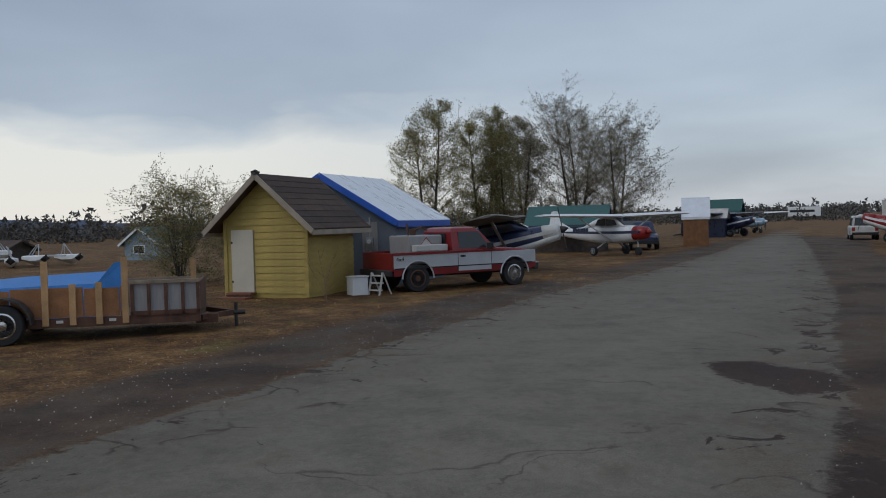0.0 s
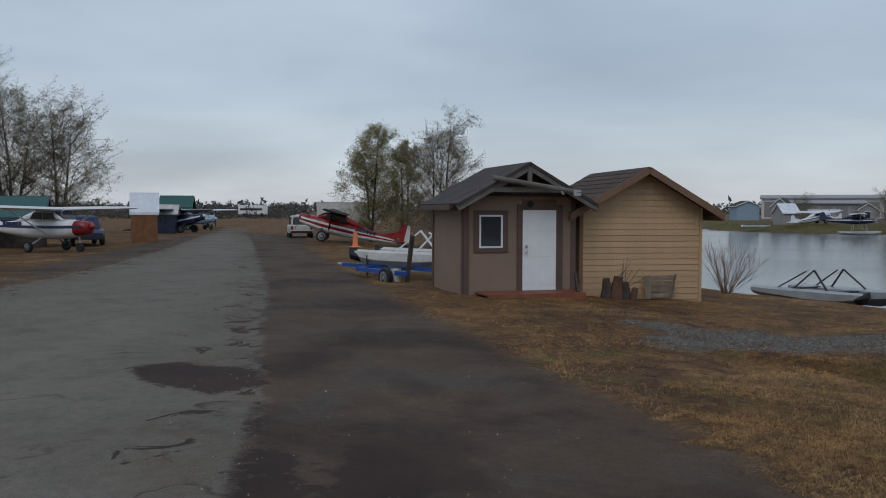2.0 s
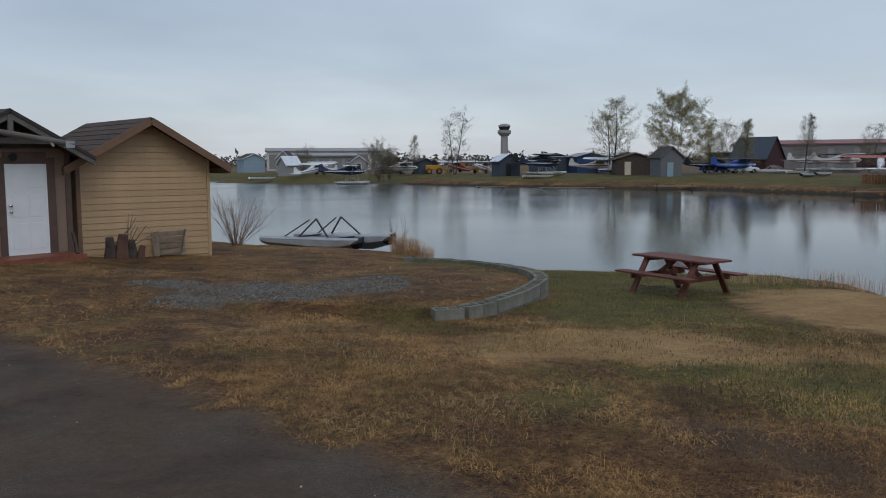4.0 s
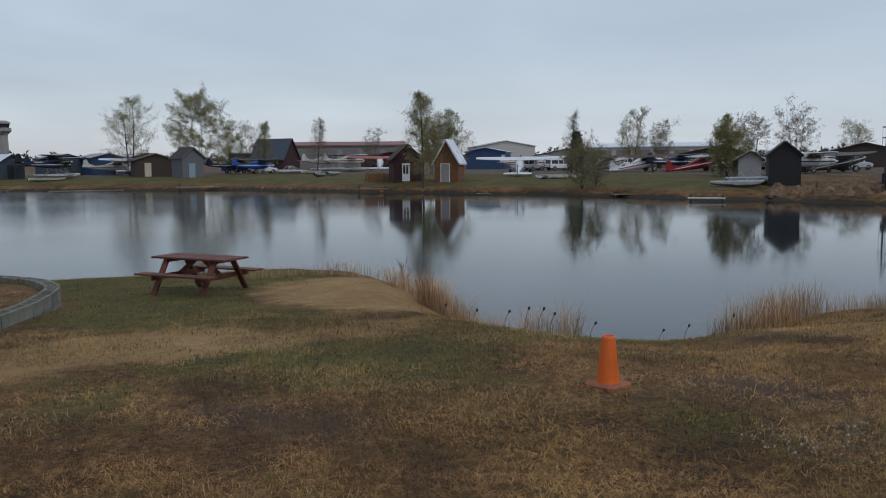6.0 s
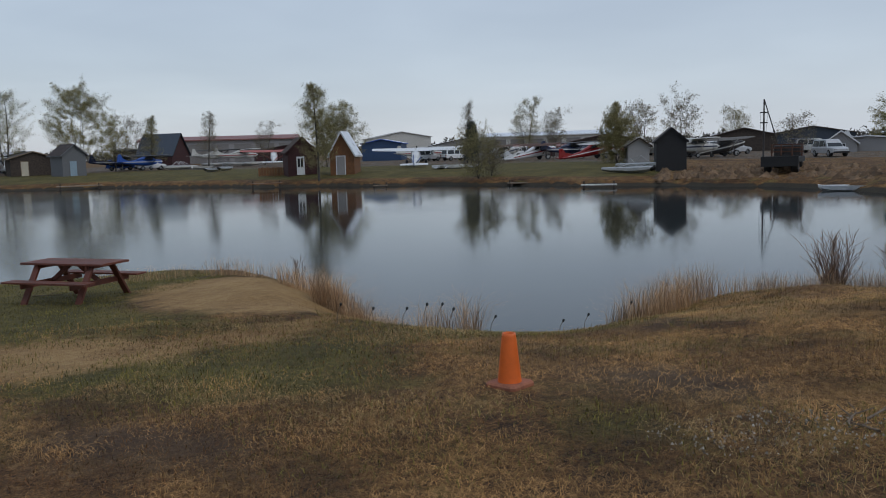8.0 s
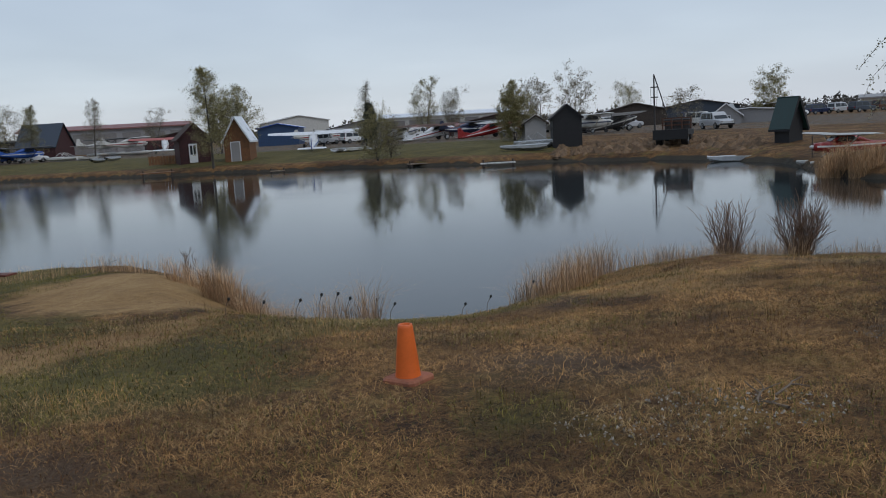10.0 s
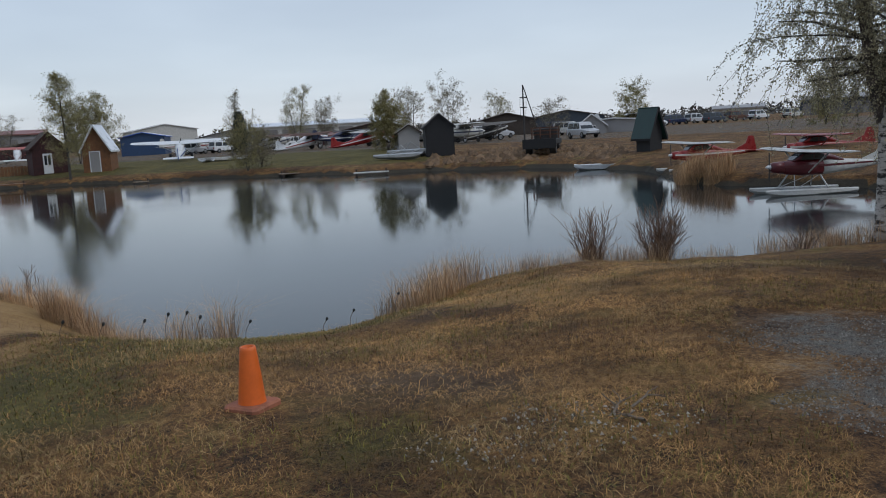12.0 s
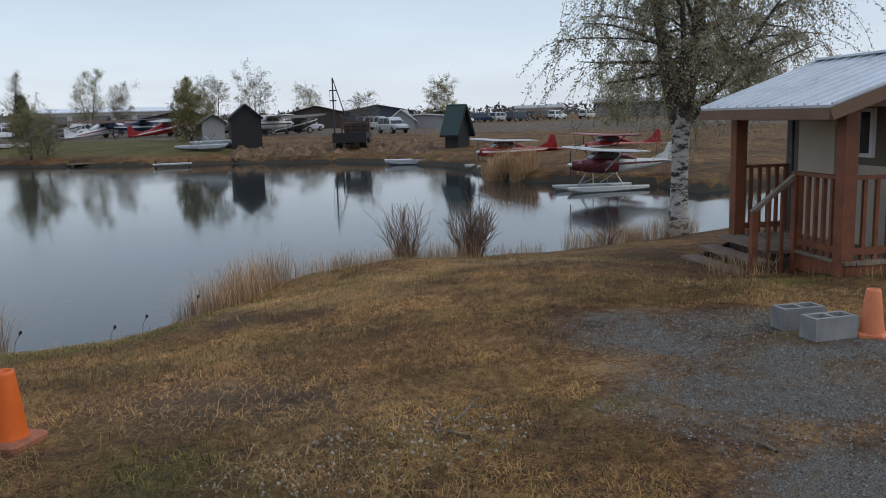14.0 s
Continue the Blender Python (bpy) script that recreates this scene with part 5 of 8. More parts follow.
TRK = pose(-25.75, 1.75, zg(-25, 2.1), 0, 0, 114.5) @ Matrix.Scale(1.06, 4)
truck = pickup(TRK, "red and silver pickup truck parked beside the grey-blue shed")
tank = thing("fuel_tank", TRK @ pose(-1.05, .1, .71), "grey transfer fuel tank with placard in the pickup bed", "fuel tank")
part("tank_body", Geo().box(-.55, -.62, 0.02, .5, .62, .82), M_HANGARGREY, tank, bevel=.04)
part("tool_box", Geo().box(-.5, -.9, .38, .52, -.66, .56), M_OFFWHITE, tank, "white tool box", bevel=.02)
part("placard", slab(Geo(), (-.02, -.625, .34), (.18, -.625, .56), (-.02, -.625, .78), (-.22, -.625, .56), .004), M_OFFWHITE, tank, "white diamond placard with red border")
part("placard_border", Geo().beam((-.02, -.635, .36), (.16, -.635, .56), .012, .03, up=(0, 1, 0)).beam((.16, -.635, .56), (-.02, -.635, .76), .012, .03, up=(0, 1, 0)).beam((-.02, -.635, .76), (-.2, -.635, .56), .012, .03, up=(0, 1, 0)).beam((-.2, -.635, .56), (-.02, -.635, .36), .012, .03, up=(0, 1, 0)), M_RED, tank)
part("pump", Geo().tube([(-.1, 0, .82), (-.1, 0, 1.0)], .09, 10).tube([(-.1, 0, .95), (.1, -.2, 1.05), (.3, -.1, .95), (.25, .2, 1.05)], .025, 6).tube([(-.4, -.3, .82), (-.4, -.2, 1.15), (-.2, .1, 1.1)], .02, 6), M_RUST, tank)

ladder = thing("step_ladder", TRK @ pose(-2.72, -.8, -.03, 0, 0, 20), "small white aluminium step ladder standing on grass", "step ladder")
for yy in (-.2, .2):
    part("rail", Geo().beam((-.15, yy, 0), (0, yy, .62), .03, .05), M_OFFWHITE, ladder)
    part("back_leg", Geo().beam((.32, yy, 0), (.02, yy, .6), .03, .03), M_OFFWHITE, ladder)
for k in range(3):
    part("rung", Geo().box(-.16 + .05 * k, -.2, .14 + .19 * k, -.02 + .05 * k, .2, .17 + .19 * k), M_OFFWHITE, ladder)
drum = thing("white_bin", TRK @ pose(-3.15, -.45, -.03), "white plastic bin standing against the shed wall", "bin")
part("bin_body", Geo().box(-.22, -.22, 0, .22, .22, .52), M_WHITE, drum, bevel=.03)
part("bin_rim", Geo().box(-.24, -.24, .5, .24, .24, .54), M_OFFWHITE, drum, bevel=.01)


def wooden_trailer():
    m = pose(-15.73, -7.47, zg(-16, -6), 0, 0, 97)
    t = thing("utility_trailer", m, "steel utility trailer with plywood sides and pine stakes", "trailer")
    # local x runs to the tongue, local -y towards the drive
    L0, L1 = -2.2, 3.55
    part("frame", Geo().box(L0, -.05, .26, L1, .06, .42).box(L0, 1.9, .26, L1, 2.0, .42).box(L1 - .1, .06, .26, L1, 1.9, .42).box(L0, .06, .26, L0 + .1, 1.9, .42), M_RUST, t)
    part("floor", Geo().box(L0 + .1, .06, .36, L1 - .1, 1.9, .41), M_WOOD, t)
    x = L0
    k = 0
    while x < 2.24:
        w = min(.62, 2.24 - x)
        part("plywood_panel", Geo().box(x + .01, -.03, .44, x + w - .01, -.005, .98 if k % 3 else .95), M_PLY, t)
        x += .62; k += 1
    for k, (px, h) in enumerate(((-1.6, 1.0), (-.9, 1.42), (-.3, 1.02), (.88, 1.46), (1.34, 1.04), (1.79, 1.06), (2.24, 1.5))):
        part("stake", Geo().box(px - .055, -.085, .30, px + .055, -.032, h), M_PINE, t)
    pg = part("front_panel", Geo().box(2.32, -.03, .44, L1, -.005, 1.0), M_HANGARGREY, t, "grey metal side panel")
    for px in (2.33, 2.62, 2.92, 3.22, L1 - .06):
        part("panel_rib", Geo().box(px, -.075, .42, px + .06, -.031, 1.0), M_RUST, pg)
    part("panel_rail", Geo().box(2.3, -.08, 1.0, L1, .02, 1.06), M_WOOD, pg)
    part("panel_rail", Geo().box(2.32, -.075, .42, L1, -.031, .50), M_RUST, pg)
    part("far_side", Geo().box(L0, 1.9, .44, L1, 1.94, 1.0), M_WOOD, t)
    part("end_panel", Geo().box(L1 - .05, .06, .44, L1, 1.9, 1.0), M_RUST, t)
    part("corner_stake", Geo().box(L1 - .16, .1, .4, L1 - .07, .16, 1.42), M_PINE, t)
    part("tongue", Geo().beam((L1, .1, .32), (L1 + .55, .95, .30), .08, .1).beam((L1, 1.8, .32), (L1 + .55, .95, .30), .08, .1).box(L1 - .1, .2, .2, L1 + .3, .5, .36), M_RUST, t)
    part("hitch", Geo().tube([(L1 + .5, .95, .3), (L1 + .8, .95, .3)], .05, 8).tube([(L1 + .62, .95, .02), (L1 + .62, .95, .5)], .035, 8), M_DARKMETAL, t)
    part("mudguard", Geo().loft([[(.22 + .46 * math.cos(a) * q, yy, .36 + .46 * math.sin(a) * q) for q, yy in ((1, -.33), (1, -.06), (1.06, -.06), (1.06, -.33))] for a in [math.pi * k / 10 for k in range(11)]]), M_DARKMETAL, t)
    wheel(t, .22, -.2, .36, .22)
    wheel(t, .22, 2.1, .36, .22)
    for px in (1.05, 1.95):
        part("reflector", Geo().box(px, -.06, .34, px + .12, -.051, .39), M_OFFWHITE, t)
    return t


wooden_trailer()
load = thing("tarped_load", pose(-15.73, -7.47, zg(-16, -6) + .41, 0, 0, 97), "load in the trailer under a bright blue tarpaulin", "tarp")
part("tarp", Geo().loft([[(-2.1, .2, 0), (-2.1, 1.75, 0), (-2.1, 1.6, .56), (-2.1, .35, .52)], [(.2, .2, 0), (.2, 1.75, 0), (.2, 1.55, .72), (.2, .4, .58)], [(1.9, .2, 0), (1.9, 1.75, 0), (1.9, 1.5, .78), (1.9, .45, .60)]]), M_TARP, load)
part("tarp_flap", Geo().add([(1.6, .35, .5), (2.2, .3, .5), (2.2, .35, 1.0), (2.0, .35, .98), (1.6, .39, .5), (2.2, .34, .5), (2.2, .39, 1.0), (2.0, .39, .98)], [(0, 1, 2, 3), (7, 6, 5, 4), (0, 4, 5, 1), (1, 5, 6, 2), (2, 6, 7, 3), (3, 7, 4, 0)]), M_TARP, load)


# ---------------------------------------------------------------- aircraft
def plane_ring(x, w, z0, z1, n=14, sq=2.6):
    zc, h = (z0 + z1) / 2, (z1 - z0) / 2
    out = []
    for k in range(n):
        a = 2 * math.pi * k / n
        c, s = math.cos(a), math.sin(a)
        out.append((x, w * math.copysign(abs(c) ** (2 / sq), c), zc + h * math.copysign(abs(s) ** (2 / sq), s)))
    return out


def float_hull(g, y, x0=-2.7, x1=3.0, w=.36, h=.55, z=0.0):
    rings = []
    for f, ww, zb, zt in ((0, .35, .26, .50), (.12, .7, .14, .52), (.45, 1, .06, .55), (.5, 1, 0, .56), (.8, .95, .04, .58), (.93, .6, .20, .60), (1.0, .12, .44, .60)):
        x = x0 + (x1 - x0) * f
        hw = w * ww
        rings.append([(x, y - hw, z + (zb + zt) / 2), (x, y - hw * .95, z + zt - .03), (x, y, z + zt + .03), (x, y + hw * .95, z + zt - .03), (x, y + hw, z + (zb + zt) / 2), (x, y, z + zb)])
    return g.loft(rings)


def airplane(m, label, body, stripe, wing, tail, gear="tail", pitch=11.0, cowl=None, spinner=None, rudder=None, bars=None, belly=None, group="parked light aircraft", prop=True, lift=1.05, fore=None):
    """High-wing light aircraft, nose along +x, standing on its gear."""
    lift = lift if gear == "floats" else 0.0
    dl = lift - 1.05
    t = thing("light_aircraft", m, label, "light aircraft", group)
    tilt = pitch if gear == "tail" else 0.0
    R = Matrix.Translation((.35, 0, .34)) @ Matrix.Rotation(radians(-tilt), 4, "Y") @ Matrix.Translation((-.35, 0, -.34 + lift))

    def put(name, g, mt, parent=t, lb="", **kw):
        g.v = [tuple(R @ Vector(p)) for p in g.v]
        return part(name, g, mt, parent, lb, **kw)

    sec = [(2.2, .20, 1.05, 1.40), (2.1, .36, .88, 1.50), (1.5, .46, .78, 1.55), (.95, .52, .68, 1.58), (.3, .56, .62, 1.62), (-.9, .56, .62, 1.62), (-1.7, .47, .68, 1.58), (-3.2, .27, .86, 1.46), (-4.6, .12, 1.04, 1.36), (-5.3, .04, 1.14, 1.32)]
    if fore:
        put("front_fuselage", Geo().loft([plane_ring(*s) for s in sec[2:6]]), fore, smooth=True)
    fus = put("fuselage", Geo().loft([plane_ring(*s) for s in sec[5 if fore else 2:]]), body, smooth=True)
    put("cowling", Geo().loft([plane_ring(*s) for s in sec[:3]]), cowl or body, smooth=True)
    if belly:
        put("belly", Geo().loft([plane_ring(x, w * 1.015, z0 - .012, z0 + (z1 - z0) * .45) for x, w, z0, z1 in sec[1:]]), belly, smooth=True)
    for s in (-1, 1):
        put("stripe", Geo().loft([[(x, s * (w * .985 + .0), zz), (x, s * (w * 1.02 + .004), zz), (x, s * (w * 1.02 + .004), zz + hh), (x, s * (w * .985), zz + hh)]
                                  for x, w, zz, hh in ((2.05, .37, 1.18, .12), (1.5, .46, 1.16, .14), (.95, .52, 1.15, .14), (.3, .56, 1.14, .14), (-.9, .56, 1.14, .14), (-1.7, .47, 1.15, .13), (-3.2, .27, 1.17, .11), (-4.6, .12, 1.2, .08))]), stripe)
    # cabin above the belt line
    put("cabin", Geo().loft([plane_ring(.95, .40, 1.45, 1.62), plane_ring(.45, .48, 1.5, 1.98), plane_ring(-.2, .50, 1.5, 2.08), plane_ring(-.9, .50, 1.5, 2.06), plane_ring(-1.5, .44, 1.45, 1.86), plane_ring(-2.3, .30, 1.3, 1.56)]), fore or body, smooth=True)
    put("windscreen", Geo().loft([[(x + .015, w * c, z + .012) for c in (-1, -.6, 0, .6, 1)] + [(x - .03, w * c, z - .02) for c in (1, .6, 0, -.6, -1)] for x, w, z in ((.96, .36, 1.60), (.72, .42, 1.80), (.45, .46, 1.97))]), M_GLASS)
    for s in (-1, 1):
        put("side_window", Geo().prism([(.55, 1.60), (.35, 1.90), (-.25, 1.94), (-.25, 1.58)], s * .515 - .012, s * .515 + .012), M_GLASS)
        put("side_window", Geo().prism([(-.32, 1.58), (-.32, 1.94), (-.85, 1.92), (-1.1, 1.60)], s * .51 - .012, s * .51 + .012), M_GLASS)
    # wing halves, struts
    for s in (-1, 1):
        rings = []
        for f, ch, dx in ((0, 1.58, 0), (.55, 1.58, 0), (.9, 1.25, -.08), (.985, .95, -.12), (1.0, .6, -.2)):
            y = s * (.05 + 5.35 * f)
            z = 2.07 + .10 * f
            x0 = .62 + dx
            th = .20 * (ch / 1.58)
            rings.append([(x0, y, z), (x0 - ch * .12, y, z + th * .55), (x0 - ch * .4, y, z + th * .62), (x0 - ch, y, z), (x0 - ch * .4, y, z - th * .35), (x0 - ch * .1, y, z - th * .32)])
        wg = put("wing", Geo().loft(rings), wing, smooth=False)
        put("strut", Geo().beam((.05, s * .52, .82), (-.02, s * 2.7, 2.05), .10, .035), wing if wing is not M_TAUPE else M_ALU)
        put("aileron_gap", Geo().box(-.60, min(s * 2.9, s * 4.8), 2.155, -.585, max(s * 2.9, s * 4.8), 2.18), M_BLACK, wg)
    # tail
    put("fin", Geo().prism([(-3.5, 1.42), (-4.5, 1.85), (-4.75, 2.45), (-5.05, 2.47), (-5.05, 1.25), (-4.6, 1.3)], -.035, .035), tail, bevel=.015)
    put("rudder", Geo().prism([(-5.06, 1.15), (-5.06, 2.47), (-5.25, 2.40), (-5.5, 1.35), (-5.4, 1.12)], -.028, .028), rudder or tail)
    for s in (-1, 1):
        put("tailplane", Geo().prism([(-4.35, s * .05), (-4.65, s * 1.55), (-4.9, s * 1.68), (-5.35, s * 1.6), (-5.45, s * .1)], 1.26, 1.31, "z"), tail)
    if bars:
        for s in (-1, 1):
            for k in range(6):
                x = -1.7 - .24 * k
                put("lettering_bar", Geo().box(x - .17, s * (.47 - .12 * (-1.7 - x)) - .012, 1.22, x, s * (.47 - .12 * (-1.7 - x)) + .018, 1.46), bars)
    if prop:
        put("propeller", Geo().loft([[(2.27, -.04, 1.24 - .9), (2.30, .04, 1.24 - .9)], [(2.25, -.09, .75), (2.31, .09, .75)], [(2.25, -.05, 1.24), (2.31, .05, 1.24)], [(2.31, -.09, 1.75), (2.25, .09, 1.75)], [(2.30, -.04, 2.14), (2.27, .04, 2.14)]], cap=False) if 0 else
            Geo().box(2.25, -.07, .36, 2.28, .05, 1.24).box(2.26, -.05, 1.24, 2.29, .07, 2.12), M_DARKMETAL, bevel=.01)
    put("spinner", Geo().loft([plane_ring(2.2, .15, 1.09, 1.39, 10, 2), plane_ring(2.38, .10, 1.14, 1.34, 10, 2), plane_ring(2.5, .02, 1.22, 1.26, 10, 2)]), spinner or M_WHITE, smooth=True)
    if gear == "tail":
        for s in (-1, 1):
            part("gear_leg", Geo().beam((.40, s * .42, .98), (.36, s * 1.12, .40), .14, .04), M_DARKMETAL, t)
            wheel(t, .36, s * 1.2, .37, .26, rim=M_ALU)
        wheel(t, -4.75, 0, .12, .08, rim=M_ALU)
        p = R @ Vector((-4.9, 0, 1.1))
        part("tail_spring", Geo().tube([tuple(p), (-4.75, 0, .14)], .03, 6), M_DARKMETAL, t)
    elif gear == "nose":
        for s in (-1, 1):
            part("gear_leg", Geo().beam((-.35, s * .4, .75), (-.5, s * 1.15, .3), .12, .035), M_ALU, t)
            wheel(t, -.5, s * 1.2, .26, .16, rim=M_ALU)
        part("nose_leg", Geo().tube([(1.5, 0, .85), (1.55, 0, .24)], .04, 8), M_ALU, t)
        wheel(t, 1.55, 0, .22, .14, rim=M_ALU)
    else:
        for s in (-1, 1):
            part("float", float_hull(Geo(), s * 1.15), M_OFFWHITE if gear == "floats" else M_ALU, t, "long pontoon float", smooth=False)
            part("float_strut", Geo().beam((1.2, s * 1.1, .55), (.9, s * .42, 1.75 + dl), .05, .08).beam((-.9, s * 1.1, .55), (-.7, s * .46, 1.7 + dl), .05, .08).beam((1.2, s * 1.1, .55), (-.6, s * .45, 1.68 + dl), .03, .04), M_ALU, t)
        for xx in (-.9, 1.2):
            part("spreader_bar", Geo().tube([(xx, -1.1, .5), (xx, 1.1, .5)], .035, 6), M_ALU, t)
    return t


def heading(az):
    return 90 - az


def stand(x, y, az, dz=0.0):
    return pose(x, y, zg(x, y) + dz, 0, 0, heading(az))


airplane(stand(-33.0, 4.9, 17), "white and navy tail-dragger aircraft with covered wings", M_NAVYPAINT, M_OFFWHITE, M_TAUPE, M_OFFWHITE, rudder=M_LTBLUEPAINT, cowl=M_OFFWHITE, spinner=M_DARKMETAL, bars=None, belly=M_OFFWHITE)
airplane(stand(-44.0, 12.6, 62), "white aircraft with a red cover over its nose", M_WHITE, M_NAVYPAINT, M_WHITE, M_WHITE, gear="nose", cowl=M_RED, spinner=M_RED, bars=M_NAVYPAINT, prop=False)
airplane(stand(-74.5, 33.0, 55), "dark navy aircraft parked beside the road", M_NAVYPAINT, M_WHITE, M_NAVYPAINT, M_NAVYPAINT, bars=M_WHITE)
airplane(stand(-86, 40.0, 70), "white and pale blue aircraft on the grass verge", M_LTBLUEPAINT, M_WHITE, M_WHITE, M_LTBLUEPAINT, gear="nose")
airplane(stand(-98, 46.0, 75), "white and blue aircraft at the end of the row", M_WHITE, M_BLUEPAINT, M_LTBLUEPAINT, M_BLUEPAINT, gear="nose")
airplane(stand(-48.2, 31.4, -143, .05), "red and white tail-dragger aircraft with big tyres", M_RED, M_WHITE, M_BLACK, M_RED, rudder=M_WHITE, spinner=M_WHITE, bars=M_NAVYPAINT, belly=M_OFFWHITE, pitch=14)
airplane(stand(36.7, 97.0, 24, .1), "white aircraft with blue trim parked across the lake", M_WHITE, M_BLUEPAINT, M_WHITE, M_WHITE, rudder=M_BLUEPAINT)
airplane(stand(27.4, 138.0, 14, .4), "white aircraft with faded red wing across the lake", M_WHITE, M_RED, material("faded_red_fabric", (0.42, 0.12, 0.10), 0.6), M_WHITE)
airplane(stand(-11.6, 142.0, 8, .5), "white aircraft parked on the far bank", M_WHITE, M_BLUEPAINT, M_WHITE, M_OFFWHITE)
airplane(stand(-76, 166, -70, .3), "white aircraft standing among the far sheds", M_WHITE, M_RED, M_OFFWHITE, M_WHITE)
airplane(pose(-54.2, 131.2, WATER - .1, 0, 0, heading(60)), "white and blue floatplane moored at the far bank", M_NAVYPAINT, M_WHITE, M_WHITE, M_NAVYPAINT, gear="floats")
airplane(stand(-41.5, 152, -60, .2), "orange aircraft hull on the far bank", material("aircraft_orange", (0.42, 0.085, 0.03), .5), M_WHITE, M_OFFWHITE, material("aircraft_yellow", (0.62, 0.28, 0.03), .5))
airplane(stand(-21.5, 131, 100, .1), "black floatplane hauled out on the far bank", M_BLACK, M_WHITE, M_BLACK, M_BLACK, gear="floats")
airplane(pose(40.8, 29.3, WATER - .05, 0, 0, heading(296)) @ Matrix.Scale(.68, 4), "bright red floatplane with white wings moored by reeds", M_RED, M_WHITE, M_OFFWHITE, M_RED, gear="floats", lift=.45)
airplane(pose(44.6, 24.6, WATER + .1, 0, 0, heading(300)) @ Matrix.Scale(.68, 4), "red and white floatplane tied up at the bank", M_RED, M_OFFWHITE, M_RED, M_RED, gear="floats", lift=.45)
airplane(pose(31.5, 17.7, WATER - .15, 0, 0, heading(304)) @ Matrix.Scale(.63, 4), "maroon and white floatplane on white floats", M_OFFWHITE, M_DKRED, M_OFFWHITE, M_OFFWHITE, gear="floats", fore=M_DKRED, cowl=M_DKRED, lift=.7)


# ---------------------------------------------------------------- floats, docks, trailers, boats
def float_pair(m, mat, label, gap=1.9, frame_mat=M_DARKMETAL):
    t = thing("pontoon_floats", m, label, "floats", "loose aircraft floats")
    for s in (-1, 1):
        f = part("float", float_hull(Geo(), s * gap / 2, -2.4, 2.5, .36), mat, t)
        part("bumper", Geo().loft([[(x, s * gap / 2 + w * c, z + .19 * d) for c, d in ((-1, 0), (0, 1), (1, 0), (0, -1))] for x, w, z in ((2.2, .26, .40), (2.45, .20, .47), (2.62, .05, .52))]), M_BLACK, f)
    for s in (-1, 1):
        fr = Geo()
        y = s * gap / 2
        fr.beam((1.0, y, .55), (.2, y * .75, 1.25), .05, .05).beam((.2, y * .75, 1.25), (-.5, y, .55), .05, .05).beam((-1.2, y, .55), (-.1, y * .8, 1.2), .04, .04)
        part("strut_frame", fr, frame_mat, t)
    for xx in (-.9, .9):
        part("spreader_bar", Geo().tube([(xx, -gap / 2, .52), (xx, gap / 2, .52)], .035, 6), frame_mat, t)
    return t


float_pair(pose(-12.7, 27.3, zg(-12.7, 26.4) - .12, 0, 0, -17) @ Matrix.Scale(.93, 4), M_ALU, "aluminium aircraft floats with black bows on the bank")
float_pair(pose(-20.9, 17.4, zg(-20.9, 17.4) + .30, 0, 0, 207), M_OFFWHITE, "white aircraft floats stored on a low blue trailer", frame_mat=M_WHITE)
float_pair(pose(43.2, 61.0, zg(43.2, 61.0), 6, 0, -62), M_ALU, "aluminium floats lying on the far lawn", gap=2.6, frame_mat=M_ALU)
float_pair(pose(15.6, 116.5, zg(15.6, 116.5), 4, 0, -120), M_ALU, "aluminium floats beached on the far bank", frame_mat=M_ALU)
float_pair(pose(12.4, 136, zg(12.4, 136), 0, 0, 150), M_OFFWHITE, "white floats lying beside the dark cabin", frame_mat=M_WHITE)

bt = thing("boat_trailer", pose(-20.4, 15.5, zg(-20.4, 15.5) - .12, 0, 0, 176), "low blue steel trailer with a long tongue", "trailer")
part("tongue", Geo().beam((3.3, 0, .42), (1.2, 0, .45), .12, .12), M_BLUEPAINT, bt)
part("hitch", Geo().tube([(3.2, 0, .42), (3.6, 0, .42)], .06, 8), M_ALU, bt)
part("frame", Geo().beam((1.3, 0, .45), (1.0, .8, .42), .1, .12).beam((1.3, 0, .45), (1.0, -.8, .42), .1, .12).box(-1.6, -.85, .36, 1.1, -.75, .48).box(-1.6, .75, .36, 1.1, .85, .48).box(.4, -.75, .36, .55, .75, .46), M_BLUEPAINT, bt)
for s in (-1, 1):
    wheel(bt, -.8, s * 1.0, .28, .18, rim=M_ALU)
part("jack", Geo().tube([(1.6, .12, .02), (1.6, .12, .8)], .04, 8), M_DARKMETAL, bt)
sp = thing("leaning_post", pose(-19.4, 15.0, zg(-19.4, 15), 0, 0, 30), "dark leaning wooden post with a bucket beside it", "post")
part("post", Geo().beam((0, 0, -.1), (.15, .1, 1.35), .12, .12), M_DARKWOOD, sp)
part("bucket", Geo().tube([(-.25, -.2, 0), (-.25, -.2, .38)], [.13, .16], 12), M_OFFWHITE, sp)


def dock(az, d, w, dep, turn, mat, label, h=.25):
    x, y = polar(az, d)
    t = thing("dock", pose(x, y, WATER, 0, 0, -az + turn), label, "dock", "small docks")
    n = max(3, round(w / .6))
    for k in range(n):
        part("plank", Geo().box(-w / 2 + w * k / n, -dep / 2, h, -w / 2 + w * (k + 1) / n - .03, dep / 2, h + .07), mat, t)
    for sx in (-1, 1):
        part("beam", Geo().box(sx * w * .42 - .08, -dep / 2, 0, sx * w * .42 + .08, dep / 2, h - .005), M_DARKWOOD, t)
        part("pile", Geo().tube([(sx * w * .42, dep * .3, -.9), (sx * w * .42, dep * .3, h + .3)], .07, 8), M_DARKWOOD, t)
    return t


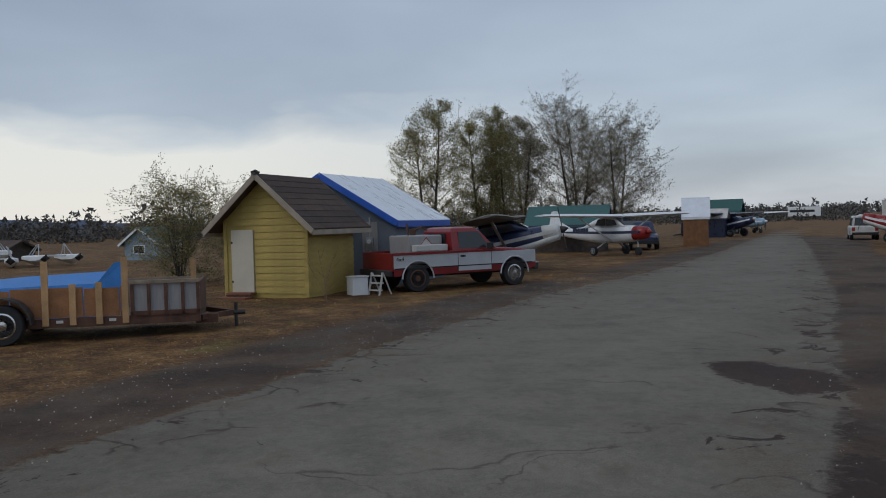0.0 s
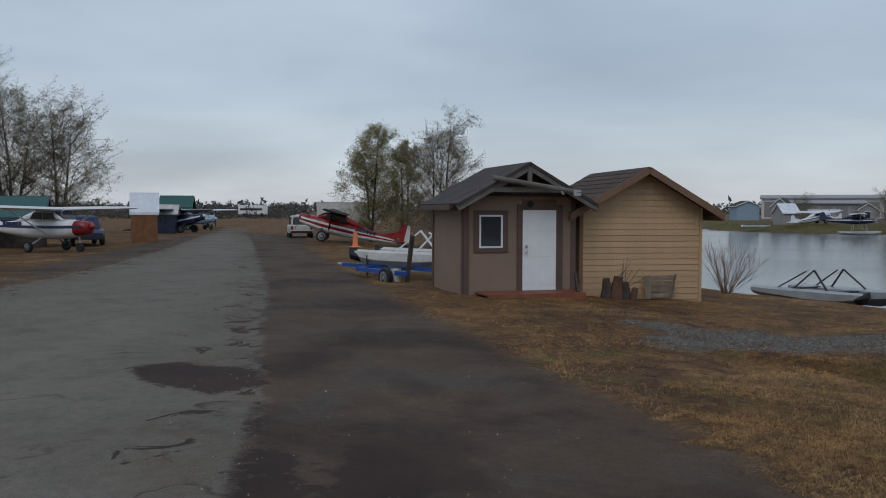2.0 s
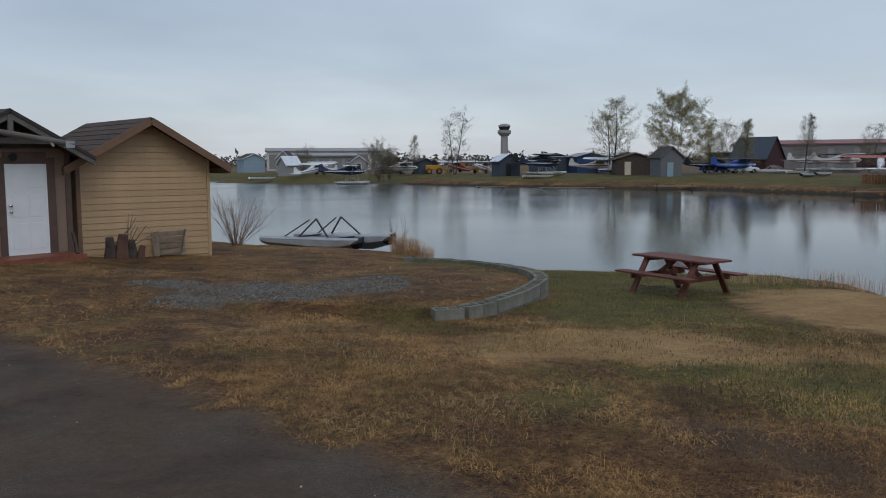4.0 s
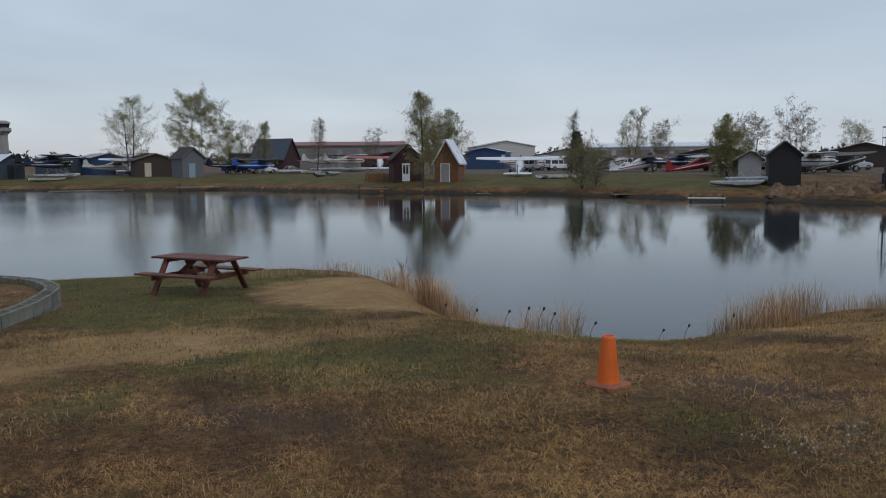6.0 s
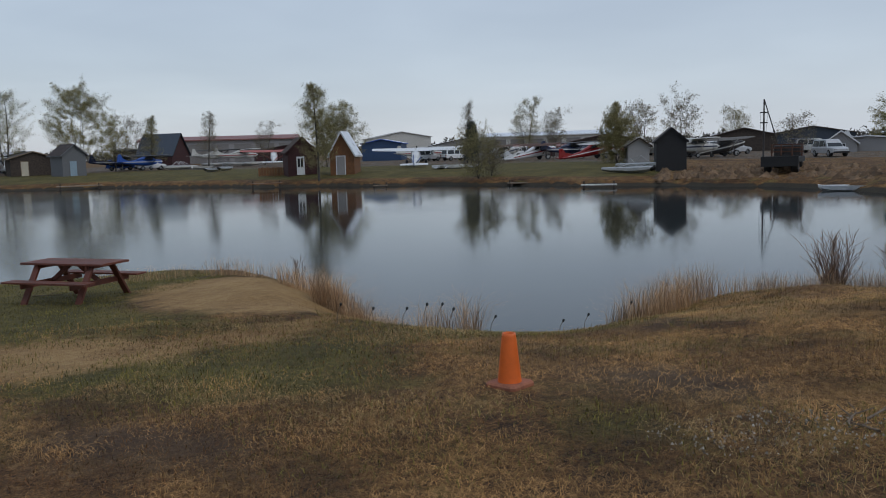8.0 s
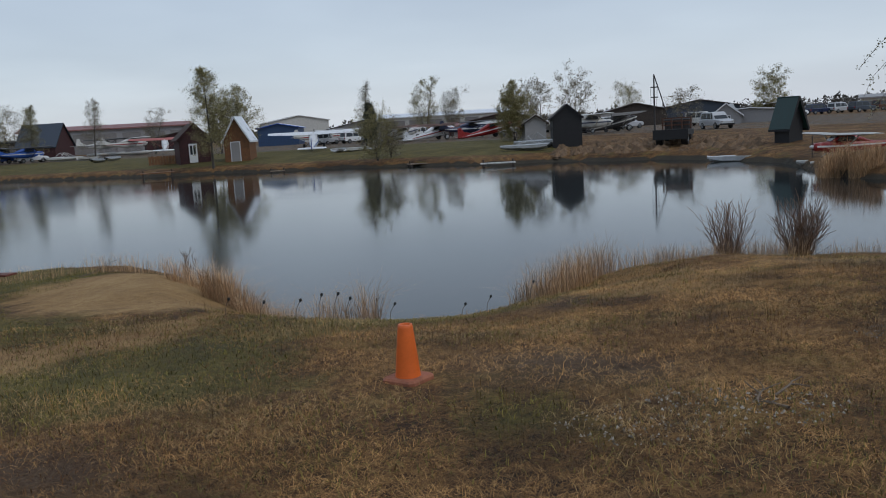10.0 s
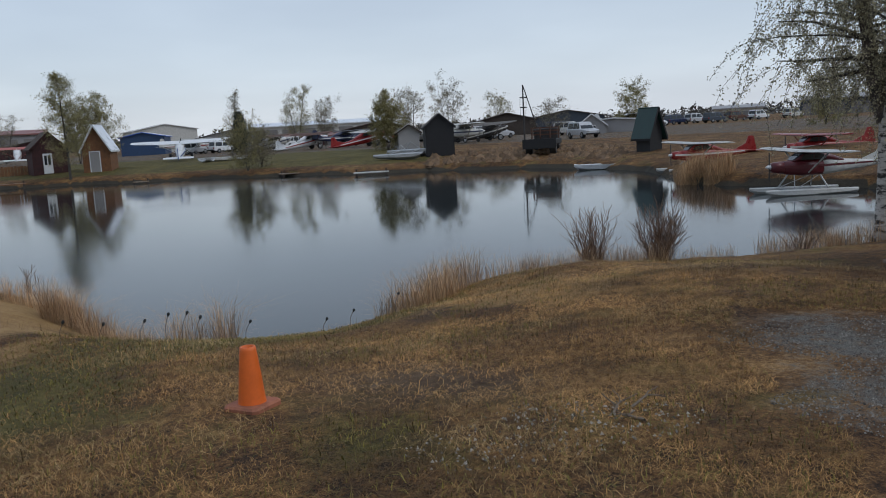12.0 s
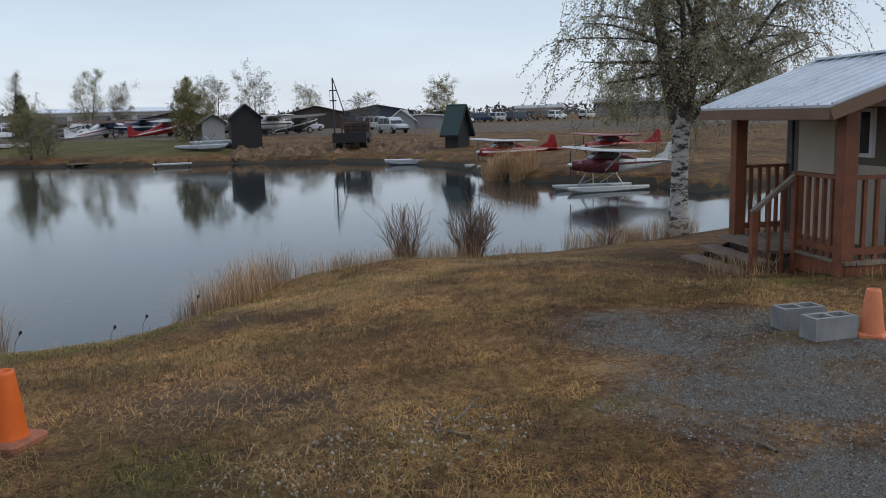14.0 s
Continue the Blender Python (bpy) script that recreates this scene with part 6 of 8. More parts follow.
dock(-.9, 107.5, 5.0, 2.0, 0, M_WOOD, "grey plank dock below the grey shed", .4)
dock(10.6, 87.5, 3.2, 1.6, 0, M_CEDAR, "brown timber dock below the maroon shed", .45)
dock(28.0, 75.2, 2.9, 1.2, 12, M_WOOD, "small weathered floating dock", .2)
dock(33.0, 67.6, 2.8, 1.2, 0, M_OFFWHITE, "pale floating dock at the far bank", .2)
dock(18.2, 80.5, 1.4, .8, 0, M_WOOD, "low plank landing at the waterline", .12)
dock(-13.0, 117, 4, 1.2, 10, M_WOOD, "low plank dock at the far bank", .12)
dock(-7.6, 110.5, 8.5, 1.2, -6, M_WOOD, "long low plank dock at the far bank", .12)


def rowing_boat(x, y, z, rz, mat, label, L=2.6):
    t = thing("rowing_boat", pose(x, y, z, 0, 0, rz), label, "boat")
    rings = []
    for f, w, zb in ((0, .55, .05), (.3, .66, 0), (.7, .60, .0), (.92, .30, .12), (1, .04, .30)):
        xx = -L / 2 + L * f
        rings.append([(xx, -w, .42), (xx, -w * .8, .12 + zb), (xx, 0, zb), (xx, w * .8, .12 + zb), (xx, w, .42), (xx, w * .9, .42), (xx, w * .7, .18 + zb), (xx, 0, .06 + zb), (xx, -w * .7, .18 + zb), (xx, -w * .9, .42)])
    part("hull", Geo().loft(rings), mat, t)
    for f in (-.25, .15):
        part("thwart", Geo().box(L * f - .1, -.55, .32, L * f + .1, .55, .36), M_WOOD, t)
    return t


rowing_boat(43.7, 39.2, WATER - .06, 128, M_WHITE, "white rowing boat at the far waterline", 3.2)
rowing_boat(35.0, 85.0, zg(35.0, 85.0), 40, M_ALU, "small aluminium boat pulled up on grass", 2.4)
rowing_boat(38.6, 84.5, zg(38.6, 84.5), 60, M_OFFWHITE, "small pale boat pulled up on grass", 2.2)


# ---------------------------------------------------------------- far sheds, hangars and houses
def far_shed(name, az, d, W, D, he, hr, turn, wall, roof, trim, label, z=None, **kw):
    x, y = polar(az, d)
    a = radians(-az + turn)
    lx, ly = x - math.cos(a) * W / 2, y - math.sin(a) * W / 2
    zz = zg(x, y) if z is None else z
    return gable_shed(name, lx, ly, -az + turn, W, D, he, hr, wall, roof, trim, label, z=zz, **kw)


far_shed("grey_shed", -1.1, 124, 3.3, 3.2, 3.0, 4.3, 28, M_GREYWALL, M_SHINGLE_DK, M_GREYWALL, "grey plank shed with pale door on the far bank", door=(1.0, .95, 0, 2.0, M_LTBLUE))
far_shed("brown_shed", -3.4, 134, 6.0, 3.5, 2.6, 3.5, 12, M_DARKWOOD, M_SHINGLE_DK, M_WOOD, "dark brown cabin with porch roof on the far bank", door=(1.4, .9, 0, 2.0, M_CREAM), ov=.5)
far_shed("dark_cabin", 5.3, 168, 6.4, 7.4, 2.2, 6.2, 60, M_MAROON, M_SLATE, M_BLACKWALL, "steep-roofed dark cabin on the far bank", ov=.2)
red_hut = far_shed("maroon_shed", 13.05, 94, 3.2, 3.4, 2.7, 4.2, 10, M_MAROON, M_SHINGLE, M_MAROON, "maroon plank shed with white double-pane door", door=(.95, .88, .05, 2.0, M_WHITE), ov=.25)
for k in range(2):
    part("door_pane", Geo().box(1.08 + .34 * k, -.056, .9, 1.32 + .34 * k, -.05, 1.85), M_GLASS, red_hut)
far_shed("cedar_shed", 15.7, 92, 2.7, 2.6, 2.4, 4.7, -16, M_CEDAR, M_WHITEMETAL, M_WHITE, "tall narrow cedar shed with white metal roof", door=(.75, .9, 0, 2.0, M_HANGARGREY), ov=.2)
far_shed("black_shed", 37.7, 74.5, 2.5, 2.6, 2.65, 3.7, 6, M_BLACKWALL, M_SHINGLE_DK, M_BLACKWALL, "black-stained narrow shed on the far bank", ov=.15, ovf=.15)
far_shed("green_roof_shed", 51.85, 62, 1.25, 1.25, 1.45, 3.0, 48, M_BLACKWALL, material("dark_green_roof", (0.014, 0.045, 0.040), .5), M_BLACKWALL, "dark shed with a steep green metal roof", ov=.25)
far_shed("white_roof_shed", -11.7, 136, 3.6, 3.2, 2.5, 3.6, 25, M_SLATE, M_WHITEMETAL, M_SLATE, "slate-blue shed with white metal roof", door=(1.1, .9, 0, 2.0, M_BLACK))
far_shed("pale_shed", -28.8, 172, 4.4, 4, 2.6, 3.5, 20, M_LTBLUE, M_SHINGLE_DK, M_WHITE, "pale blue shed among the far aircraft", z=.9)
far_shed("pale_shed", -26.9, 172, 3.0, 4, 2.6, 4.0, -15, M_HANGARGREY, M_SHINGLE_DK, M_WHITE, "pale grey steep shed among the far aircraft", z=.9)
far_shed("blue_garage", -6.2, 152, 5.6, 6, 2.9, 3.6, 24, M_NAVY, M_HANGARGREY, M_SLATE, "navy metal garage in a row", group="navy metal garages")
far_shed("blue_garage", -8.6, 154, 5.6, 6, 2.9, 3.6, 24, M_SLATE, M_HANGARGREY, M_SLATE, "slate-blue metal garage in a row", group="navy metal garages")
far_shed("blue_garage", -3.9, 156, 5.6, 6, 2.9, 3.6, 24, M_SLATE, M_HANGARGREY, M_SLATE, "dark blue metal garage in a row", group="navy metal garages")
far_shed("blue_hangar", 18.4, 150, 7.0, 9, 3.0, 3.7, -8, M_NAVY, M_WHITEMETAL, M_BLUETRIM, "bright blue metal hangar on the far bank", z=.8)
far_shed("white_hangar", 19.8, 185, 13, 14, 4.4, 5.6, 10, M_OFFWHITE, M_HANGARGREY, M_WHITE, "white metal hangar with low roof", z=1)
far_shed("farm_house", 49.2, 112, 8.8, 6, 2.4, 2.75, 0, M_HANGARGREY, M_SHINGLE, M_WHITE, "grey-white bungalow with brown roof", z=-.3, ov=.5)
hx2, hy2 = polar(48.0, 109)
far_shed("house_gable", 47.8, 109, 3.4, 3, 2.1, 3.4, 0, M_HANGARGREY, M_SHINGLE, M_WHITE, "gabled wing of the bungalow with white bargeboards", z=-.3, window=(1.1, 2.2, .9, 1.9))
far_shed("pale_blue_hut", -105.2, 60, 2.6, 2.4, 1.35, 2.3, -38, M_LTBLUE, M_GREENMETAL, M_WHITE, "pale blue hut with dark roof and white gable", z=-.1, window=(.7, 1.6, .5, 1.1))
far_shed("dark_shed", -112.0, 70, 2.6, 3, 1.0, 1.6, 40, M_DARKWOOD, M_SHINGLE, M_DARKWOOD, "low dark brown shed among parked floats", z=-.1)
wsh = far_shed("orange_shed", -67.9, 58.5, 2.0, 1.6, 1.95, 3.2, 90, M_CEDAR, M_WHITEMETAL, M_WHITE, "orange timber shed with steep white roof", z=.0, ov=.05, ovf=.1)
far_shed("green_roof_store", -74.6, 52, 3.4, 4.4, 1.75, 2.75, 84, M_DARKWOOD, M_GREENMETAL, M_SLATE, "dark store with long green metal roof", z=.05, ov=.3)
far_shed("green_shed", -65.6, 96, 2.2, 3, 2.6, 3.6, 80, M_GREENMETAL, M_GREENMETAL, M_GREENMETAL, "dark green metal shed beside parked aircraft", z=.1)
far_shed("navy_shed", -66.6, 80, 1.2, 1.8, 1.9, 2.5, 80, M_NAVYPAINT, M_OFFWHITE, M_NAVYPAINT, "small navy shed with white roof edge", z=.1)


M_HANGARGREY2 = material('dull_hangar_door', (0.22, 0.205, 0.20), .6)


def long_hangar(name, az, d, W, D, h, wall, roof, turn, label, z=1.0, bays=6):
    x, y = polar(az, d)
    t = thing(name, pose(x, y, z, 0, 0, -az + turn), label, "hangar", "long hangars")
    part("wall", Geo().box(-W / 2, 0, -1, W / 2, D, h), wall, t)
    part("roof", Geo().prism([(-.6, h), (D / 2, h + D * .07), (D + .6, h), (D + .6, h + .25), (D / 2, h + D * .07 + .3), (-.6, h + .25)], -W / 2 - .4, W / 2 + .4, "x"), roof, t)
    for k in range(bays):
        a = -W / 2 + W * (k + .12) / bays
        part("hangar_door", Geo().box(a, -.06, -.5, a + W / bays * .76, -.005, h * .82), M_HANGARGREY2, t)
    return t


long_hangar("red_roof_hangar", 7.8, 192, 34, 12, 4.6, M_HANGARGREY, M_HANGARRED, -4, "long grey hangar with faded red roof", 1.2, 7)
long_hangar("low_hangar", 30.6, 142, 16, 6, 1.9, M_MAROON, M_HANGARRED, -6, "long low open store with rusty red roof", .2, 5)
long_hangar("grey_hangar", 29.5, 230, 40, 14, 4.0, M_OFFWHITE, M_WHITEMETAL, 0, "long pale hangar far across the field", 1.4, 8)
long_hangar("grey_hangar", -24.0, 250, 34, 12, 4.6, M_OFFWHITE, M_HANGARGREY, 5, "long pale hangar far beyond the lake", 1.4, 8)
long_hangar("grey_hangar", 57.0, 185, 9.5, 8, 2.9, M_OFFWHITE, M_HANGARGREY, 0, "pale two-storey block behind parked cars", .2, 4)
long_hangar("grey_hangar", 44.0, 200, 26, 10, 2.6, M_MAROON, M_HANGARGREY, 0, "low dark store behind the far trees", .6, 6)
long_hangar("grey_hangar", 66.0, 190, 36, 10, 3.6, M_SLATE, M_HANGARGREY, 0, "low slate-coloured store behind the birch", .4, 8)
long_hangar("low_hangar", 39.0, 120, 9, 4, 1.7, M_DARKWOOD, M_HANGARRED, 5, "low open aircraft shelter with rusty roof", .5, 3)
long_hangar("low_hangar", 2.6, 182, 9, 4, 2.4, M_DARKWOOD, M_BLACK, 0, "low dark open shelter behind the sheds", 1.4, 3)

bx_ = thing("box_trailer", pose(*polar(-55.4, 86), .4, 0, 0, 55.4 - 6), "long white box trailer behind the red aircraft", "trailer")
part("box", Geo().box(-3.2, 0, .4, 3.2, 2.4, 2.55), M_OFFWHITE, bx_, bevel=.04)
part("roof_edge", Geo().box(-3.25, -.03, 2.55, 3.25, 2.43, 2.62), M_WHITE, bx_)
for k in range(2):
    wheel(bx_, 1.4 + .9 * k, 0.1, .4, .25)
mh = thing("motor_home", pose(*polar(-61.5, 240), .8, 0, 0, 61.5), "white motor home parked beyond the grass", "motor home")
part("body", Geo().box(-4, 0, .4, 4, 2.4, 2.9), M_WHITE, mh, bevel=.1)
part("window_band", Geo().box(-3.5, -.02, 1.5, 2.5, -.005, 2.1), M_GLASS, mh)
wheel(mh, -2.4, 0.1, .4, .25); wheel(mh, 2.4, .1, .4, .25)


def car(x, y, az, mat, label, suv=True, z=None, name="parked_car"):
    t = thing(name, pose(x, y, zg(x, y) if z is None else z, 0, 0, heading(az)), label, "car", "parked vehicles")
    h = 1.72 if suv else 1.45
    part("body", Geo().loft([[(xx, w * c, zz) for c, zz in ((-1, lo), (-1, hi - .08), (-.92, hi), (.92, hi), (1, hi - .08), (1, lo))] for xx, w, lo, hi in ((-2.25, .80, .5, .92), (-2.1, .88, .38, .98), (0, .9, .35, 1.0), (1.2, .9, .36, .98), (2.0, .84, .4, .88), (2.25, .74, .48, .76))]), mat, t, bevel=.02)
    rear = -2.1 if suv else -1.6
    part("cabin", Geo().loft([[(rear, -.82, .96), (1.1, -.82, .96), (1.1, .82, .96), (rear, .82, .96)], [(rear + .12, -.70, h - .06), (.45, -.70, h - .06), (.45, .70, h - .06), (rear + .12, .70, h - .06)], [(rear + .25, -.6, h), (.3, -.6, h), (.3, .6, h), (rear + .25, .6, h)]]), mat, t)
    for s in (-1, 1):
        for a, b in ((rear + .2, -.75), (-.68, .2), (.26, .72)):
            part("side_window", Geo().add([(a, s * .825, 1.02), (b, s * .825, 1.02), (min(b, .45) - .02, s * .735, h - .14), (a + .1, s * .735, h - .14), (a, s * .80, 1.02), (b, s * .80, 1.02), (min(b, .45) - .02, s * .71, h - .14), (a + .1, s * .71, h - .14)],
                                          [(0, 1, 2, 3), (7, 6, 5, 4), (0, 4, 5, 1), (1, 5, 6, 2), (2, 6, 7, 3), (3, 7, 4, 0)]), M_GLASS, t)
        for xx in (-1.4, 1.4):
            wheel(t, xx, s * .8, .34, .22, rim=M_ALU)
        part("tail_light", Geo().box(-2.27, s * .72 - .1, .66, -2.2, s * .72 + .1, .92), M_RED, t)
        part("headlight", Geo().box(2.15, s * .58 - .14, .62, 2.25, s * .58 + .14, .76), M_CHROME, t)
    part("rear_window", slab(Geo(), (rear - .01, -.66, 1.04), (rear - .01, .66, 1.04), (rear + .10, .6, h - .14), (rear + .10, -.6, h - .14), .02), M_GLASS, t)
    part("windscreen", slab(Geo(), (1.08, -.72, 1.02), (1.08, .72, 1.02), (.48, .64, h - .12), (.48, -.64, h - .12), .02), M_GLASS, t)
    part("rear_bumper", Geo().box(-2.34, -.82, .38, -2.2, .82, .56), M_BLACK, t, bevel=.02)
    part("front_bumper", Geo().box(2.2, -.78, .36, 2.32, .78, .54), M_BLACK, t, bevel=.02)
    return t


car(-57.0, 34.6, -62, M_OFFWHITE, "white sport utility vehicle parked beside the road")
car(-51.5, 16.4, 100, M_NAVYPAINT, "dark navy car with covers beside the aircraft")
for k, (az, d, a, mt, lb) in enumerate(((33.5, 118, 100, M_WHITE, "white car parked on the far field"), (36.2, 112, 80, M_OFFWHITE, "pale car parked among the far sheds"), (40.4, 108, 130, M_WHITE, "white van-like car near the shelters"),
                                         (41.6, 104, 90, M_SILVER, "silver car parked by the far trees"), (47.2, 84, 200, M_SILVER, "grey pickup-like car facing the lake"), (53.2, 140, 100, M_NAVYPAINT, "dark car in the far car park"),
                                         (54.4, 142, 95, M_SILVER, "silver car in the far car park"), (55.6, 139, 100, M_SLATE, "slate-blue car in the far car park"), (58.2, 150, 90, M_WHITE, "white car in the far car park"),
                                         (60.2, 148, 90, M_OFFWHITE, "pale car behind the floatplanes"), (1.6, 132, 90, M_BLUEPAINT, "blue car behind the far sheds"), (3.4, 128, 80, M_WHITE, "white car beside the dark shelter"),
                                         (28.0, 128, 90, M_WHITE, "white car beside the long store"), (26.4, 124, 70, M_SILVER, "silver car beside the long store"), (43.0, 130, 90, M_WHITE, "white car behind the mast"))):
    x, y = polar(az, d)
    car(x * 1.1, y * 1.1, a, mt, lb)

# old flat-bed truck on the far bank, seen from the rear
ft = thing("flatbed_truck", pose(*polar(44.5, 69), zg(*polar(44.5, 69)), 0, 0, heading(44.5 + 8)), "old black flat-bed truck with wooden rack on the bank", "truck")
part("bed", Geo().box(-1.6, -1.3, .75, 2.2, 1.3, 1.15), M_BLACK, ft, bevel=.03)
part("tail_board", Geo().box(-1.7, -1.32, .45, -1.6, 1.32, 1.2), M_BLACK, ft)
part("cab", Geo().box(2.25, -1.0, .7, 3.9, 1.0, 2.0), M_DARKMETAL, ft, bevel=.1)
for yy in (-1.1, -.4, .4, 1.1):
    part("rack_post", Geo().box(1.9, yy - .05, 1.15, 2.0, yy + .05, 2.1), M_RUST, ft)
for zz in (1.5, 1.8, 2.05):
    part("rack_rail", Geo().box(2.0, -1.2, zz - .05, 2.05, 1.2, zz + .05), M_RUST, ft)
for s in (-1, 1):
    wheel(ft, -.6, s * .95, .48, .5)
    wheel(ft, 3.0, s * .9, .48, .3)

# pole with slanting boom
mx, my = polar(43.35, 80)
mast = thing("mast_hoist", pose(mx, my, zg(mx, my), 0, 0, -43), "tall dark mast with slanting boom and cross arms", "mast")
part("mast", Geo().tube([(0, 0, -.3), (0, 0, 5.6)], [.09, .06], 8), M_DARKMETAL, mast)
part("boom", Geo().tube([(0, 0, 5.6), (.55, 0, 3.8), (1.25, 0, 1.4)], .05, 6), M_DARKMETAL, mast)
for zz in (4.4, 3.5):
    part("cross_arm", Geo().box(-.32, -.05, zz, .32, .05, zz + .1), M_DARKMETAL, mast)
part("guy", Geo().tube([(-.3, 0, 4.4), (-.3, 0, 1.5)], .015, 4).tube([(.3, 0, 4.4), (.1, 0, 1.5)], .015, 4), M_DARKMETAL, mast)

# control tower on the skyline
tx, ty = polar(-11.9, 1200)
tower = thing("control_tower", pose(tx, ty, 0), "grey concrete airport control tower on the skyline", "tower")
part("shaft", Geo().tube([(0, 0, 0), (0, 0, 46)], [5.5, 5.0], 10), M_HANGARGREY, tower)
part("gallery", Geo().tube([(0, 0, 42), (0, 0, 46), (0, 0, 50)], [6, 9.5, 9.5], 12), M_HANGARGREY, tower)
part("cab_glass", Geo().tube([(0, 0, 50), (0, 0, 55)], [6.5, 8.2], 12), M_GLASS, tower)
part("roof", Geo().tube([(0, 0, 55), (0, 0, 57), (0, 0, 59)], [8.8, 8.4, 4], 12), M_HANGARGREY, tower)

# wooden fence beside the maroon shed
fx, fy = polar(11.2, 97)
fence = thing("plank_fence", pose(fx, fy, zg(fx, fy), 0, 0, -11), "low red-brown plank fence beside the maroon shed", "fence")
for k in range(12):
    part("slat", Geo().box(-1.8 + .3 * k, 0, 0, -1.8 + .3 * k + .26, .04, .95 + .05 * (k % 2)), M_CEDAR, fence)
part("rail", Geo().box(-1.8, .045, .2, 1.8, .09, .3).box(-1.8, .045, .7, 1.8, .09, .8), M_CEDAR, fence)


# more craft and stores crowding the far bank
for az, d, hd_, b_, st_, wg_, gr_, lb in ((-24.6, 160, 30, M_WHITE, M_BLUEPAINT, M_WHITE, "tail", "white aircraft with long wing on the far bank"), (-9.2, 132, 40, M_NAVYPAINT, M_WHITE, M_NAVYPAINT, "floats", "dark blue floatplane hauled out beside the garages"),
                                         (1.9, 144, 100, M_NAVYPAINT, M_WHITE, M_NAVYPAINT, "nose", "dark aircraft parked behind the grey shed"), (3.3, 140, 60, M_BLUEPAINT, M_OFFWHITE, M_DARKMETAL, "nose", "blue aircraft parked beside the dark cabin"),
                                         (-18.8, 156, 60, M_OFFWHITE, M_NAVYPAINT, M_OFFWHITE, "nose", "pale aircraft between the far sheds"), (-13.6, 152, 200, M_WHITE, M_RED, M_WHITE, "tail", "white and red aircraft behind the slate-blue shed"),
                                         (-5.6, 146, 80, M_OFFWHITE, M_RED, M_OFFWHITE, "nose", "pale aircraft in front of the garages")):
    x, y = polar(az, d)
    airplane(stand(x, y, hd_, .1), lb, b_, st_, wg_, b_, gear=gr_, lift=.7)
for az, d, rz_, mt, L_, lb in ((-28.3, 156, 20, M_WHITE, 5.0, "long white boat hauled up on the far bank"), (-9.8, 126, 10, M_OFFWHITE, 4.6, "pale boat lying beside the garages"), (5.4, 140, -20, M_WHITE, 3.6, "white boat lying on the far lawn"), (6.6, 134, 15, M_OFFWHITE, 3.2, "pale skiff lying on the far lawn"), (23.4, 92, 30, M_WHITE, 2.6, "white skiff on the far lawn")):
    x, y = polar(az, d)
    rowing_boat(x, y, zg(x, y), -az + rz_, mt, lb, L_)
far_shed("grey_store", -21.9, 168, 3.2, 3, 2.5, 3.6, 10, M_HANGARGREY, M_SHINGLE_DK, M_WHITE, "small grey gabled store on the far bank", door=(1.1, .9, 0, 2.0, M_BLACK))
far_shed("white_roof_store", -27.0, 164, 3.4, 3, 2.2, 3.7, -60, M_HANGARGREY, M_WHITEMETAL, M_WHITE, "little grey store with a white metal roof")
far_shed("brown_store", -19.4, 165, 3.0, 3, 2.2, 3.3, 40, M_DARKWOOD, M_SHINGLE_DK, M_DARKWOOD, "small brown store beside bare trees")
far_shed("brown_store", -17.4, 160, 2.6, 3, 2.4, 3.0, 20, M_SLATE, M_SHINGLE_DK, M_SLATE, "small slate store beside the yellow machine")
long_hangar("grey_hangar", -24.2, 196, 15, 8, 3.0, M_HANGARGREY, M_HANGARGREY, 6, "long dark open hangar behind the far aircraft", 1.0, 5)
lx_, ly_ = polar(-16.8, 158)
ldr = thing("yellow_loader", pose(lx_, ly_, zg(lx_, ly_), 0, 0, 20), "yellow wheel loader parked on the far bank", "loader")
M_LOADER = material("loader_yellow", (0.55, 0.27, 0.02), .5, var=.15)
part("body", Geo().box(-1.6, -.8, .8, 1.0, .8, 1.7), M_LOADER, ldr, bevel=.1)
part("cab", Geo().box(-.4, -.6, 1.7, .7, .6, 2.6), M_GLASS, ldr, bevel=.05)
part("cab_roof", Geo().box(-.5, -.7, 2.6, .8, .7, 2.7), M_LOADER, ldr)
part("arm", Geo().beam((.8, -.5, 1.3), (2.3, -.5, .6), .12, .25).beam((.8, .5, 1.3), (2.3, .5, .6), .12, .25), M_LOADER, ldr)
part("bucket", Geo().prism([(2.2, .2), (3.0, .15), (2.7, .3), (2.4, .9), (2.2, .9)], -1.1, 1.1), M_LOADER, ldr)
for s in (-1, 1):
    wheel(ldr, -1.0, s * .85, .55, .4, rim=M_LOADER)
    wheel(ldr, .9, s * .85, .55, .4, rim=M_LOADER)
for k, (az, d, a, mt, lb) in enumerate(((21.5, 120, 90, M_SILVER, "silver car at the end of the far road"), (23.4, 118, 80, M_WHITE, "white car at the end of the far road"), (32.2, 124, 90, M_NAVYPAINT, "dark car beside the low store"), (34.6, 122, 100, M_RED, "red car beside the low store"),
                                        (37.0, 118, 90, M_WHITE, "white car behind the black shed"), (39.6, 124, 85, M_SILVER, "silver car behind the black shed"), (45.6, 118, 90, M_NAVYPAINT, "dark car beside the bungalow"), (46.4, 100, 150, M_OFFWHITE, "pale car before the bungalow"),
                                        (51.8, 120, 90, M_WHITE, "white car beside the bungalow"), (56.8, 146, 95, M_RUST, "brown car in the far car park"))):
    x, y = polar(az, d)
    car(x * 1.1, y * 1.1, a, mt, lb)


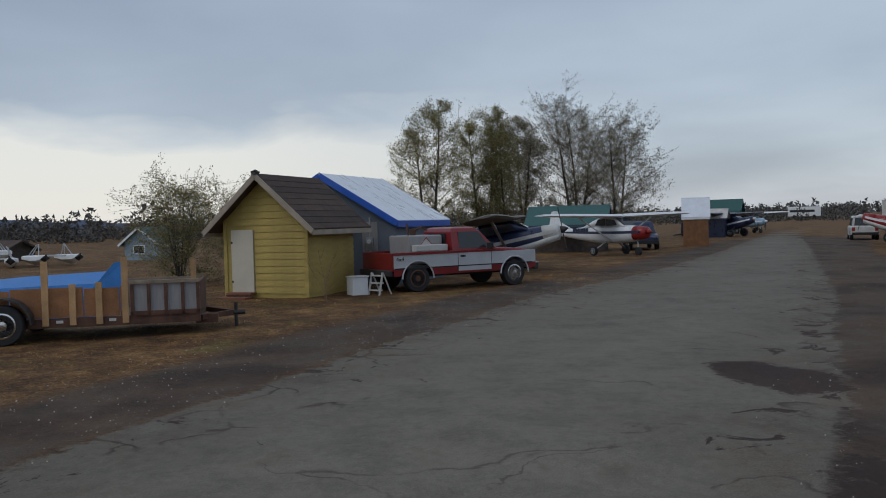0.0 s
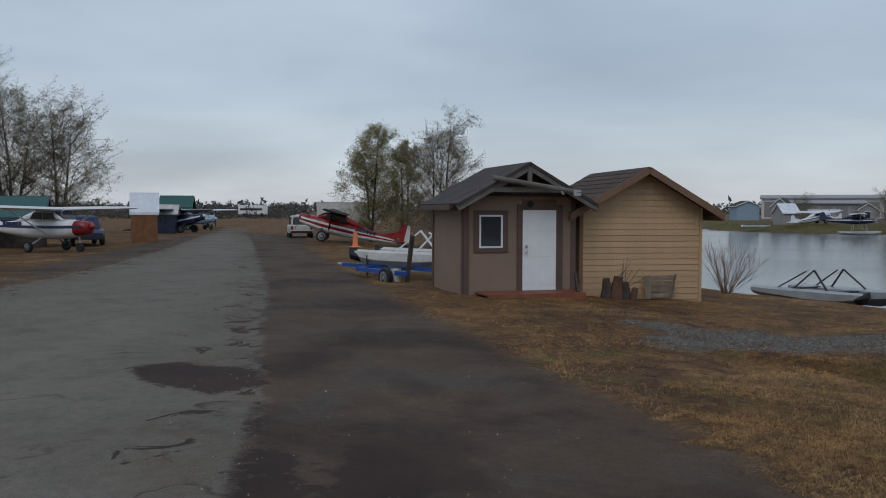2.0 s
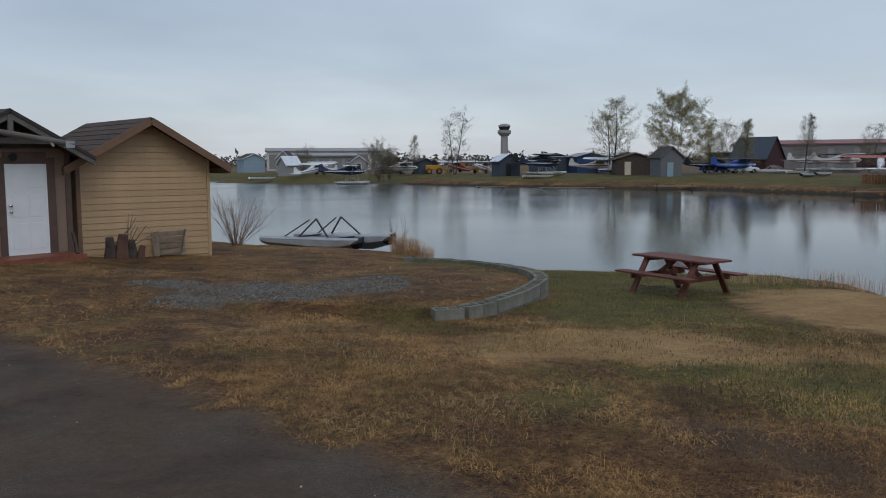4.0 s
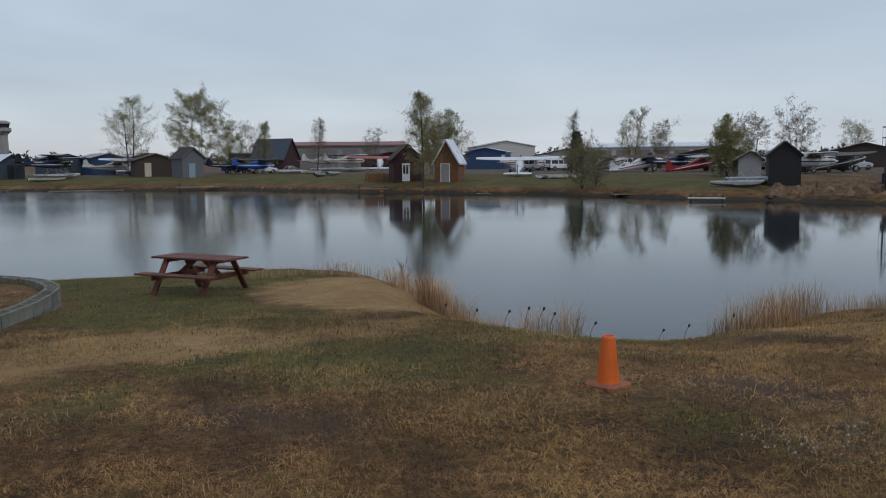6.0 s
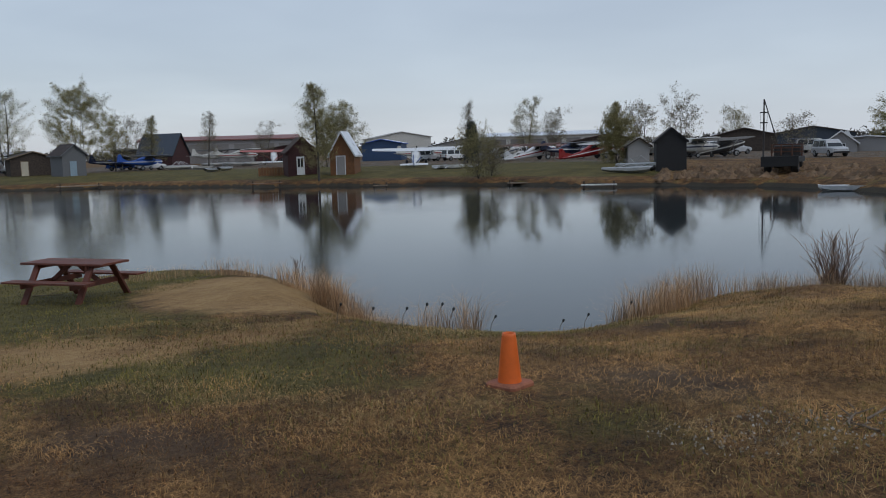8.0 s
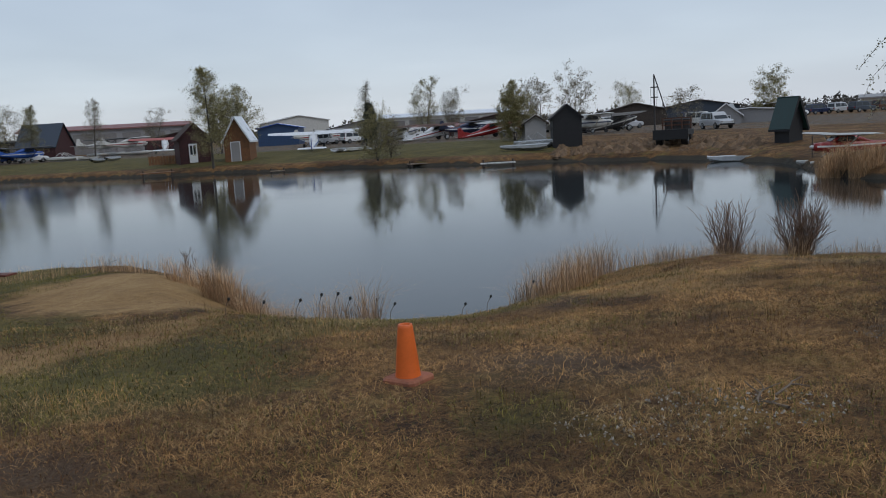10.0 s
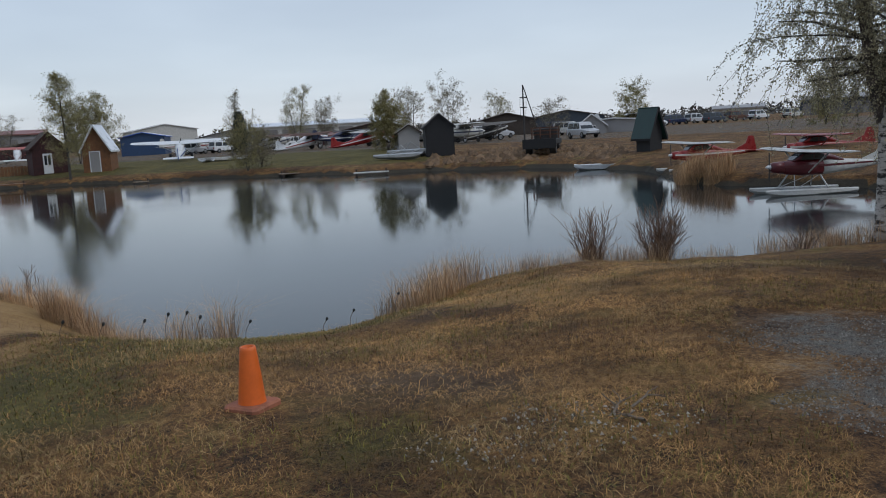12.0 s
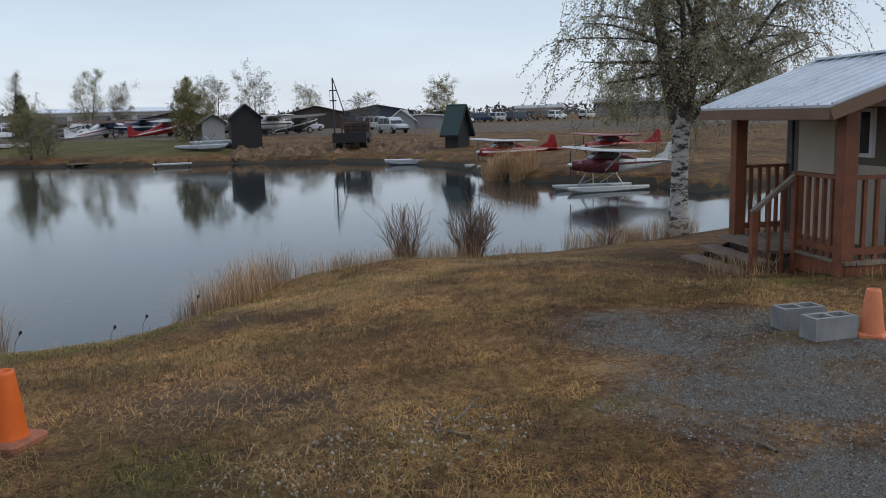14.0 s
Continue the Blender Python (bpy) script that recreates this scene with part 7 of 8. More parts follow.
# aircraft and low stores in rows along the far field road
ROWS = [(21.6, 132, 96, M_OFFWHITE, M_RED, M_OFFWHITE, "nose"), (23.0, 138, 84, M_DARKMETAL, M_WHITE, M_OFFWHITE, "tail"), (26.8, 118, 100, M_OFFWHITE, M_NAVYPAINT, M_RUST, "tail"), (29.2, 116, 92, M_WHITE, M_RED, M_RUST, "tail"),
        (31.4, 118, 86, M_NAVYPAINT, M_WHITE, M_DARKMETAL, "nose"), (33.0, 112, 95, M_RED, M_WHITE, M_OFFWHITE, "tail"), (39.4, 100, 100, M_OFFWHITE, M_NAVYPAINT, M_OFFWHITE, "nose"), (41.2, 104, 88, M_DARKMETAL, M_OFFWHITE, M_TAUPE, "tail"),
        (50.4, 124, 110, M_WHITE, M_BLUEPAINT, M_WHITE, "nose"), (7.6, 150, 80, M_OFFWHITE, M_NAVYPAINT, M_BLACK, "floats"), (9.3, 146, 95, M_OFFWHITE, M_RED, M_OFFWHITE, "floats")]
for az, d, hd_, b_, st_, wg_, gr_ in ROWS:
    x, y = polar(az, d)
    airplane(stand(x, y, hd_ + az - 30, .05), "parked light aircraft in a crowded row across the lake", b_, st_, wg_, b_, gear=gr_, lift=.6, prop=gr_ != "tail")
for az, d, W_, wall_, roof_, lb in ((23.8, 158, 11, M_HANGARGREY, M_WHITEMETAL, "low grey store with pale roof across the field"), (33.6, 150, 12, M_DARKWOOD, M_HANGARRED, "low dark store with rusty roof across the field"),
                                   (35.6, 90, 2.2, M_HANGARGREY, M_HANGARGREY, "pale box store beside the black shed"), (42.2, 132, 9, M_DARKWOOD, M_SHINGLE_DK, "dark gabled store behind the mast"), (46.2, 140, 12, M_SLATE, M_SHINGLE_DK, "dark gabled store behind the flat-bed truck"),
                                   (12.0, 176, 12, M_MAROON, M_SHINGLE_DK, "dark brown store behind the plank fence")):
    far_shed("field_store", az, d, W_, 5, 1.9 if W_ < 5 else 2.4, 2.6 if W_ < 5 else 3.5, 6, wall_, roof_, M_DARKWOOD, lb, ov=.3)
# white floats heaped beyond the trailer
for x, y, rz_, dz in ((-51.5, -22.5, 20, 0), (-53.0, -19.8, 35, .1), (-55.0, -24.5, 10, .4), (-50.0, -25.6, -10, .0)):
    float_pair(pose(x, y, zg(x, y) + dz, 0, 0, rz_), M_WHITE, "white aircraft floats heaped on the grass", frame_mat=M_ALU)
# turned earth on the far bank
erng = random.Random(12)
mound_bits = Geo()
for k in range(420):
    az, d = erng.uniform(36.8, 50.0), erng.uniform(0, 1)
    d = np.interp(az, [36, 40, 44, 48, 50.5], [70, 67, 66, 62, 58]) + 9 * d
    x, y = polar(az, d)
    if inside(np.array([x]), np.array([y]), NEAR + FAR)[0]:
        continue
    r_, z_ = erng.uniform(.12, .55), zg(x, y)
    n0 = [(x + r_ * math.cos(q * 1.2566 + k) * erng.uniform(.7, 1.2), y + r_ * math.sin(q * 1.2566 + k) * erng.uniform(.7, 1.2), z_ - .05) for q in range(5)]
    mound_bits.add(n0 + [(x + erng.uniform(-.1, .1), y + erng.uniform(-.1, .1), z_ + r_ * erng.uniform(.35, .8))], [(q, (q + 1) % 5, 5) for q in range(5)])
tagged(part("earth_clods", mound_bits, material("dry_turned_earth", (0.20, 0.125, 0.07), .95, var=.3, scale=2, bump=.6, tint=.3, island=True)), "heaped brown earth and dead grass on the far bank", "earth", kind="stuff")


# ---------------------------------------------------------------- trees, bushes, reeds and grass
def limb(geo, p, d, length, r, rng, bend=.25, up=.0, n=4, seg=5):
    """A tapering, bending branch; returns the points along it."""
    pts, rad = [Vector(p)], [r]
    d = Vector(d).normalized()
    for k in range(n):
        d = (d + Vector((rng.uniform(-bend, bend), rng.uniform(-bend, bend), rng.uniform(-bend, bend) * .6 + up))).normalized()
        pts.append(pts[-1] + d * length / n)
        rad.append(max(r * (1 - .8 * (k + 1) / n), .004))
    geo.tube(pts, rad, seg, cap=False)
    return pts, d


def leaf_mesh(points, size, rng, mat, name="crown", hang=0.0):
    """Many small bent leaves round the given points."""
    n = len(points)
    P = np.array(points)
    a = rng.normal(size=(n, 3)); a[:, 2] -= hang
    a /= np.linalg.norm(a, axis=1)[:, None]
    b = np.cross(a, rng.normal(size=(n, 3)))
    b /= np.linalg.norm(b, axis=1)[:, None]
    s = (size * rng.uniform(.6, 1.35, n))[:, None]
    V = np.stack([P + b * s * .34, P + a * s, P - b * s * .34], 1).reshape(-1, 3)
    me = bpy.data.meshes.new(name)
    me.vertices.add(3 * n)
    me.vertices.foreach_set("co", V.astype(np.float32).ravel())
    me.loops.add(3 * n)
    me.loops.foreach_set("vertex_index", np.arange(3 * n, dtype=np.int32))
    me.polygons.add(n)
    me.polygons.foreach_set("loop_start", np.arange(0, 3 * n, 3, dtype=np.int32))
    me.update(calc_edges=True)
    me.materials.append(mat)
    return me


def tree(name, x, y, h, w, seed, label, leaf=M_LEAF, bark=M_BARK, stems=1, branches=34, twigs=7, leaves=2600, size=.16, clear=.18, shape="oval", droop=0.0, r=None, group="trees", z=None, twig_len=.38):
    size, leaves, twigs, branches, w = size * .54, int(leaves * 4.6), twigs + 1, int(branches * 1.25), w * 1.15
    rng, nrng = random.Random(seed), np.random.default_rng(seed)
    t = thing(name, pose(x, y, (zg(x, y) if z is None else z) - .05), label, "tree", group)
    r = r or h * .017
    trunk, tw, tips = Geo(), Geo(), []
    for s in range(stems):
        a = 2 * math.pi * s / stems + seed
        lean = .10 + .10 * rng.random() if stems > 1 else .03
        hh = h * (1 if s == 0 else rng.uniform(.7, .95))
        d = Vector((math.cos(a) * lean, math.sin(a) * lean, 1))
        pts, _ = limb(trunk, (math.cos(a) * r * (stems > 1), math.sin(a) * r * (stems > 1), 0), d, hh, r * (1 if stems == 1 else .8), rng, .05, .02, 9, 8)
        nb = branches // stems
        for k in range(nb):
            f = clear + (1 - clear) * (k + rng.random()) / nb
            q = f * 9
            i = min(int(q), 8)
            base = pts[i].lerp(pts[i + 1], q - i)
            g = (f - clear) / (1 - clear)
            prof = {"oval": math.sin(math.pi * min(1, .18 + g * .80)) ** .7, "cone": (1 - g) ** .8 + .08, "round": math.sin(math.pi * (.25 + .7 * g)) ** .6, "vase": .35 + .65 * math.sin(math.pi * (.1 + .75 * g))}[shape]
            L = max(.3, w * .5 * prof * rng.uniform(.7, 1.15))
            b = rng.uniform(0, 2 * math.pi)
            rise = rng.uniform(.35, 1.0) if shape != "round" else rng.uniform(.15, .8)
            bp, bd = limb(trunk, base, (math.cos(b), math.sin(b), rise), L, r * .30 * (1 - .6 * f), rng, .30, .06 - droop * .05, 4, 4)
            for m in range(twigs):
                u = rng.uniform(.25, 1.0) * 4
                j = min(int(u), 3)
                c = bp[j].lerp(bp[j + 1], u - j)
                dd = Vector((bd.x * .5 + rng.uniform(-1, 1), bd.y * .5 + rng.uniform(-1, 1), rng.uniform(-.2, 1.0) - droop * 1.4))
                tp, _ = limb(tw, c, dd, L * twig_len * rng.uniform(.6, 1.3) + .15, max(.006, h * .0011), rng, .35, .04 - droop * .25, 3, 3)
                tips += [(tp[0], tp[1]), (tp[1], tp[2]), (tp[2], tp[3])]
    # fine outer spray that rounds the crown off
    spray = int(branches * twigs * (.9 if h > 7.9 else .6))
    for k in range(spray):
        f = clear + (1.02 - clear) * rng.random()
        g = (f - clear) / (1 - clear)
        prof = {"oval": math.sin(math.pi * min(1, .16 + g * .82)) ** .75, "cone": max(0, 1 - g) ** .8 + .06, "round": math.sin(math.pi * min(1, .22 + .76 * g)) ** .6, "vase": math.sin(math.pi * min(1, .16 + .80 * g)) ** .7}[shape]
        a, q = rng.uniform(0, 2 * math.pi), math.sqrt(rng.uniform(.08, 1))
        if math.sin(3 * a + 5 * g + seed) + math.sin(7 * g * 2 + 2 * a + seed * 2) < rng.uniform(-1.8, .2):
            continue
        R_ = w * .47 * prof * q
        c = Vector((math.cos(a) * R_, math.sin(a) * R_, f * h - .06 * h))
        tp, _ = limb(tw, c, (math.cos(a) * q, math.sin(a) * q, rng.uniform(.1, 1.1) - droop * 1.6), h * rng.uniform(.05, .10), max(.005, h * .0009), rng, .35, .04 - droop * .25, 3, 3)
        tips += [(tp[0], tp[1]), (tp[1], tp[2]), (tp[2], tp[3])]
    tr = part("trunk", trunk, bark, t)
    tagged(part("twig", tw, M_TWIG, tr), kind="stuff")
    if leaves:
        idx = nrng.integers(0, len(tips), leaves)
        f = nrng.random(leaves)
        A = np.array([tips[i][0] for i in idx]); B = np.array([tips[i][1] for i in idx])
        P = A + (B - A) * f[:, None] + nrng.normal(size=(leaves, 3)) * (size * .8 + h * .008)
        tagged(part("crown", leaf_mesh(P, size, nrng, leaf, hang=droop), leaf, t), kind="stuff")
    return t


# row of tall trees behind the parked aircraft
tree("birch_tree", -70.0, 4.6, 11.6, 6.4, 1, "tall budding birch behind the sheds", M_LEAF_OLIVE, stems=2, branches=46, leaves=6500, size=.19, group="trees by the road")
tree("birch_tree", -74.5, 9.8, 12.0, 4.6, 2, "narrow green-budding birch beside the road", M_LEAF_OLIVE, stems=2, branches=52, leaves=8500, size=.19, shape="oval", group="trees by the road", clear=.08)
tree("birch_tree", -74.0, 11.6, 10.8, 4.0, 22, "leafy young tree beside the tall birch", M_LEAF_OLIVE, stems=2, branches=40, leaves=6500, size=.19, group="trees by the road", clear=.1)
tree("bare_tree", -78.5, 14.2, 11.6, 5.0, 3, "tall nearly bare tree with dark trunk", M_LEAF_GREY, stems=2, branches=48, leaves=7000, size=.17, group="trees by the road", clear=.25)
tree("bare_tree", -77.5, 19.0, 12.2, 9.0, 4, "broad nearly bare tree with spreading limbs", M_LEAF_GREY, stems=3, branches=66, twigs=8, leaves=12000, size=.17, shape="vase", group="trees by the road", clear=.1)
tree("bare_tree", -76.0, 22.6, 10.0, 8.4, 5, "nearly bare tree leaning out to the road", M_LEAF_GREY, stems=2, branches=54, twigs=8, leaves=7500, size=.17, shape="vase", group="trees by the road", clear=.1)
tree("birch_tree", -50.4, 36.6, 8.3, 4.4, 6, "leafy birch behind the red aircraft", M_LEAF_OLIVE, stems=2, branches=50, leaves=7500, size=.16, group="trees by the huts", clear=.12)
tree("bare_tree", -42.6, 36.6, 8.0, 5.0, 7, "fine-twigged bare tree behind the brown hut", M_LEAF_GREY, stems=3, branches=60, twigs=8, leaves=8500, size=.13, shape="vase", group="trees by the huts", clear=.12)
tree("bare_tree", -46.6, 36.8, 7.2, 3.4, 8, "dark leafy tree between two birches", M_LEAF_OLIVE, stems=2, branches=40, leaves=5500, size=.15, group="trees by the huts", clear=.15)
tree("willow_bush", -31.6, -7.6, 3.5, 3.4, 9, "olive budding willow behind the yellow shed", M_LEAF_OLIVE, stems=5, branches=60, leaves=3800, size=.11, shape="vase", group="willows", clear=.05, r=.05)
tree("willow_bush", -33.5, -5.6, 3.2, 3.0, 10, "olive budding willow by the water", M_LEAF_OLIVE, stems=5, branches=50, leaves=2400, size=.11, shape="vase", group="willows", clear=.05, r=.05)

# far bank
FARTREES = [("birch_tree", -4.9, 140, 12.0, 7.0, "oval", M_LEAF_OLIVE, 2, 3000), ("round_tree", -.7, 136, 12.6, 8.6, "round", M_LEAF_OLIVE, 3, 9000), ("bare_tree", 1.3, 140, 8.0, 4.6, "oval", M_LEAF_OLIVE, 2, 1500),
            ("bare_tree", 2.4, 150, 8.4, 5.4, "vase", M_LEAF_GREY, 3, 1200), ("birch_tree", 3.5, 150, 8.8, 3.6, "cone", M_LEAF_OLIVE, 1, 1500), ("bare_tree", 7.0, 140, 9.0, 3.6, "cone", M_LEAF_GREY, 1, 900),
            ("bare_tree", 10.6, 150, 7.6, 3.4, "vase", M_LEAF_GREY, 2, 800), ("birch_tree", 14.1, 88.6, 10.0, 3.6, "oval", M_LEAF_OLIVE, 1, 2600), ("leafy_tree", 15.9, 118, 8.8, 6.0, "oval", M_LEAF_OLIVE, 3, 3800), ("leafy_tree", 14.7, 118, 8.0, 4.0, "oval", M_LEAF_OLIVE, 3, 2600),
            ("bare_tree", 24.2, 110, 8.0, 2.6, "cone", M_LEAF_GREY, 1, 500), ("spruce_tree", 24.5, 108, 5.2, 2.3, "cone", M_CONIFER, 1, 3600), ("bare_tree", 28.2, 130, 9.2, 4.2, "oval", M_LEAF_OLIVE, 2, 1800), ("bare_tree", 30.0, 130, 7.6, 4.2, "vase", M_LEAF_GREY, 3, 1400),
            ("leafy_tree", 34.2, 92, 6.6, 4.2, "oval", M_LEAF_OLIVE, 4, 4600), ("bare_tree", 35.8, 96, 6.8, 3.6, "vase", M_LEAF_GREY, 2, 1000), ("bare_tree", 38.3, 112, 8.4, 5.6, "vase", M_LEAF_GREY, 4, 1500), ("bare_tree", 41.7, 150, 7.4, 5.4, "vase", M_LEAF_OLIVE, 3, 1500),
            ("bare_tree", 45.2, 92, 4.6, 4.4, "round", M_LEAF_GREY, 2, 400), ("leafy_tree", 50.4, 122, 7.0, 4.8, "vase", M_LEAF_OLIVE, 4, 2600), ("bare_tree", -15.4, 152, 11.4, 4.6, "vase", M_LEAF_GREY, 2, 900), ("bare_tree", -18.2, 160, 7.4, 3.2, "cone", M_LEAF_GREY, 1, 400),
            ("leafy_tree", -20.6, 142, 6.2, 5.4, "vase", M_LEAF_GREY, 6, 1800), ("leafy_tree", -19.9, 143, 5.2, 4.0, "vase", M_LEAF_GREY, 6, 1400), ("leafy_tree", 24.9, 79.0, 4.4, 4.0, "vase", M_LEAF_OLIVE, 6, 2200), ("leafy_tree", 25.8, 80, 3.6, 3.0, "vase", M_LEAF_GREY, 6, 1000),
            ("leafy_tree", -25.6, 168, 5.0, 4.0, "vase", M_LEAF_GREY, 5, 1000), ("leafy_tree", 62.0, 95, 5.5, 6, "vase", M_LEAF_OLIVE, 5, 2200), ("leafy_tree", 66.0, 85, 5.5, 6, "vase", M_LEAF_OLIVE, 5, 2200), ("leafy_tree", 70.0, 90, 6, 6, "vase", M_LEAF_GREY, 5, 2000)]
WORDS = {"birch_tree": "slender budding birch on the far bank", "round_tree": "round-crowned weeping birch on the far bank", "bare_tree": "fine-twigged bare tree on the far bank", "leafy_tree": "bushy green-budding tree on the far bank", "spruce_tree": "small dark spruce on the far bank"}
for k, (nm, az, d, h, w, shp, lf, st, nl) in enumerate(FARTREES):
    x, y = polar(az, d)
    tree(nm, x, y, h * (.98 if az < 30 else .92), w * (1.0 if az < 30 else .88), 100 + k, WORDS[nm], lf, M_BARK, st, 34 if nm != "spruce_tree" else 60, 6, nl, .22 if d > 85 else .16, .06 if st > 3 or nm == "spruce_tree" else .2, shp, .12 if nm == "round_tree" else 0, r=h * (.013 if st < 3 else .007), group="trees on the far bank")


def birch_bark():
    m = bpy.data.materials.new("birch_bark")
    m.use_nodes = True
    nt = m.node_tree
    b = nt.nodes["Principled BSDF"]
    co = nt.nodes.new("ShaderNodeTexCoord")
    mp = nt.nodes.new("ShaderNodeMapping")
    mp.inputs["Scale"].default_value = (2.2, 2.2, 6.0)
    nt.links.new(co.outputs["Object"], mp.inputs[0])
    n = nt.nodes.new("ShaderNodeTexNoise")
    n.inputs["Scale"].default_value, n.inputs["Detail"].default_value, n.inputs["Roughness"].default_value = 1.5, 6, .7
    nt.links.new(mp.outputs[0], n.inputs["Vector"])
    rp = nt.nodes.new("ShaderNodeValToRGB")
    rp.color_ramp.elements[0].position, rp.color_ramp.elements[0].color = .43, (.025, .022, .02, 1)
    rp.color_ramp.elements[1].position, rp.color_ramp.elements[1].color = .51, (.42, .39, .36, 1)
    e = rp.color_ramp.elements.new(.75); e.color = (.60, .57, .53, 1)
    nt.links.new(n.outputs["Fac"], rp.inputs[0])
    nt.links.new(rp.outputs[0], b.inputs["Base Color"])
    b.inputs["Roughness"].default_value = .8
    bp = nt.nodes.new("ShaderNodeBump")
    bp.inputs["Strength"].default_value, bp.inputs["Distance"].default_value = .5, .02
    nt.links.new(n.outputs["Fac"], bp.inputs["Height"])
    nt.links.new(bp.outputs[0], b.inputs["Normal"])
    return m


def big_birch(x, y):
    """The old forked birch at the water, with hanging twigs."""
    rng, nrng = random.Random(77), np.random.default_rng(77)
    t = thing("old_birch", pose(x, y, zg(x, y) - .1), "old forked white birch with hanging budding twigs", "tree")
    M_BB = birch_bark()
    trunk, boughs, tw, tips = Geo(), Geo(), Geo(), []
    lead_geo = []
    trunk.tube([(0, 0, -.1), (.02, 0, .25), (.04, 0, .8), (.07, 0, 1.6), (.12, 0, 2.35), (.16, .02, 2.7)], [.30, .205, .178, .165, .185, .155], 14)
    leads = []
    # the viewer's right runs along (0.38, -0.92)
    rx, ry = .40, -.917
    for d, L, r, off in (((-.30 * rx, -.30 * ry, 1), 6.5, .13, -.10), ((.10 * rx, .10 * ry, 1), 7.4, .165, .02), ((.75 * rx, .75 * ry, .75), 4.0, .075, .12), ((.3, .5, 1), 5.5, .10, .05), ((-.4, -.3, 1), 5.0, .08, .0)):
        p = Vector((.12 + off * rx, off * ry, 2.35))
        lead_geo.append(Geo())
        pts, dd = limb(lead_geo[-1], p, d, L, r, rng, .09, .05, 8, 8)
        leads.append((pts, L, r))
    for pts, L, r in leads:
        for k in range(17):
            f = .14 + .84 * (k + rng.random()) / 17
            q = f * 8
            i = min(int(q), 7)
            c = pts[i].lerp(pts[i + 1], q - i)
            a = rng.uniform(0, 2 * math.pi)
            l2 = rng.uniform(1.4, 2.7) * (1.05 - .45 * f)
            bp, bd = limb(boughs, c, (math.cos(a), math.sin(a), rng.uniform(.0, .6)), l2, r * .30 * (1.1 - f) + .012, rng, .20, -.04, 5, 5)
            for m in range(13):
                u = rng.uniform(.25, 1.0) * 5
                j = min(int(u), 4)
                s = bp[j].lerp(bp[j + 1], u - j)
                tp, _ = limb(tw, s, (rng.uniform(-1, 1), rng.uniform(-1, 1), rng.uniform(-.5, .4)), rng.uniform(.6, 2.1), .005, rng, .22, -.30, 5, 3)
                tips += list(zip(tp[:-1], tp[1:]))
    part("trunk", trunk, M_BB, t, "white bark with dark scars", smooth=True)
    M_UPPER = material("upper_birch_bark", (0.125, 0.10, 0.085), .85, var=.35, scale=5, fine=40, bump=.5)
    for lg in lead_geo:
        bo_ = part("bough", lg, M_UPPER, t, smooth=True)
    tagged(part("branch", boughs, M_BARK, t), kind="stuff")
    tagged(part("twig", tw, M_TWIG, bo_), kind="stuff")
    n = 105000
    idx = nrng.integers(0, len(tips), n)
    f = nrng.random(n)
    A = np.array([tips[i][0] for i in idx]); B = np.array([tips[i][1] for i in idx])
    P = A + (B - A) * f[:, None] + nrng.normal(size=(n, 3)) * .05
    tagged(part("crown", leaf_mesh(P, .046, nrng, M_LEAF_BIRCH, hang=.6), M_LEAF_BIRCH, t), kind="stuff")
    return t


M_LEAF_BIRCH = leaf_material("birch_bud_leaf", (0.38, 0.345, 0.225), .6)
big_birch(17.0, 8.05)


def blades(name, P, h, w, lean, mat, label, rng, category="grass", kind="stuff", curl=.5):
    """Thin blades, each a bent strip of two faces."""
    n = len(P)
    a = rng.uniform(0, 2 * np.pi, n)
    dx, dy = np.cos(a), np.sin(a)
    l = rng.uniform(.1, 1, n) * lean
    hh = h * rng.uniform(.45, 1.25, n)
    ww = w * rng.uniform(.6, 1.3, n)
    sx, sy = -dy * ww, dx * ww
    base = P
    mid = P + np.stack([dx * hh * l * .4, dy * hh * l * .4, hh * .6], 1)
    tip = P + np.stack([dx * hh * l * (1 + curl), dy * hh * l * (1 + curl), hh * np.clip(1.05 - l * .45, .15, 1)], 1)
    S = np.stack([sx, sy, np.zeros(n)], 1)
    V = np.stack([base - S, base + S, mid + S * .7, mid - S * .7, tip], 1).reshape(-1, 3)
    me = bpy.data.meshes.new(name)
    me.vertices.add(5 * n)
    me.vertices.foreach_set("co", V.astype(np.float32).ravel())
    k = np.arange(n, dtype=np.int32)[:, None] * 5
    loops = np.concatenate([k + np.array([[0, 1, 2, 3]]), k + np.array([[3, 2, 4]])], 1).ravel()
    me.loops.add(7 * n)
    me.loops.foreach_set("vertex_index", loops.astype(np.int32))
    starts = (np.arange(n, dtype=np.int32)[:, None] * 7 + np.array([[0, 4]])).ravel()
    me.polygons.add(2 * n)
    me.polygons.foreach_set("loop_start", starts.astype(np.int32))
    me.update(calc_edges=True)
    return tagged(part(name, me, mat), label, category, kind=kind)


grng = np.random.default_rng(5)


def poly_sd(x, y, poly):
    d = seg_dist(x, y, poly + poly[:1])
    return np.where(inside(x, y, poly), d, -d)


def scatter(n, x0, x1, y0, y1, keep):
    x, y = grng.uniform(x0, x1, n), grng.uniform(y0, y1, n)
    k = keep(x, y)
    x, y = x[k], y[k]
    return np.stack([x, y, height(x, y) - .005], 1)


def open_grass(x, y):
    edge = wave(x, y, 1.7, 3) * .5 + wave(x, y, 5, 1) * .3
    a = np.maximum(poly_sd(x, y, ASPHALT), poly_sd(x, y, TRACK)) + edge
    g = np.maximum(poly_sd(x, y, GRAVEL), poly_sd(x, y, GRAVEL2)) + edge
    return (a < -.15) & (g < -.1) & ~inside(x, y, NEAR + FAR)


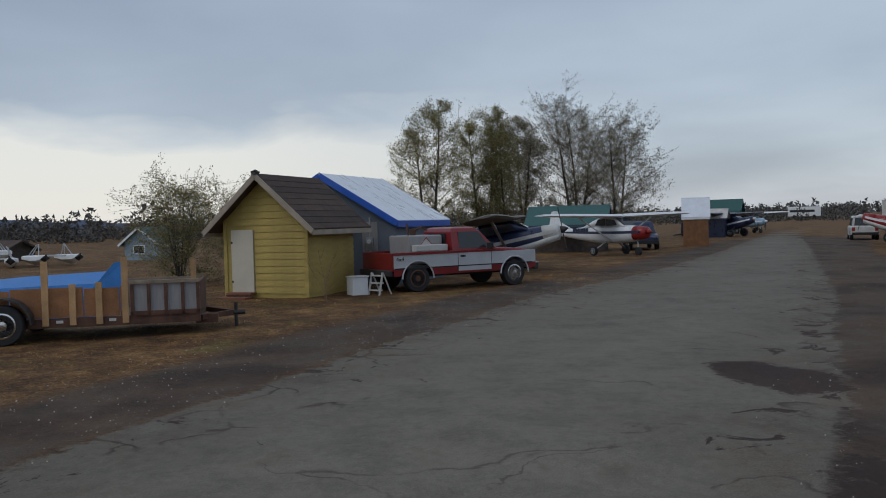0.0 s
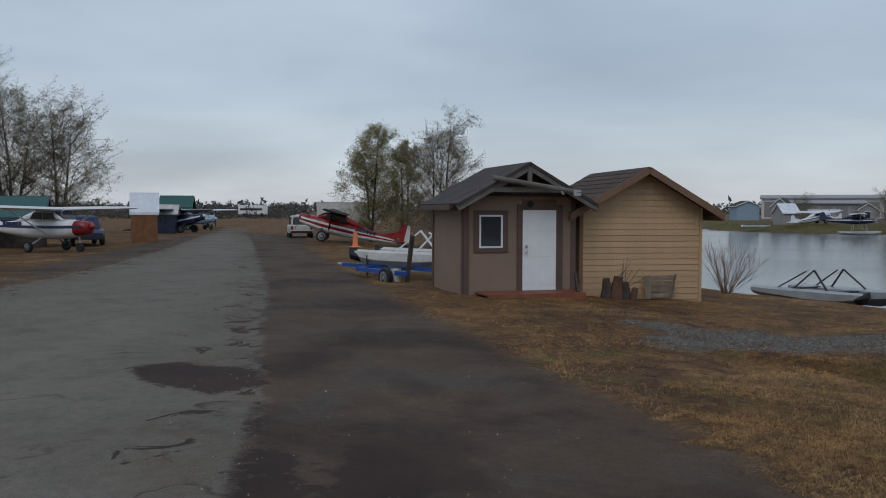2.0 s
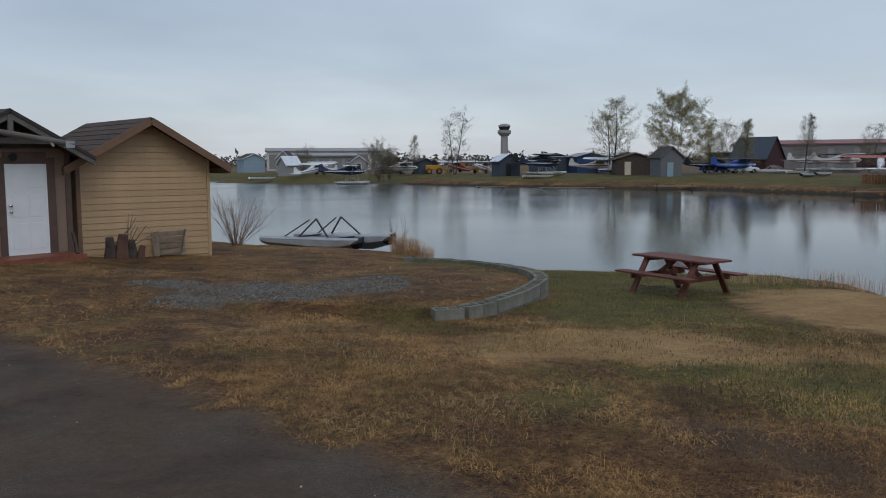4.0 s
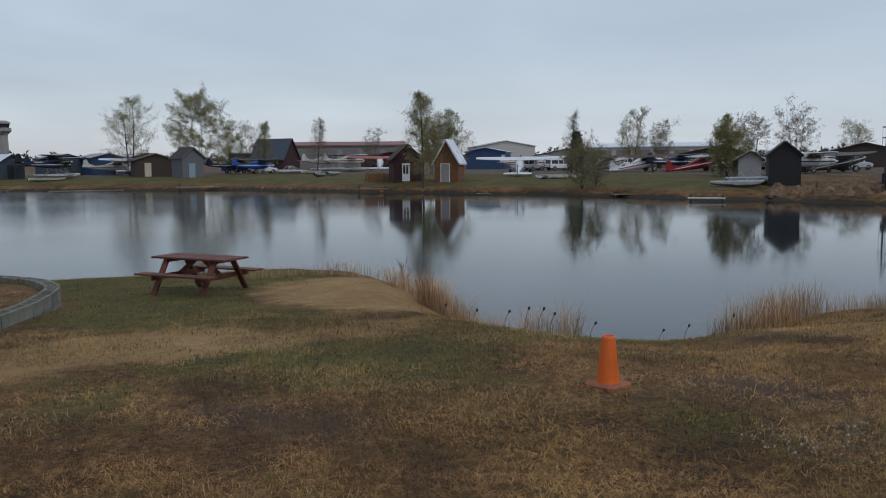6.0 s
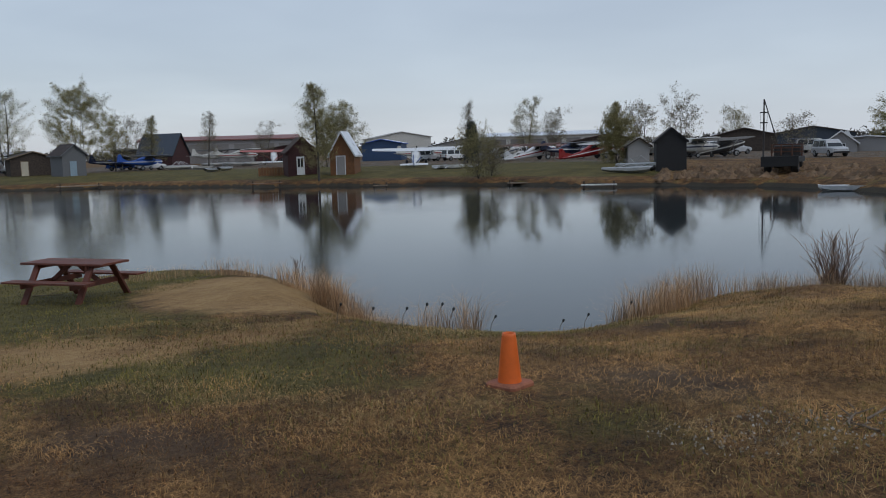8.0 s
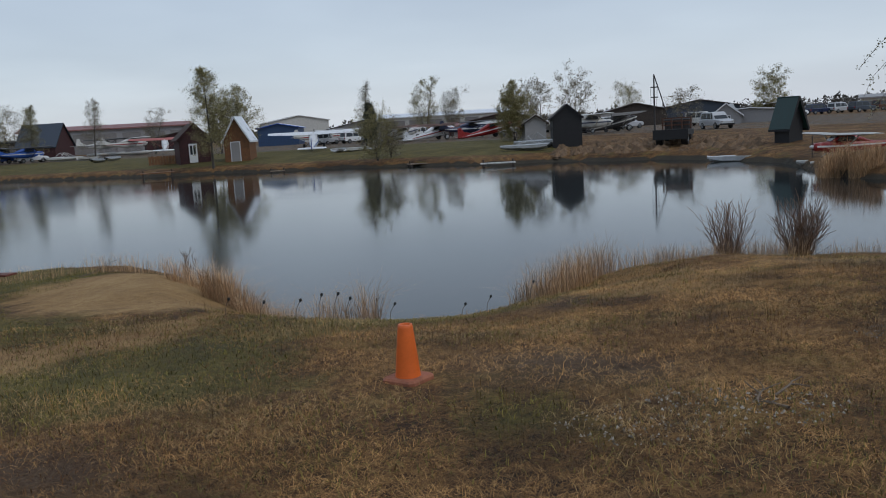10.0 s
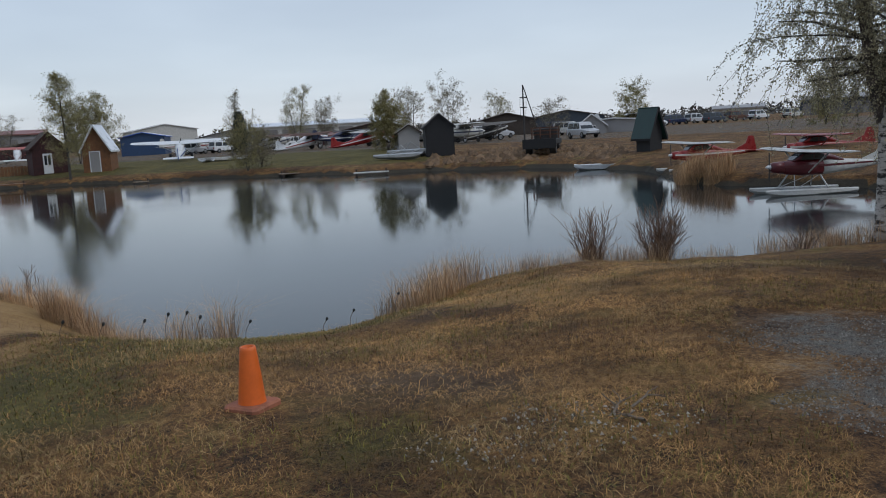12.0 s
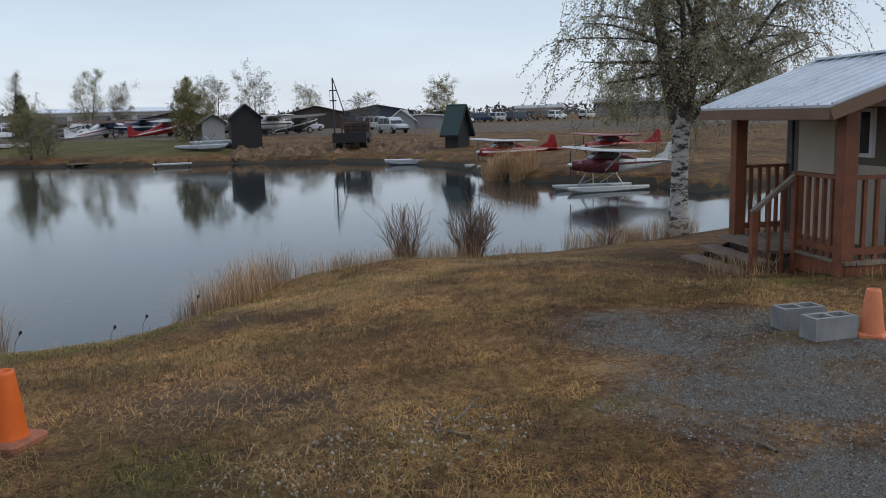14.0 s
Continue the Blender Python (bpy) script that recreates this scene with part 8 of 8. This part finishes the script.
def patchy(x, y, s, k, lim):
    return wave(x, y, s, k) + .5 * wave(x, y, s * 2.7, k + 1) + grng.uniform(-.4, .4, len(x)) > lim


def is_green(x, y):
    return np.maximum.reduce([poly_sd(x, y, q) for q in [LAWN, LAWN2] + GREENS]) + wave(x, y, 2.1, 5) * .35 > 0


def straw_ground(x, y):
    return open_grass(x, y) & (~is_green(x, y) | (grng.random(len(x)) < .35)) & patchy(x, y, 1.7, 0, -.35) & (np.maximum(poly_sd(x, y, SAND), poly_sd(x, y, SAND2)) < .1) & (np.maximum(poly_sd(x, y, BARE[0]), poly_sd(x, y, BARE[1])) < grng.uniform(-.2, .5, len(x)))


near_dry = np.concatenate([scatter(185000, -5, 10, 2.0, 8.0, straw_ground), scatter(100000, -6, 12, 8.0, 12.5, straw_ground)])
blades("dry_grass", near_dry, .042, .0021, 3.2, M_STRAW, "matted short dry straw-coloured grass", grng)
tufts = scatter(26000, -8, 13, 2, 13, lambda x, y: open_grass(x, y) & patchy(x, y, 2.3, 7, .55))
blades("tall_dry_grass", tufts, .13, .0022, 1.1, M_STRAW, "taller tufts of dry grass", grng)
brown = scatter(110000, -6, 12, 1.5, 12, lambda x, y: open_grass(x, y) & patchy(x, y, 1.1, 4, .1))
blades("brown_grass", brown, .045, .0026, 2.8, material("brown_thatch", (0.20, 0.088, 0.026), .9, var=.3, tint=.35, island=True, bump=0), "flattened brown thatch between the straw", grng)
strand = scatter(130000, -6, 12, 1.5, 12, lambda x, y: open_grass(x, y) & patchy(x, y, 1.9, 9, .55))
blades('straw_strand', strand, .06, .0016, 3.0, material('bleached_straw', (0.55, 0.36, 0.15), .8, var=.2, tint=.3, island=True, bump=0), 'long bleached straws lying over the grass', grng)
green_near = scatter(110000, -9, 9, 4.2, 25.5, lambda x, y: is_green(x, y) & open_grass(x, y))
blades("green_grass", green_near, .055, .0036, 1.5, M_GREENGRASS, "short green lawn along the lake", grng)
green_spots = scatter(62000, -6, 12, 2, 12, lambda x, y: open_grass(x, y) & patchy(x, y, 1.6, 11, .15))
blades("green_tuft", green_spots, .06, .003, 1.6, M_GREENGRASS, "scattered patches of new green grass", grng)
left_dry = scatter(110000, -30, -3, 5, 27, lambda x, y: open_grass(x, y) & ~is_green(x, y) & patchy(x, y, 1.2, 2, -.3))
blades("dry_grass_by_huts", left_dry, .045, .0036, 2.8, M_STRAW, "dry grass round the brown hut and tan shed", grng)
verge = scatter(36000, -34, -6, -12, 8, lambda x, y: (np.maximum(np.maximum(poly_sd(x, y, ASPHALT), poly_sd(x, y, VERGE)), poly_sd(x, y, TRACK)) < -.5) & patchy(x, y, .9, 2, -.1))
blades("dry_verge_grass", verge, .04, .004, 2.6, M_STRAW, "thin dry grass round the trailer and pickup", grng)


def clump(cx_, cy_, rad, n, h, mat, name, label, lean=.85, w=.004):
    a, r = grng.uniform(0, 2 * np.pi, n), rad * np.sqrt(grng.random(n))
    x, y = cx_ + r * np.cos(a), cy_ + r * np.sin(a) * .7
    P = np.stack([x, y, np.maximum(height(x, y), WATER - .15) - .02], 1)
    return blades(name, P, h, w, lean, mat, label, grng, "reeds")


for k, (cx_, cy_, rad, n, h) in enumerate(((3.9, 14.6, .55, 900, .75), (4.2, 13.4, .5, 800, .65), (3.6, 15.8, .6, 500, .5), (4.7, 11.9, .35, 260, .75), (5.1, 11.6, .2, 160, .9), (4.3, 12.4, .5, 300, .4),
                                           (8.5, 11.4, .7, 900, .7), (9.4, 11.9, .6, 700, .75), (7.9, 11.2, .5, 350, .5), (10.8, 11.9, .8, 500, .5), (11.9, 11.7, .9, 1100, .55), (13.4, 11.2, 1.0, 1300, .55), (14.6, 10.3, .7, 300, .4), (15.6, 9.0, 1.0, 900, .5), (17.0, 8.4, 1.0, 900, .55),
                                           (1.0, 20.4, 1.2, 260, .35), (3.0, 19.6, .9, 260, .5), (-9.2, 25.8, .5, 700, .75), (-8.6, 25.4, .5, 500, .55), (34.3, 25.0, .9, 700, 1.25), (34.6, 23.6, .9, 700, 1.2), (36.0, 26.2, 1.0, 300, .9), (35.2, 20.4, .8, 200, .5), (13.2, 4.0, 1.1, 700, .4), (12.2, 3.4, .9, 500, .35), (11.6, 4.8, .6, 300, .35))):
    clump(cx_, cy_, rad, int(n * (1.5 if cx_ < 6 else 1.0)), h, M_REED, "reed_clump", "pale dry reeds standing at the water's edge", w=.0026 if cy_ < 30 and cx_ < 20 else .008)


def twig_bush(x, y, h, w, n, seed, label, mat=M_STEM, leaf=None):
    rng = random.Random(seed)
    t = thing("bare_bush", pose(x, y, zg(x, y) - .05), label, "bush", "bare bushes")
    g = Geo()
    for k in range(n):
        a = rng.uniform(0, 2 * math.pi)
        sp_ = rng.uniform(.05, 1) * w / h
        pts, d = limb(g, (math.cos(a) * .12 * rng.random(), math.sin(a) * .12 * rng.random(), 0), (math.cos(a) * sp_ * .6, math.sin(a) * sp_ * .6, 1), h * rng.uniform(.6, 1.05), .009, rng, .17, .02, 6, 4)
        for m in range(6):
            j = rng.randint(1, 5)
            limb(g, pts[j], (d.x + rng.uniform(-.7, .7), d.y + rng.uniform(-.7, .7), .8), h * rng.uniform(.12, .35), .004, rng, .22, .03, 3, 3)
    tagged(part("stem", g, mat, t), kind="stuff")
    return t


twig_bush(-14.3, 23.9, 1.85, 3.4, 36, 31, "bare spreading bush on the bank beside the tan shed")
twig_bush(14.0, 11.0, 1.35, 1.3, 90, 32, "bare brown bush at the water's edge")
twig_bush(12.7, 11.6, 1.35, .8, 50, 33, "thin upright bare bush among reeds")
twig_bush(-9.4, 26.0, 1.3, .4, 8, 34, "thin upright bare shrub behind the floats")
twig_bush(-22.2, -1.9, 1.4, .5, 5, 35, "bare climbing stems against the yellow shed")
twig_bush(15.0, 8.6, .6, 1.0, 14, 36, "low bare brush under the birch")
twig_bush(4.2, 19.4, .9, .5, 8, 37, "thin dry stalks at the end of the sandy point")

# dead flower stalks with dark heads on the bank crest
for k, (x, y, h) in enumerate(((3.75, 10.0, .42), (3.95, 10.05, .45), (4.1, 9.98, .38), (3.5, 10.15, .32), (3.1, 10.3, .30), (4.75, 10.1, .32), (2.75, 10.6, .35), (6.4, 10.35, .3), (5.9, 10.2, .22), (7.2, 10.4, .4))):
    h *= .72
    t = thing("dead_flower", pose(x, y, zg(x, y), rx=4 * (k % 3 - 1), ry=5 * (k % 2)), "dead flower stalk with dark seed head", "dead flower", "dead flower stalks")
    part("stalk", Geo().tube([(0, 0, -.05), (.01, .01, h * .6), (.05, 0, h)], .004, 4), M_STICK, t)
    part("seed_head", Geo().tube([(.05, 0, h - .01), (.06, 0, h + .015), (.065, 0, h + .035)], [.008, .020, .011], 7), M_DARKHOLE, t)

# broken branches lying on the grass
for k, (x, y, rz, L) in enumerate(((4.95, 4.25, 20, .55), (5.1, 4.1, -15, .45), (4.8, 4.05, 60, .3), (5.7, 2.5, 35, .35), (-1.0, 18.3, 5, .8), (2.3, 18.6, -4, .9), (-10.9, 14.2, 30, .7), (-10.6, 14.0, 80, .5), (-11.0, 13.8, -20, .6))):
    rng = random.Random(k)
    t = thing("broken_branch", pose(x, y, zg(x, y) + .02, 0, 0, rz), "broken dead branch lying on dry grass", "branch", "broken branches")
    g = Geo()
    pts, d = limb(g, (-L / 2, 0, 0), (1, .1, .05), L, .011, rng, .30, -.01, 6, 6)
    limb(g, pts[2], (.6, .7, .15), L * .4, .008, rng, .2, 0, 3, 5)
    limb(g, pts[3], (.6, -.6, .1), L * .3, .007, rng, .2, 0, 3, 5)
    part("wood", g, M_STICK, t)


def stones(name, poly, n, smin, smax, label, extra=0.0, mat=M_STONE):
    xs, ys = [p[0] for p in poly], [p[1] for p in poly]
    x, y = grng.uniform(min(xs), max(xs), n), grng.uniform(min(ys), max(ys), n)
    k = poly_sd(x, y, poly) + wave(x, y, 3, 2) * .45 + wave(x, y, 1.4, 6) * .3 > extra + .1
    x, y = x[k], y[k]
    n = len(x)
    s = grng.uniform(smin, smax, n) ** 1.0
    z = height(x, y)
    O = np.array([(1, .1, -.3), (-.5, .85, -.3), (-.5, -.85, -.3), (.1, .05, .85)])
    jit = 1 + grng.uniform(-.35, .35, (n, 4, 3))
    a = grng.uniform(0, 6.28, n)
    C, S = np.cos(a)[:, None], np.sin(a)[:, None]
    Q = O[None] * jit
    V = np.stack([Q[..., 0] * C - Q[..., 1] * S, Q[..., 0] * S + Q[..., 1] * C, Q[..., 2]], -1) * s[:, None, None] + np.stack([x, y, z + s * .2], 1)[:, None, :]
    F = np.array([(0, 1, 3), (1, 2, 3), (2, 0, 3)])
    me = bpy.data.meshes.new(name)
    me.vertices.add(4 * n)
    me.vertices.foreach_set("co", V.astype(np.float32).ravel())
    loops = (np.arange(n)[:, None, None] * 4 + F[None]).ravel()
    me.loops.add(len(loops))
    me.loops.foreach_set("vertex_index", loops.astype(np.int32))
    me.polygons.add(3 * n)
    me.polygons.foreach_set("loop_start", np.arange(0, 9 * n, 3, dtype=np.int32))
    me.update(calc_edges=True)
    return tagged(part(name, me, mat), label, "gravel", kind="stuff")


stones("gravel", GRAVEL, 95000, .005, .013, "loose grey crushed gravel by the cabin")
stones("gravel_patch", GRAVEL2, 15000, .008, .022, "grey gravel patch behind the retaining wall", .1)
stones("loose_stones", TRACK, 26000, .004, .013, "small loose stones on the packed drive", .3, M_PEBBLE)
stones("verge_stones", [(-26, 4), (-15, -3.2), (-6, -8), (-5, -5), (-14, 0), (-24, 6)], 5000, .006, .018, "loose stones along the road edge", 0.0, M_PEBBLE)
stones("bare_stones", [(3.4, 4.6), (4.6, 4.9), (5.2, 4.0), (4.2, 3.4), (3.3, 3.8)], 900, .006, .018, "stones showing through thin grass", .1, M_PEBBLE)

# woods and hills on the skyline
srng = np.random.default_rng(9)


def wood_belt(name, az0, az1, d0, d1, n, hmin, hmax, mat, label, spruce=.6, bits=14):
    """A belt of small far trees, each a loose cloud of leaf clumps."""
    az, d = np.radians(srng.uniform(az0, az1, n)), srng.uniform(d0, d1, n)
    x, y = d * np.sin(az), d * np.cos(az)
    h = srng.uniform(hmin, hmax, n) * np.where(srng.random(n) < .12, 1.3, 1)
    z = height(x, y) - .3
    conifer = (srng.random(n) < spruce)[:, None]
    f = srng.random((n, bits))
    w = h[:, None] * np.where(conifer, .20 * (1 - f), .36 * np.sin(np.pi * (.12 + .80 * f)))
    a = srng.uniform(0, 2 * np.pi, (n, bits))
    r = w * np.sqrt(srng.random((n, bits)))
    P = np.stack([x[:, None] + r * np.cos(a), y[:, None] + r * np.sin(a), z[:, None] + h[:, None] * f * .95], -1).reshape(-1, 3)
    size = np.repeat(h * (.26 if bits < 20 else .15), bits)
    return tagged(part(name, leaf_mesh(P, size, srng, mat, name), mat), label, "woods", kind="stuff")


wood_belt("far_woods", -75, 95, 420, 800, 6500, 2.5, 7, M_FARWOOD, "dark mixed woods along the horizon", .15)
wood_belt("far_woods", -130, -75, 160, 420, 1700, 2.2, 6.0, M_FARWOOD, "brown leafless woods beyond the parked floats", .08, 46)
wood_belt("far_woods", -76, -58, 220, 420, 700, 2, 5, M_FARWOOD, "bare scrub beyond the end of the road", .1, 46)
wood_belt("far_woods", 95, 230, 250, 500, 400, 5, 11, M_FARWOOD, "woods behind the drive", .5)
hill = Geo()
# The blue of distant haze is put into the ridge's own colour.
M_HILL = material("haze_blue_hill", (0.085, 0.12, 0.19), .95, var=.15, scale=.004, bump=0)
row0, row1 = [], []
for k in range(41):
    a = -135 + k * 1.0
    hh = 95 * math.exp(-((a + 116) / 5.5) ** 2) + 45 * math.exp(-((a + 107) / 4) ** 2) + 60 * math.exp(-((a + 127) / 6) ** 2) + 6 * math.sin(k * 1.9)
    x, y = polar(a, 4000)
    row0.append((x, y, -20)); row1.append((x * 1.03, y * 1.03, max(hh, -10)))
hill.add(row0 + row1, [(i, i + 1, i + 42, i + 41) for i in range(40)])
tagged(part("backdrop", hill, M_HILL, smooth=True), "haze-blue mountain ridge far behind the lake", "mountains", kind="structure")
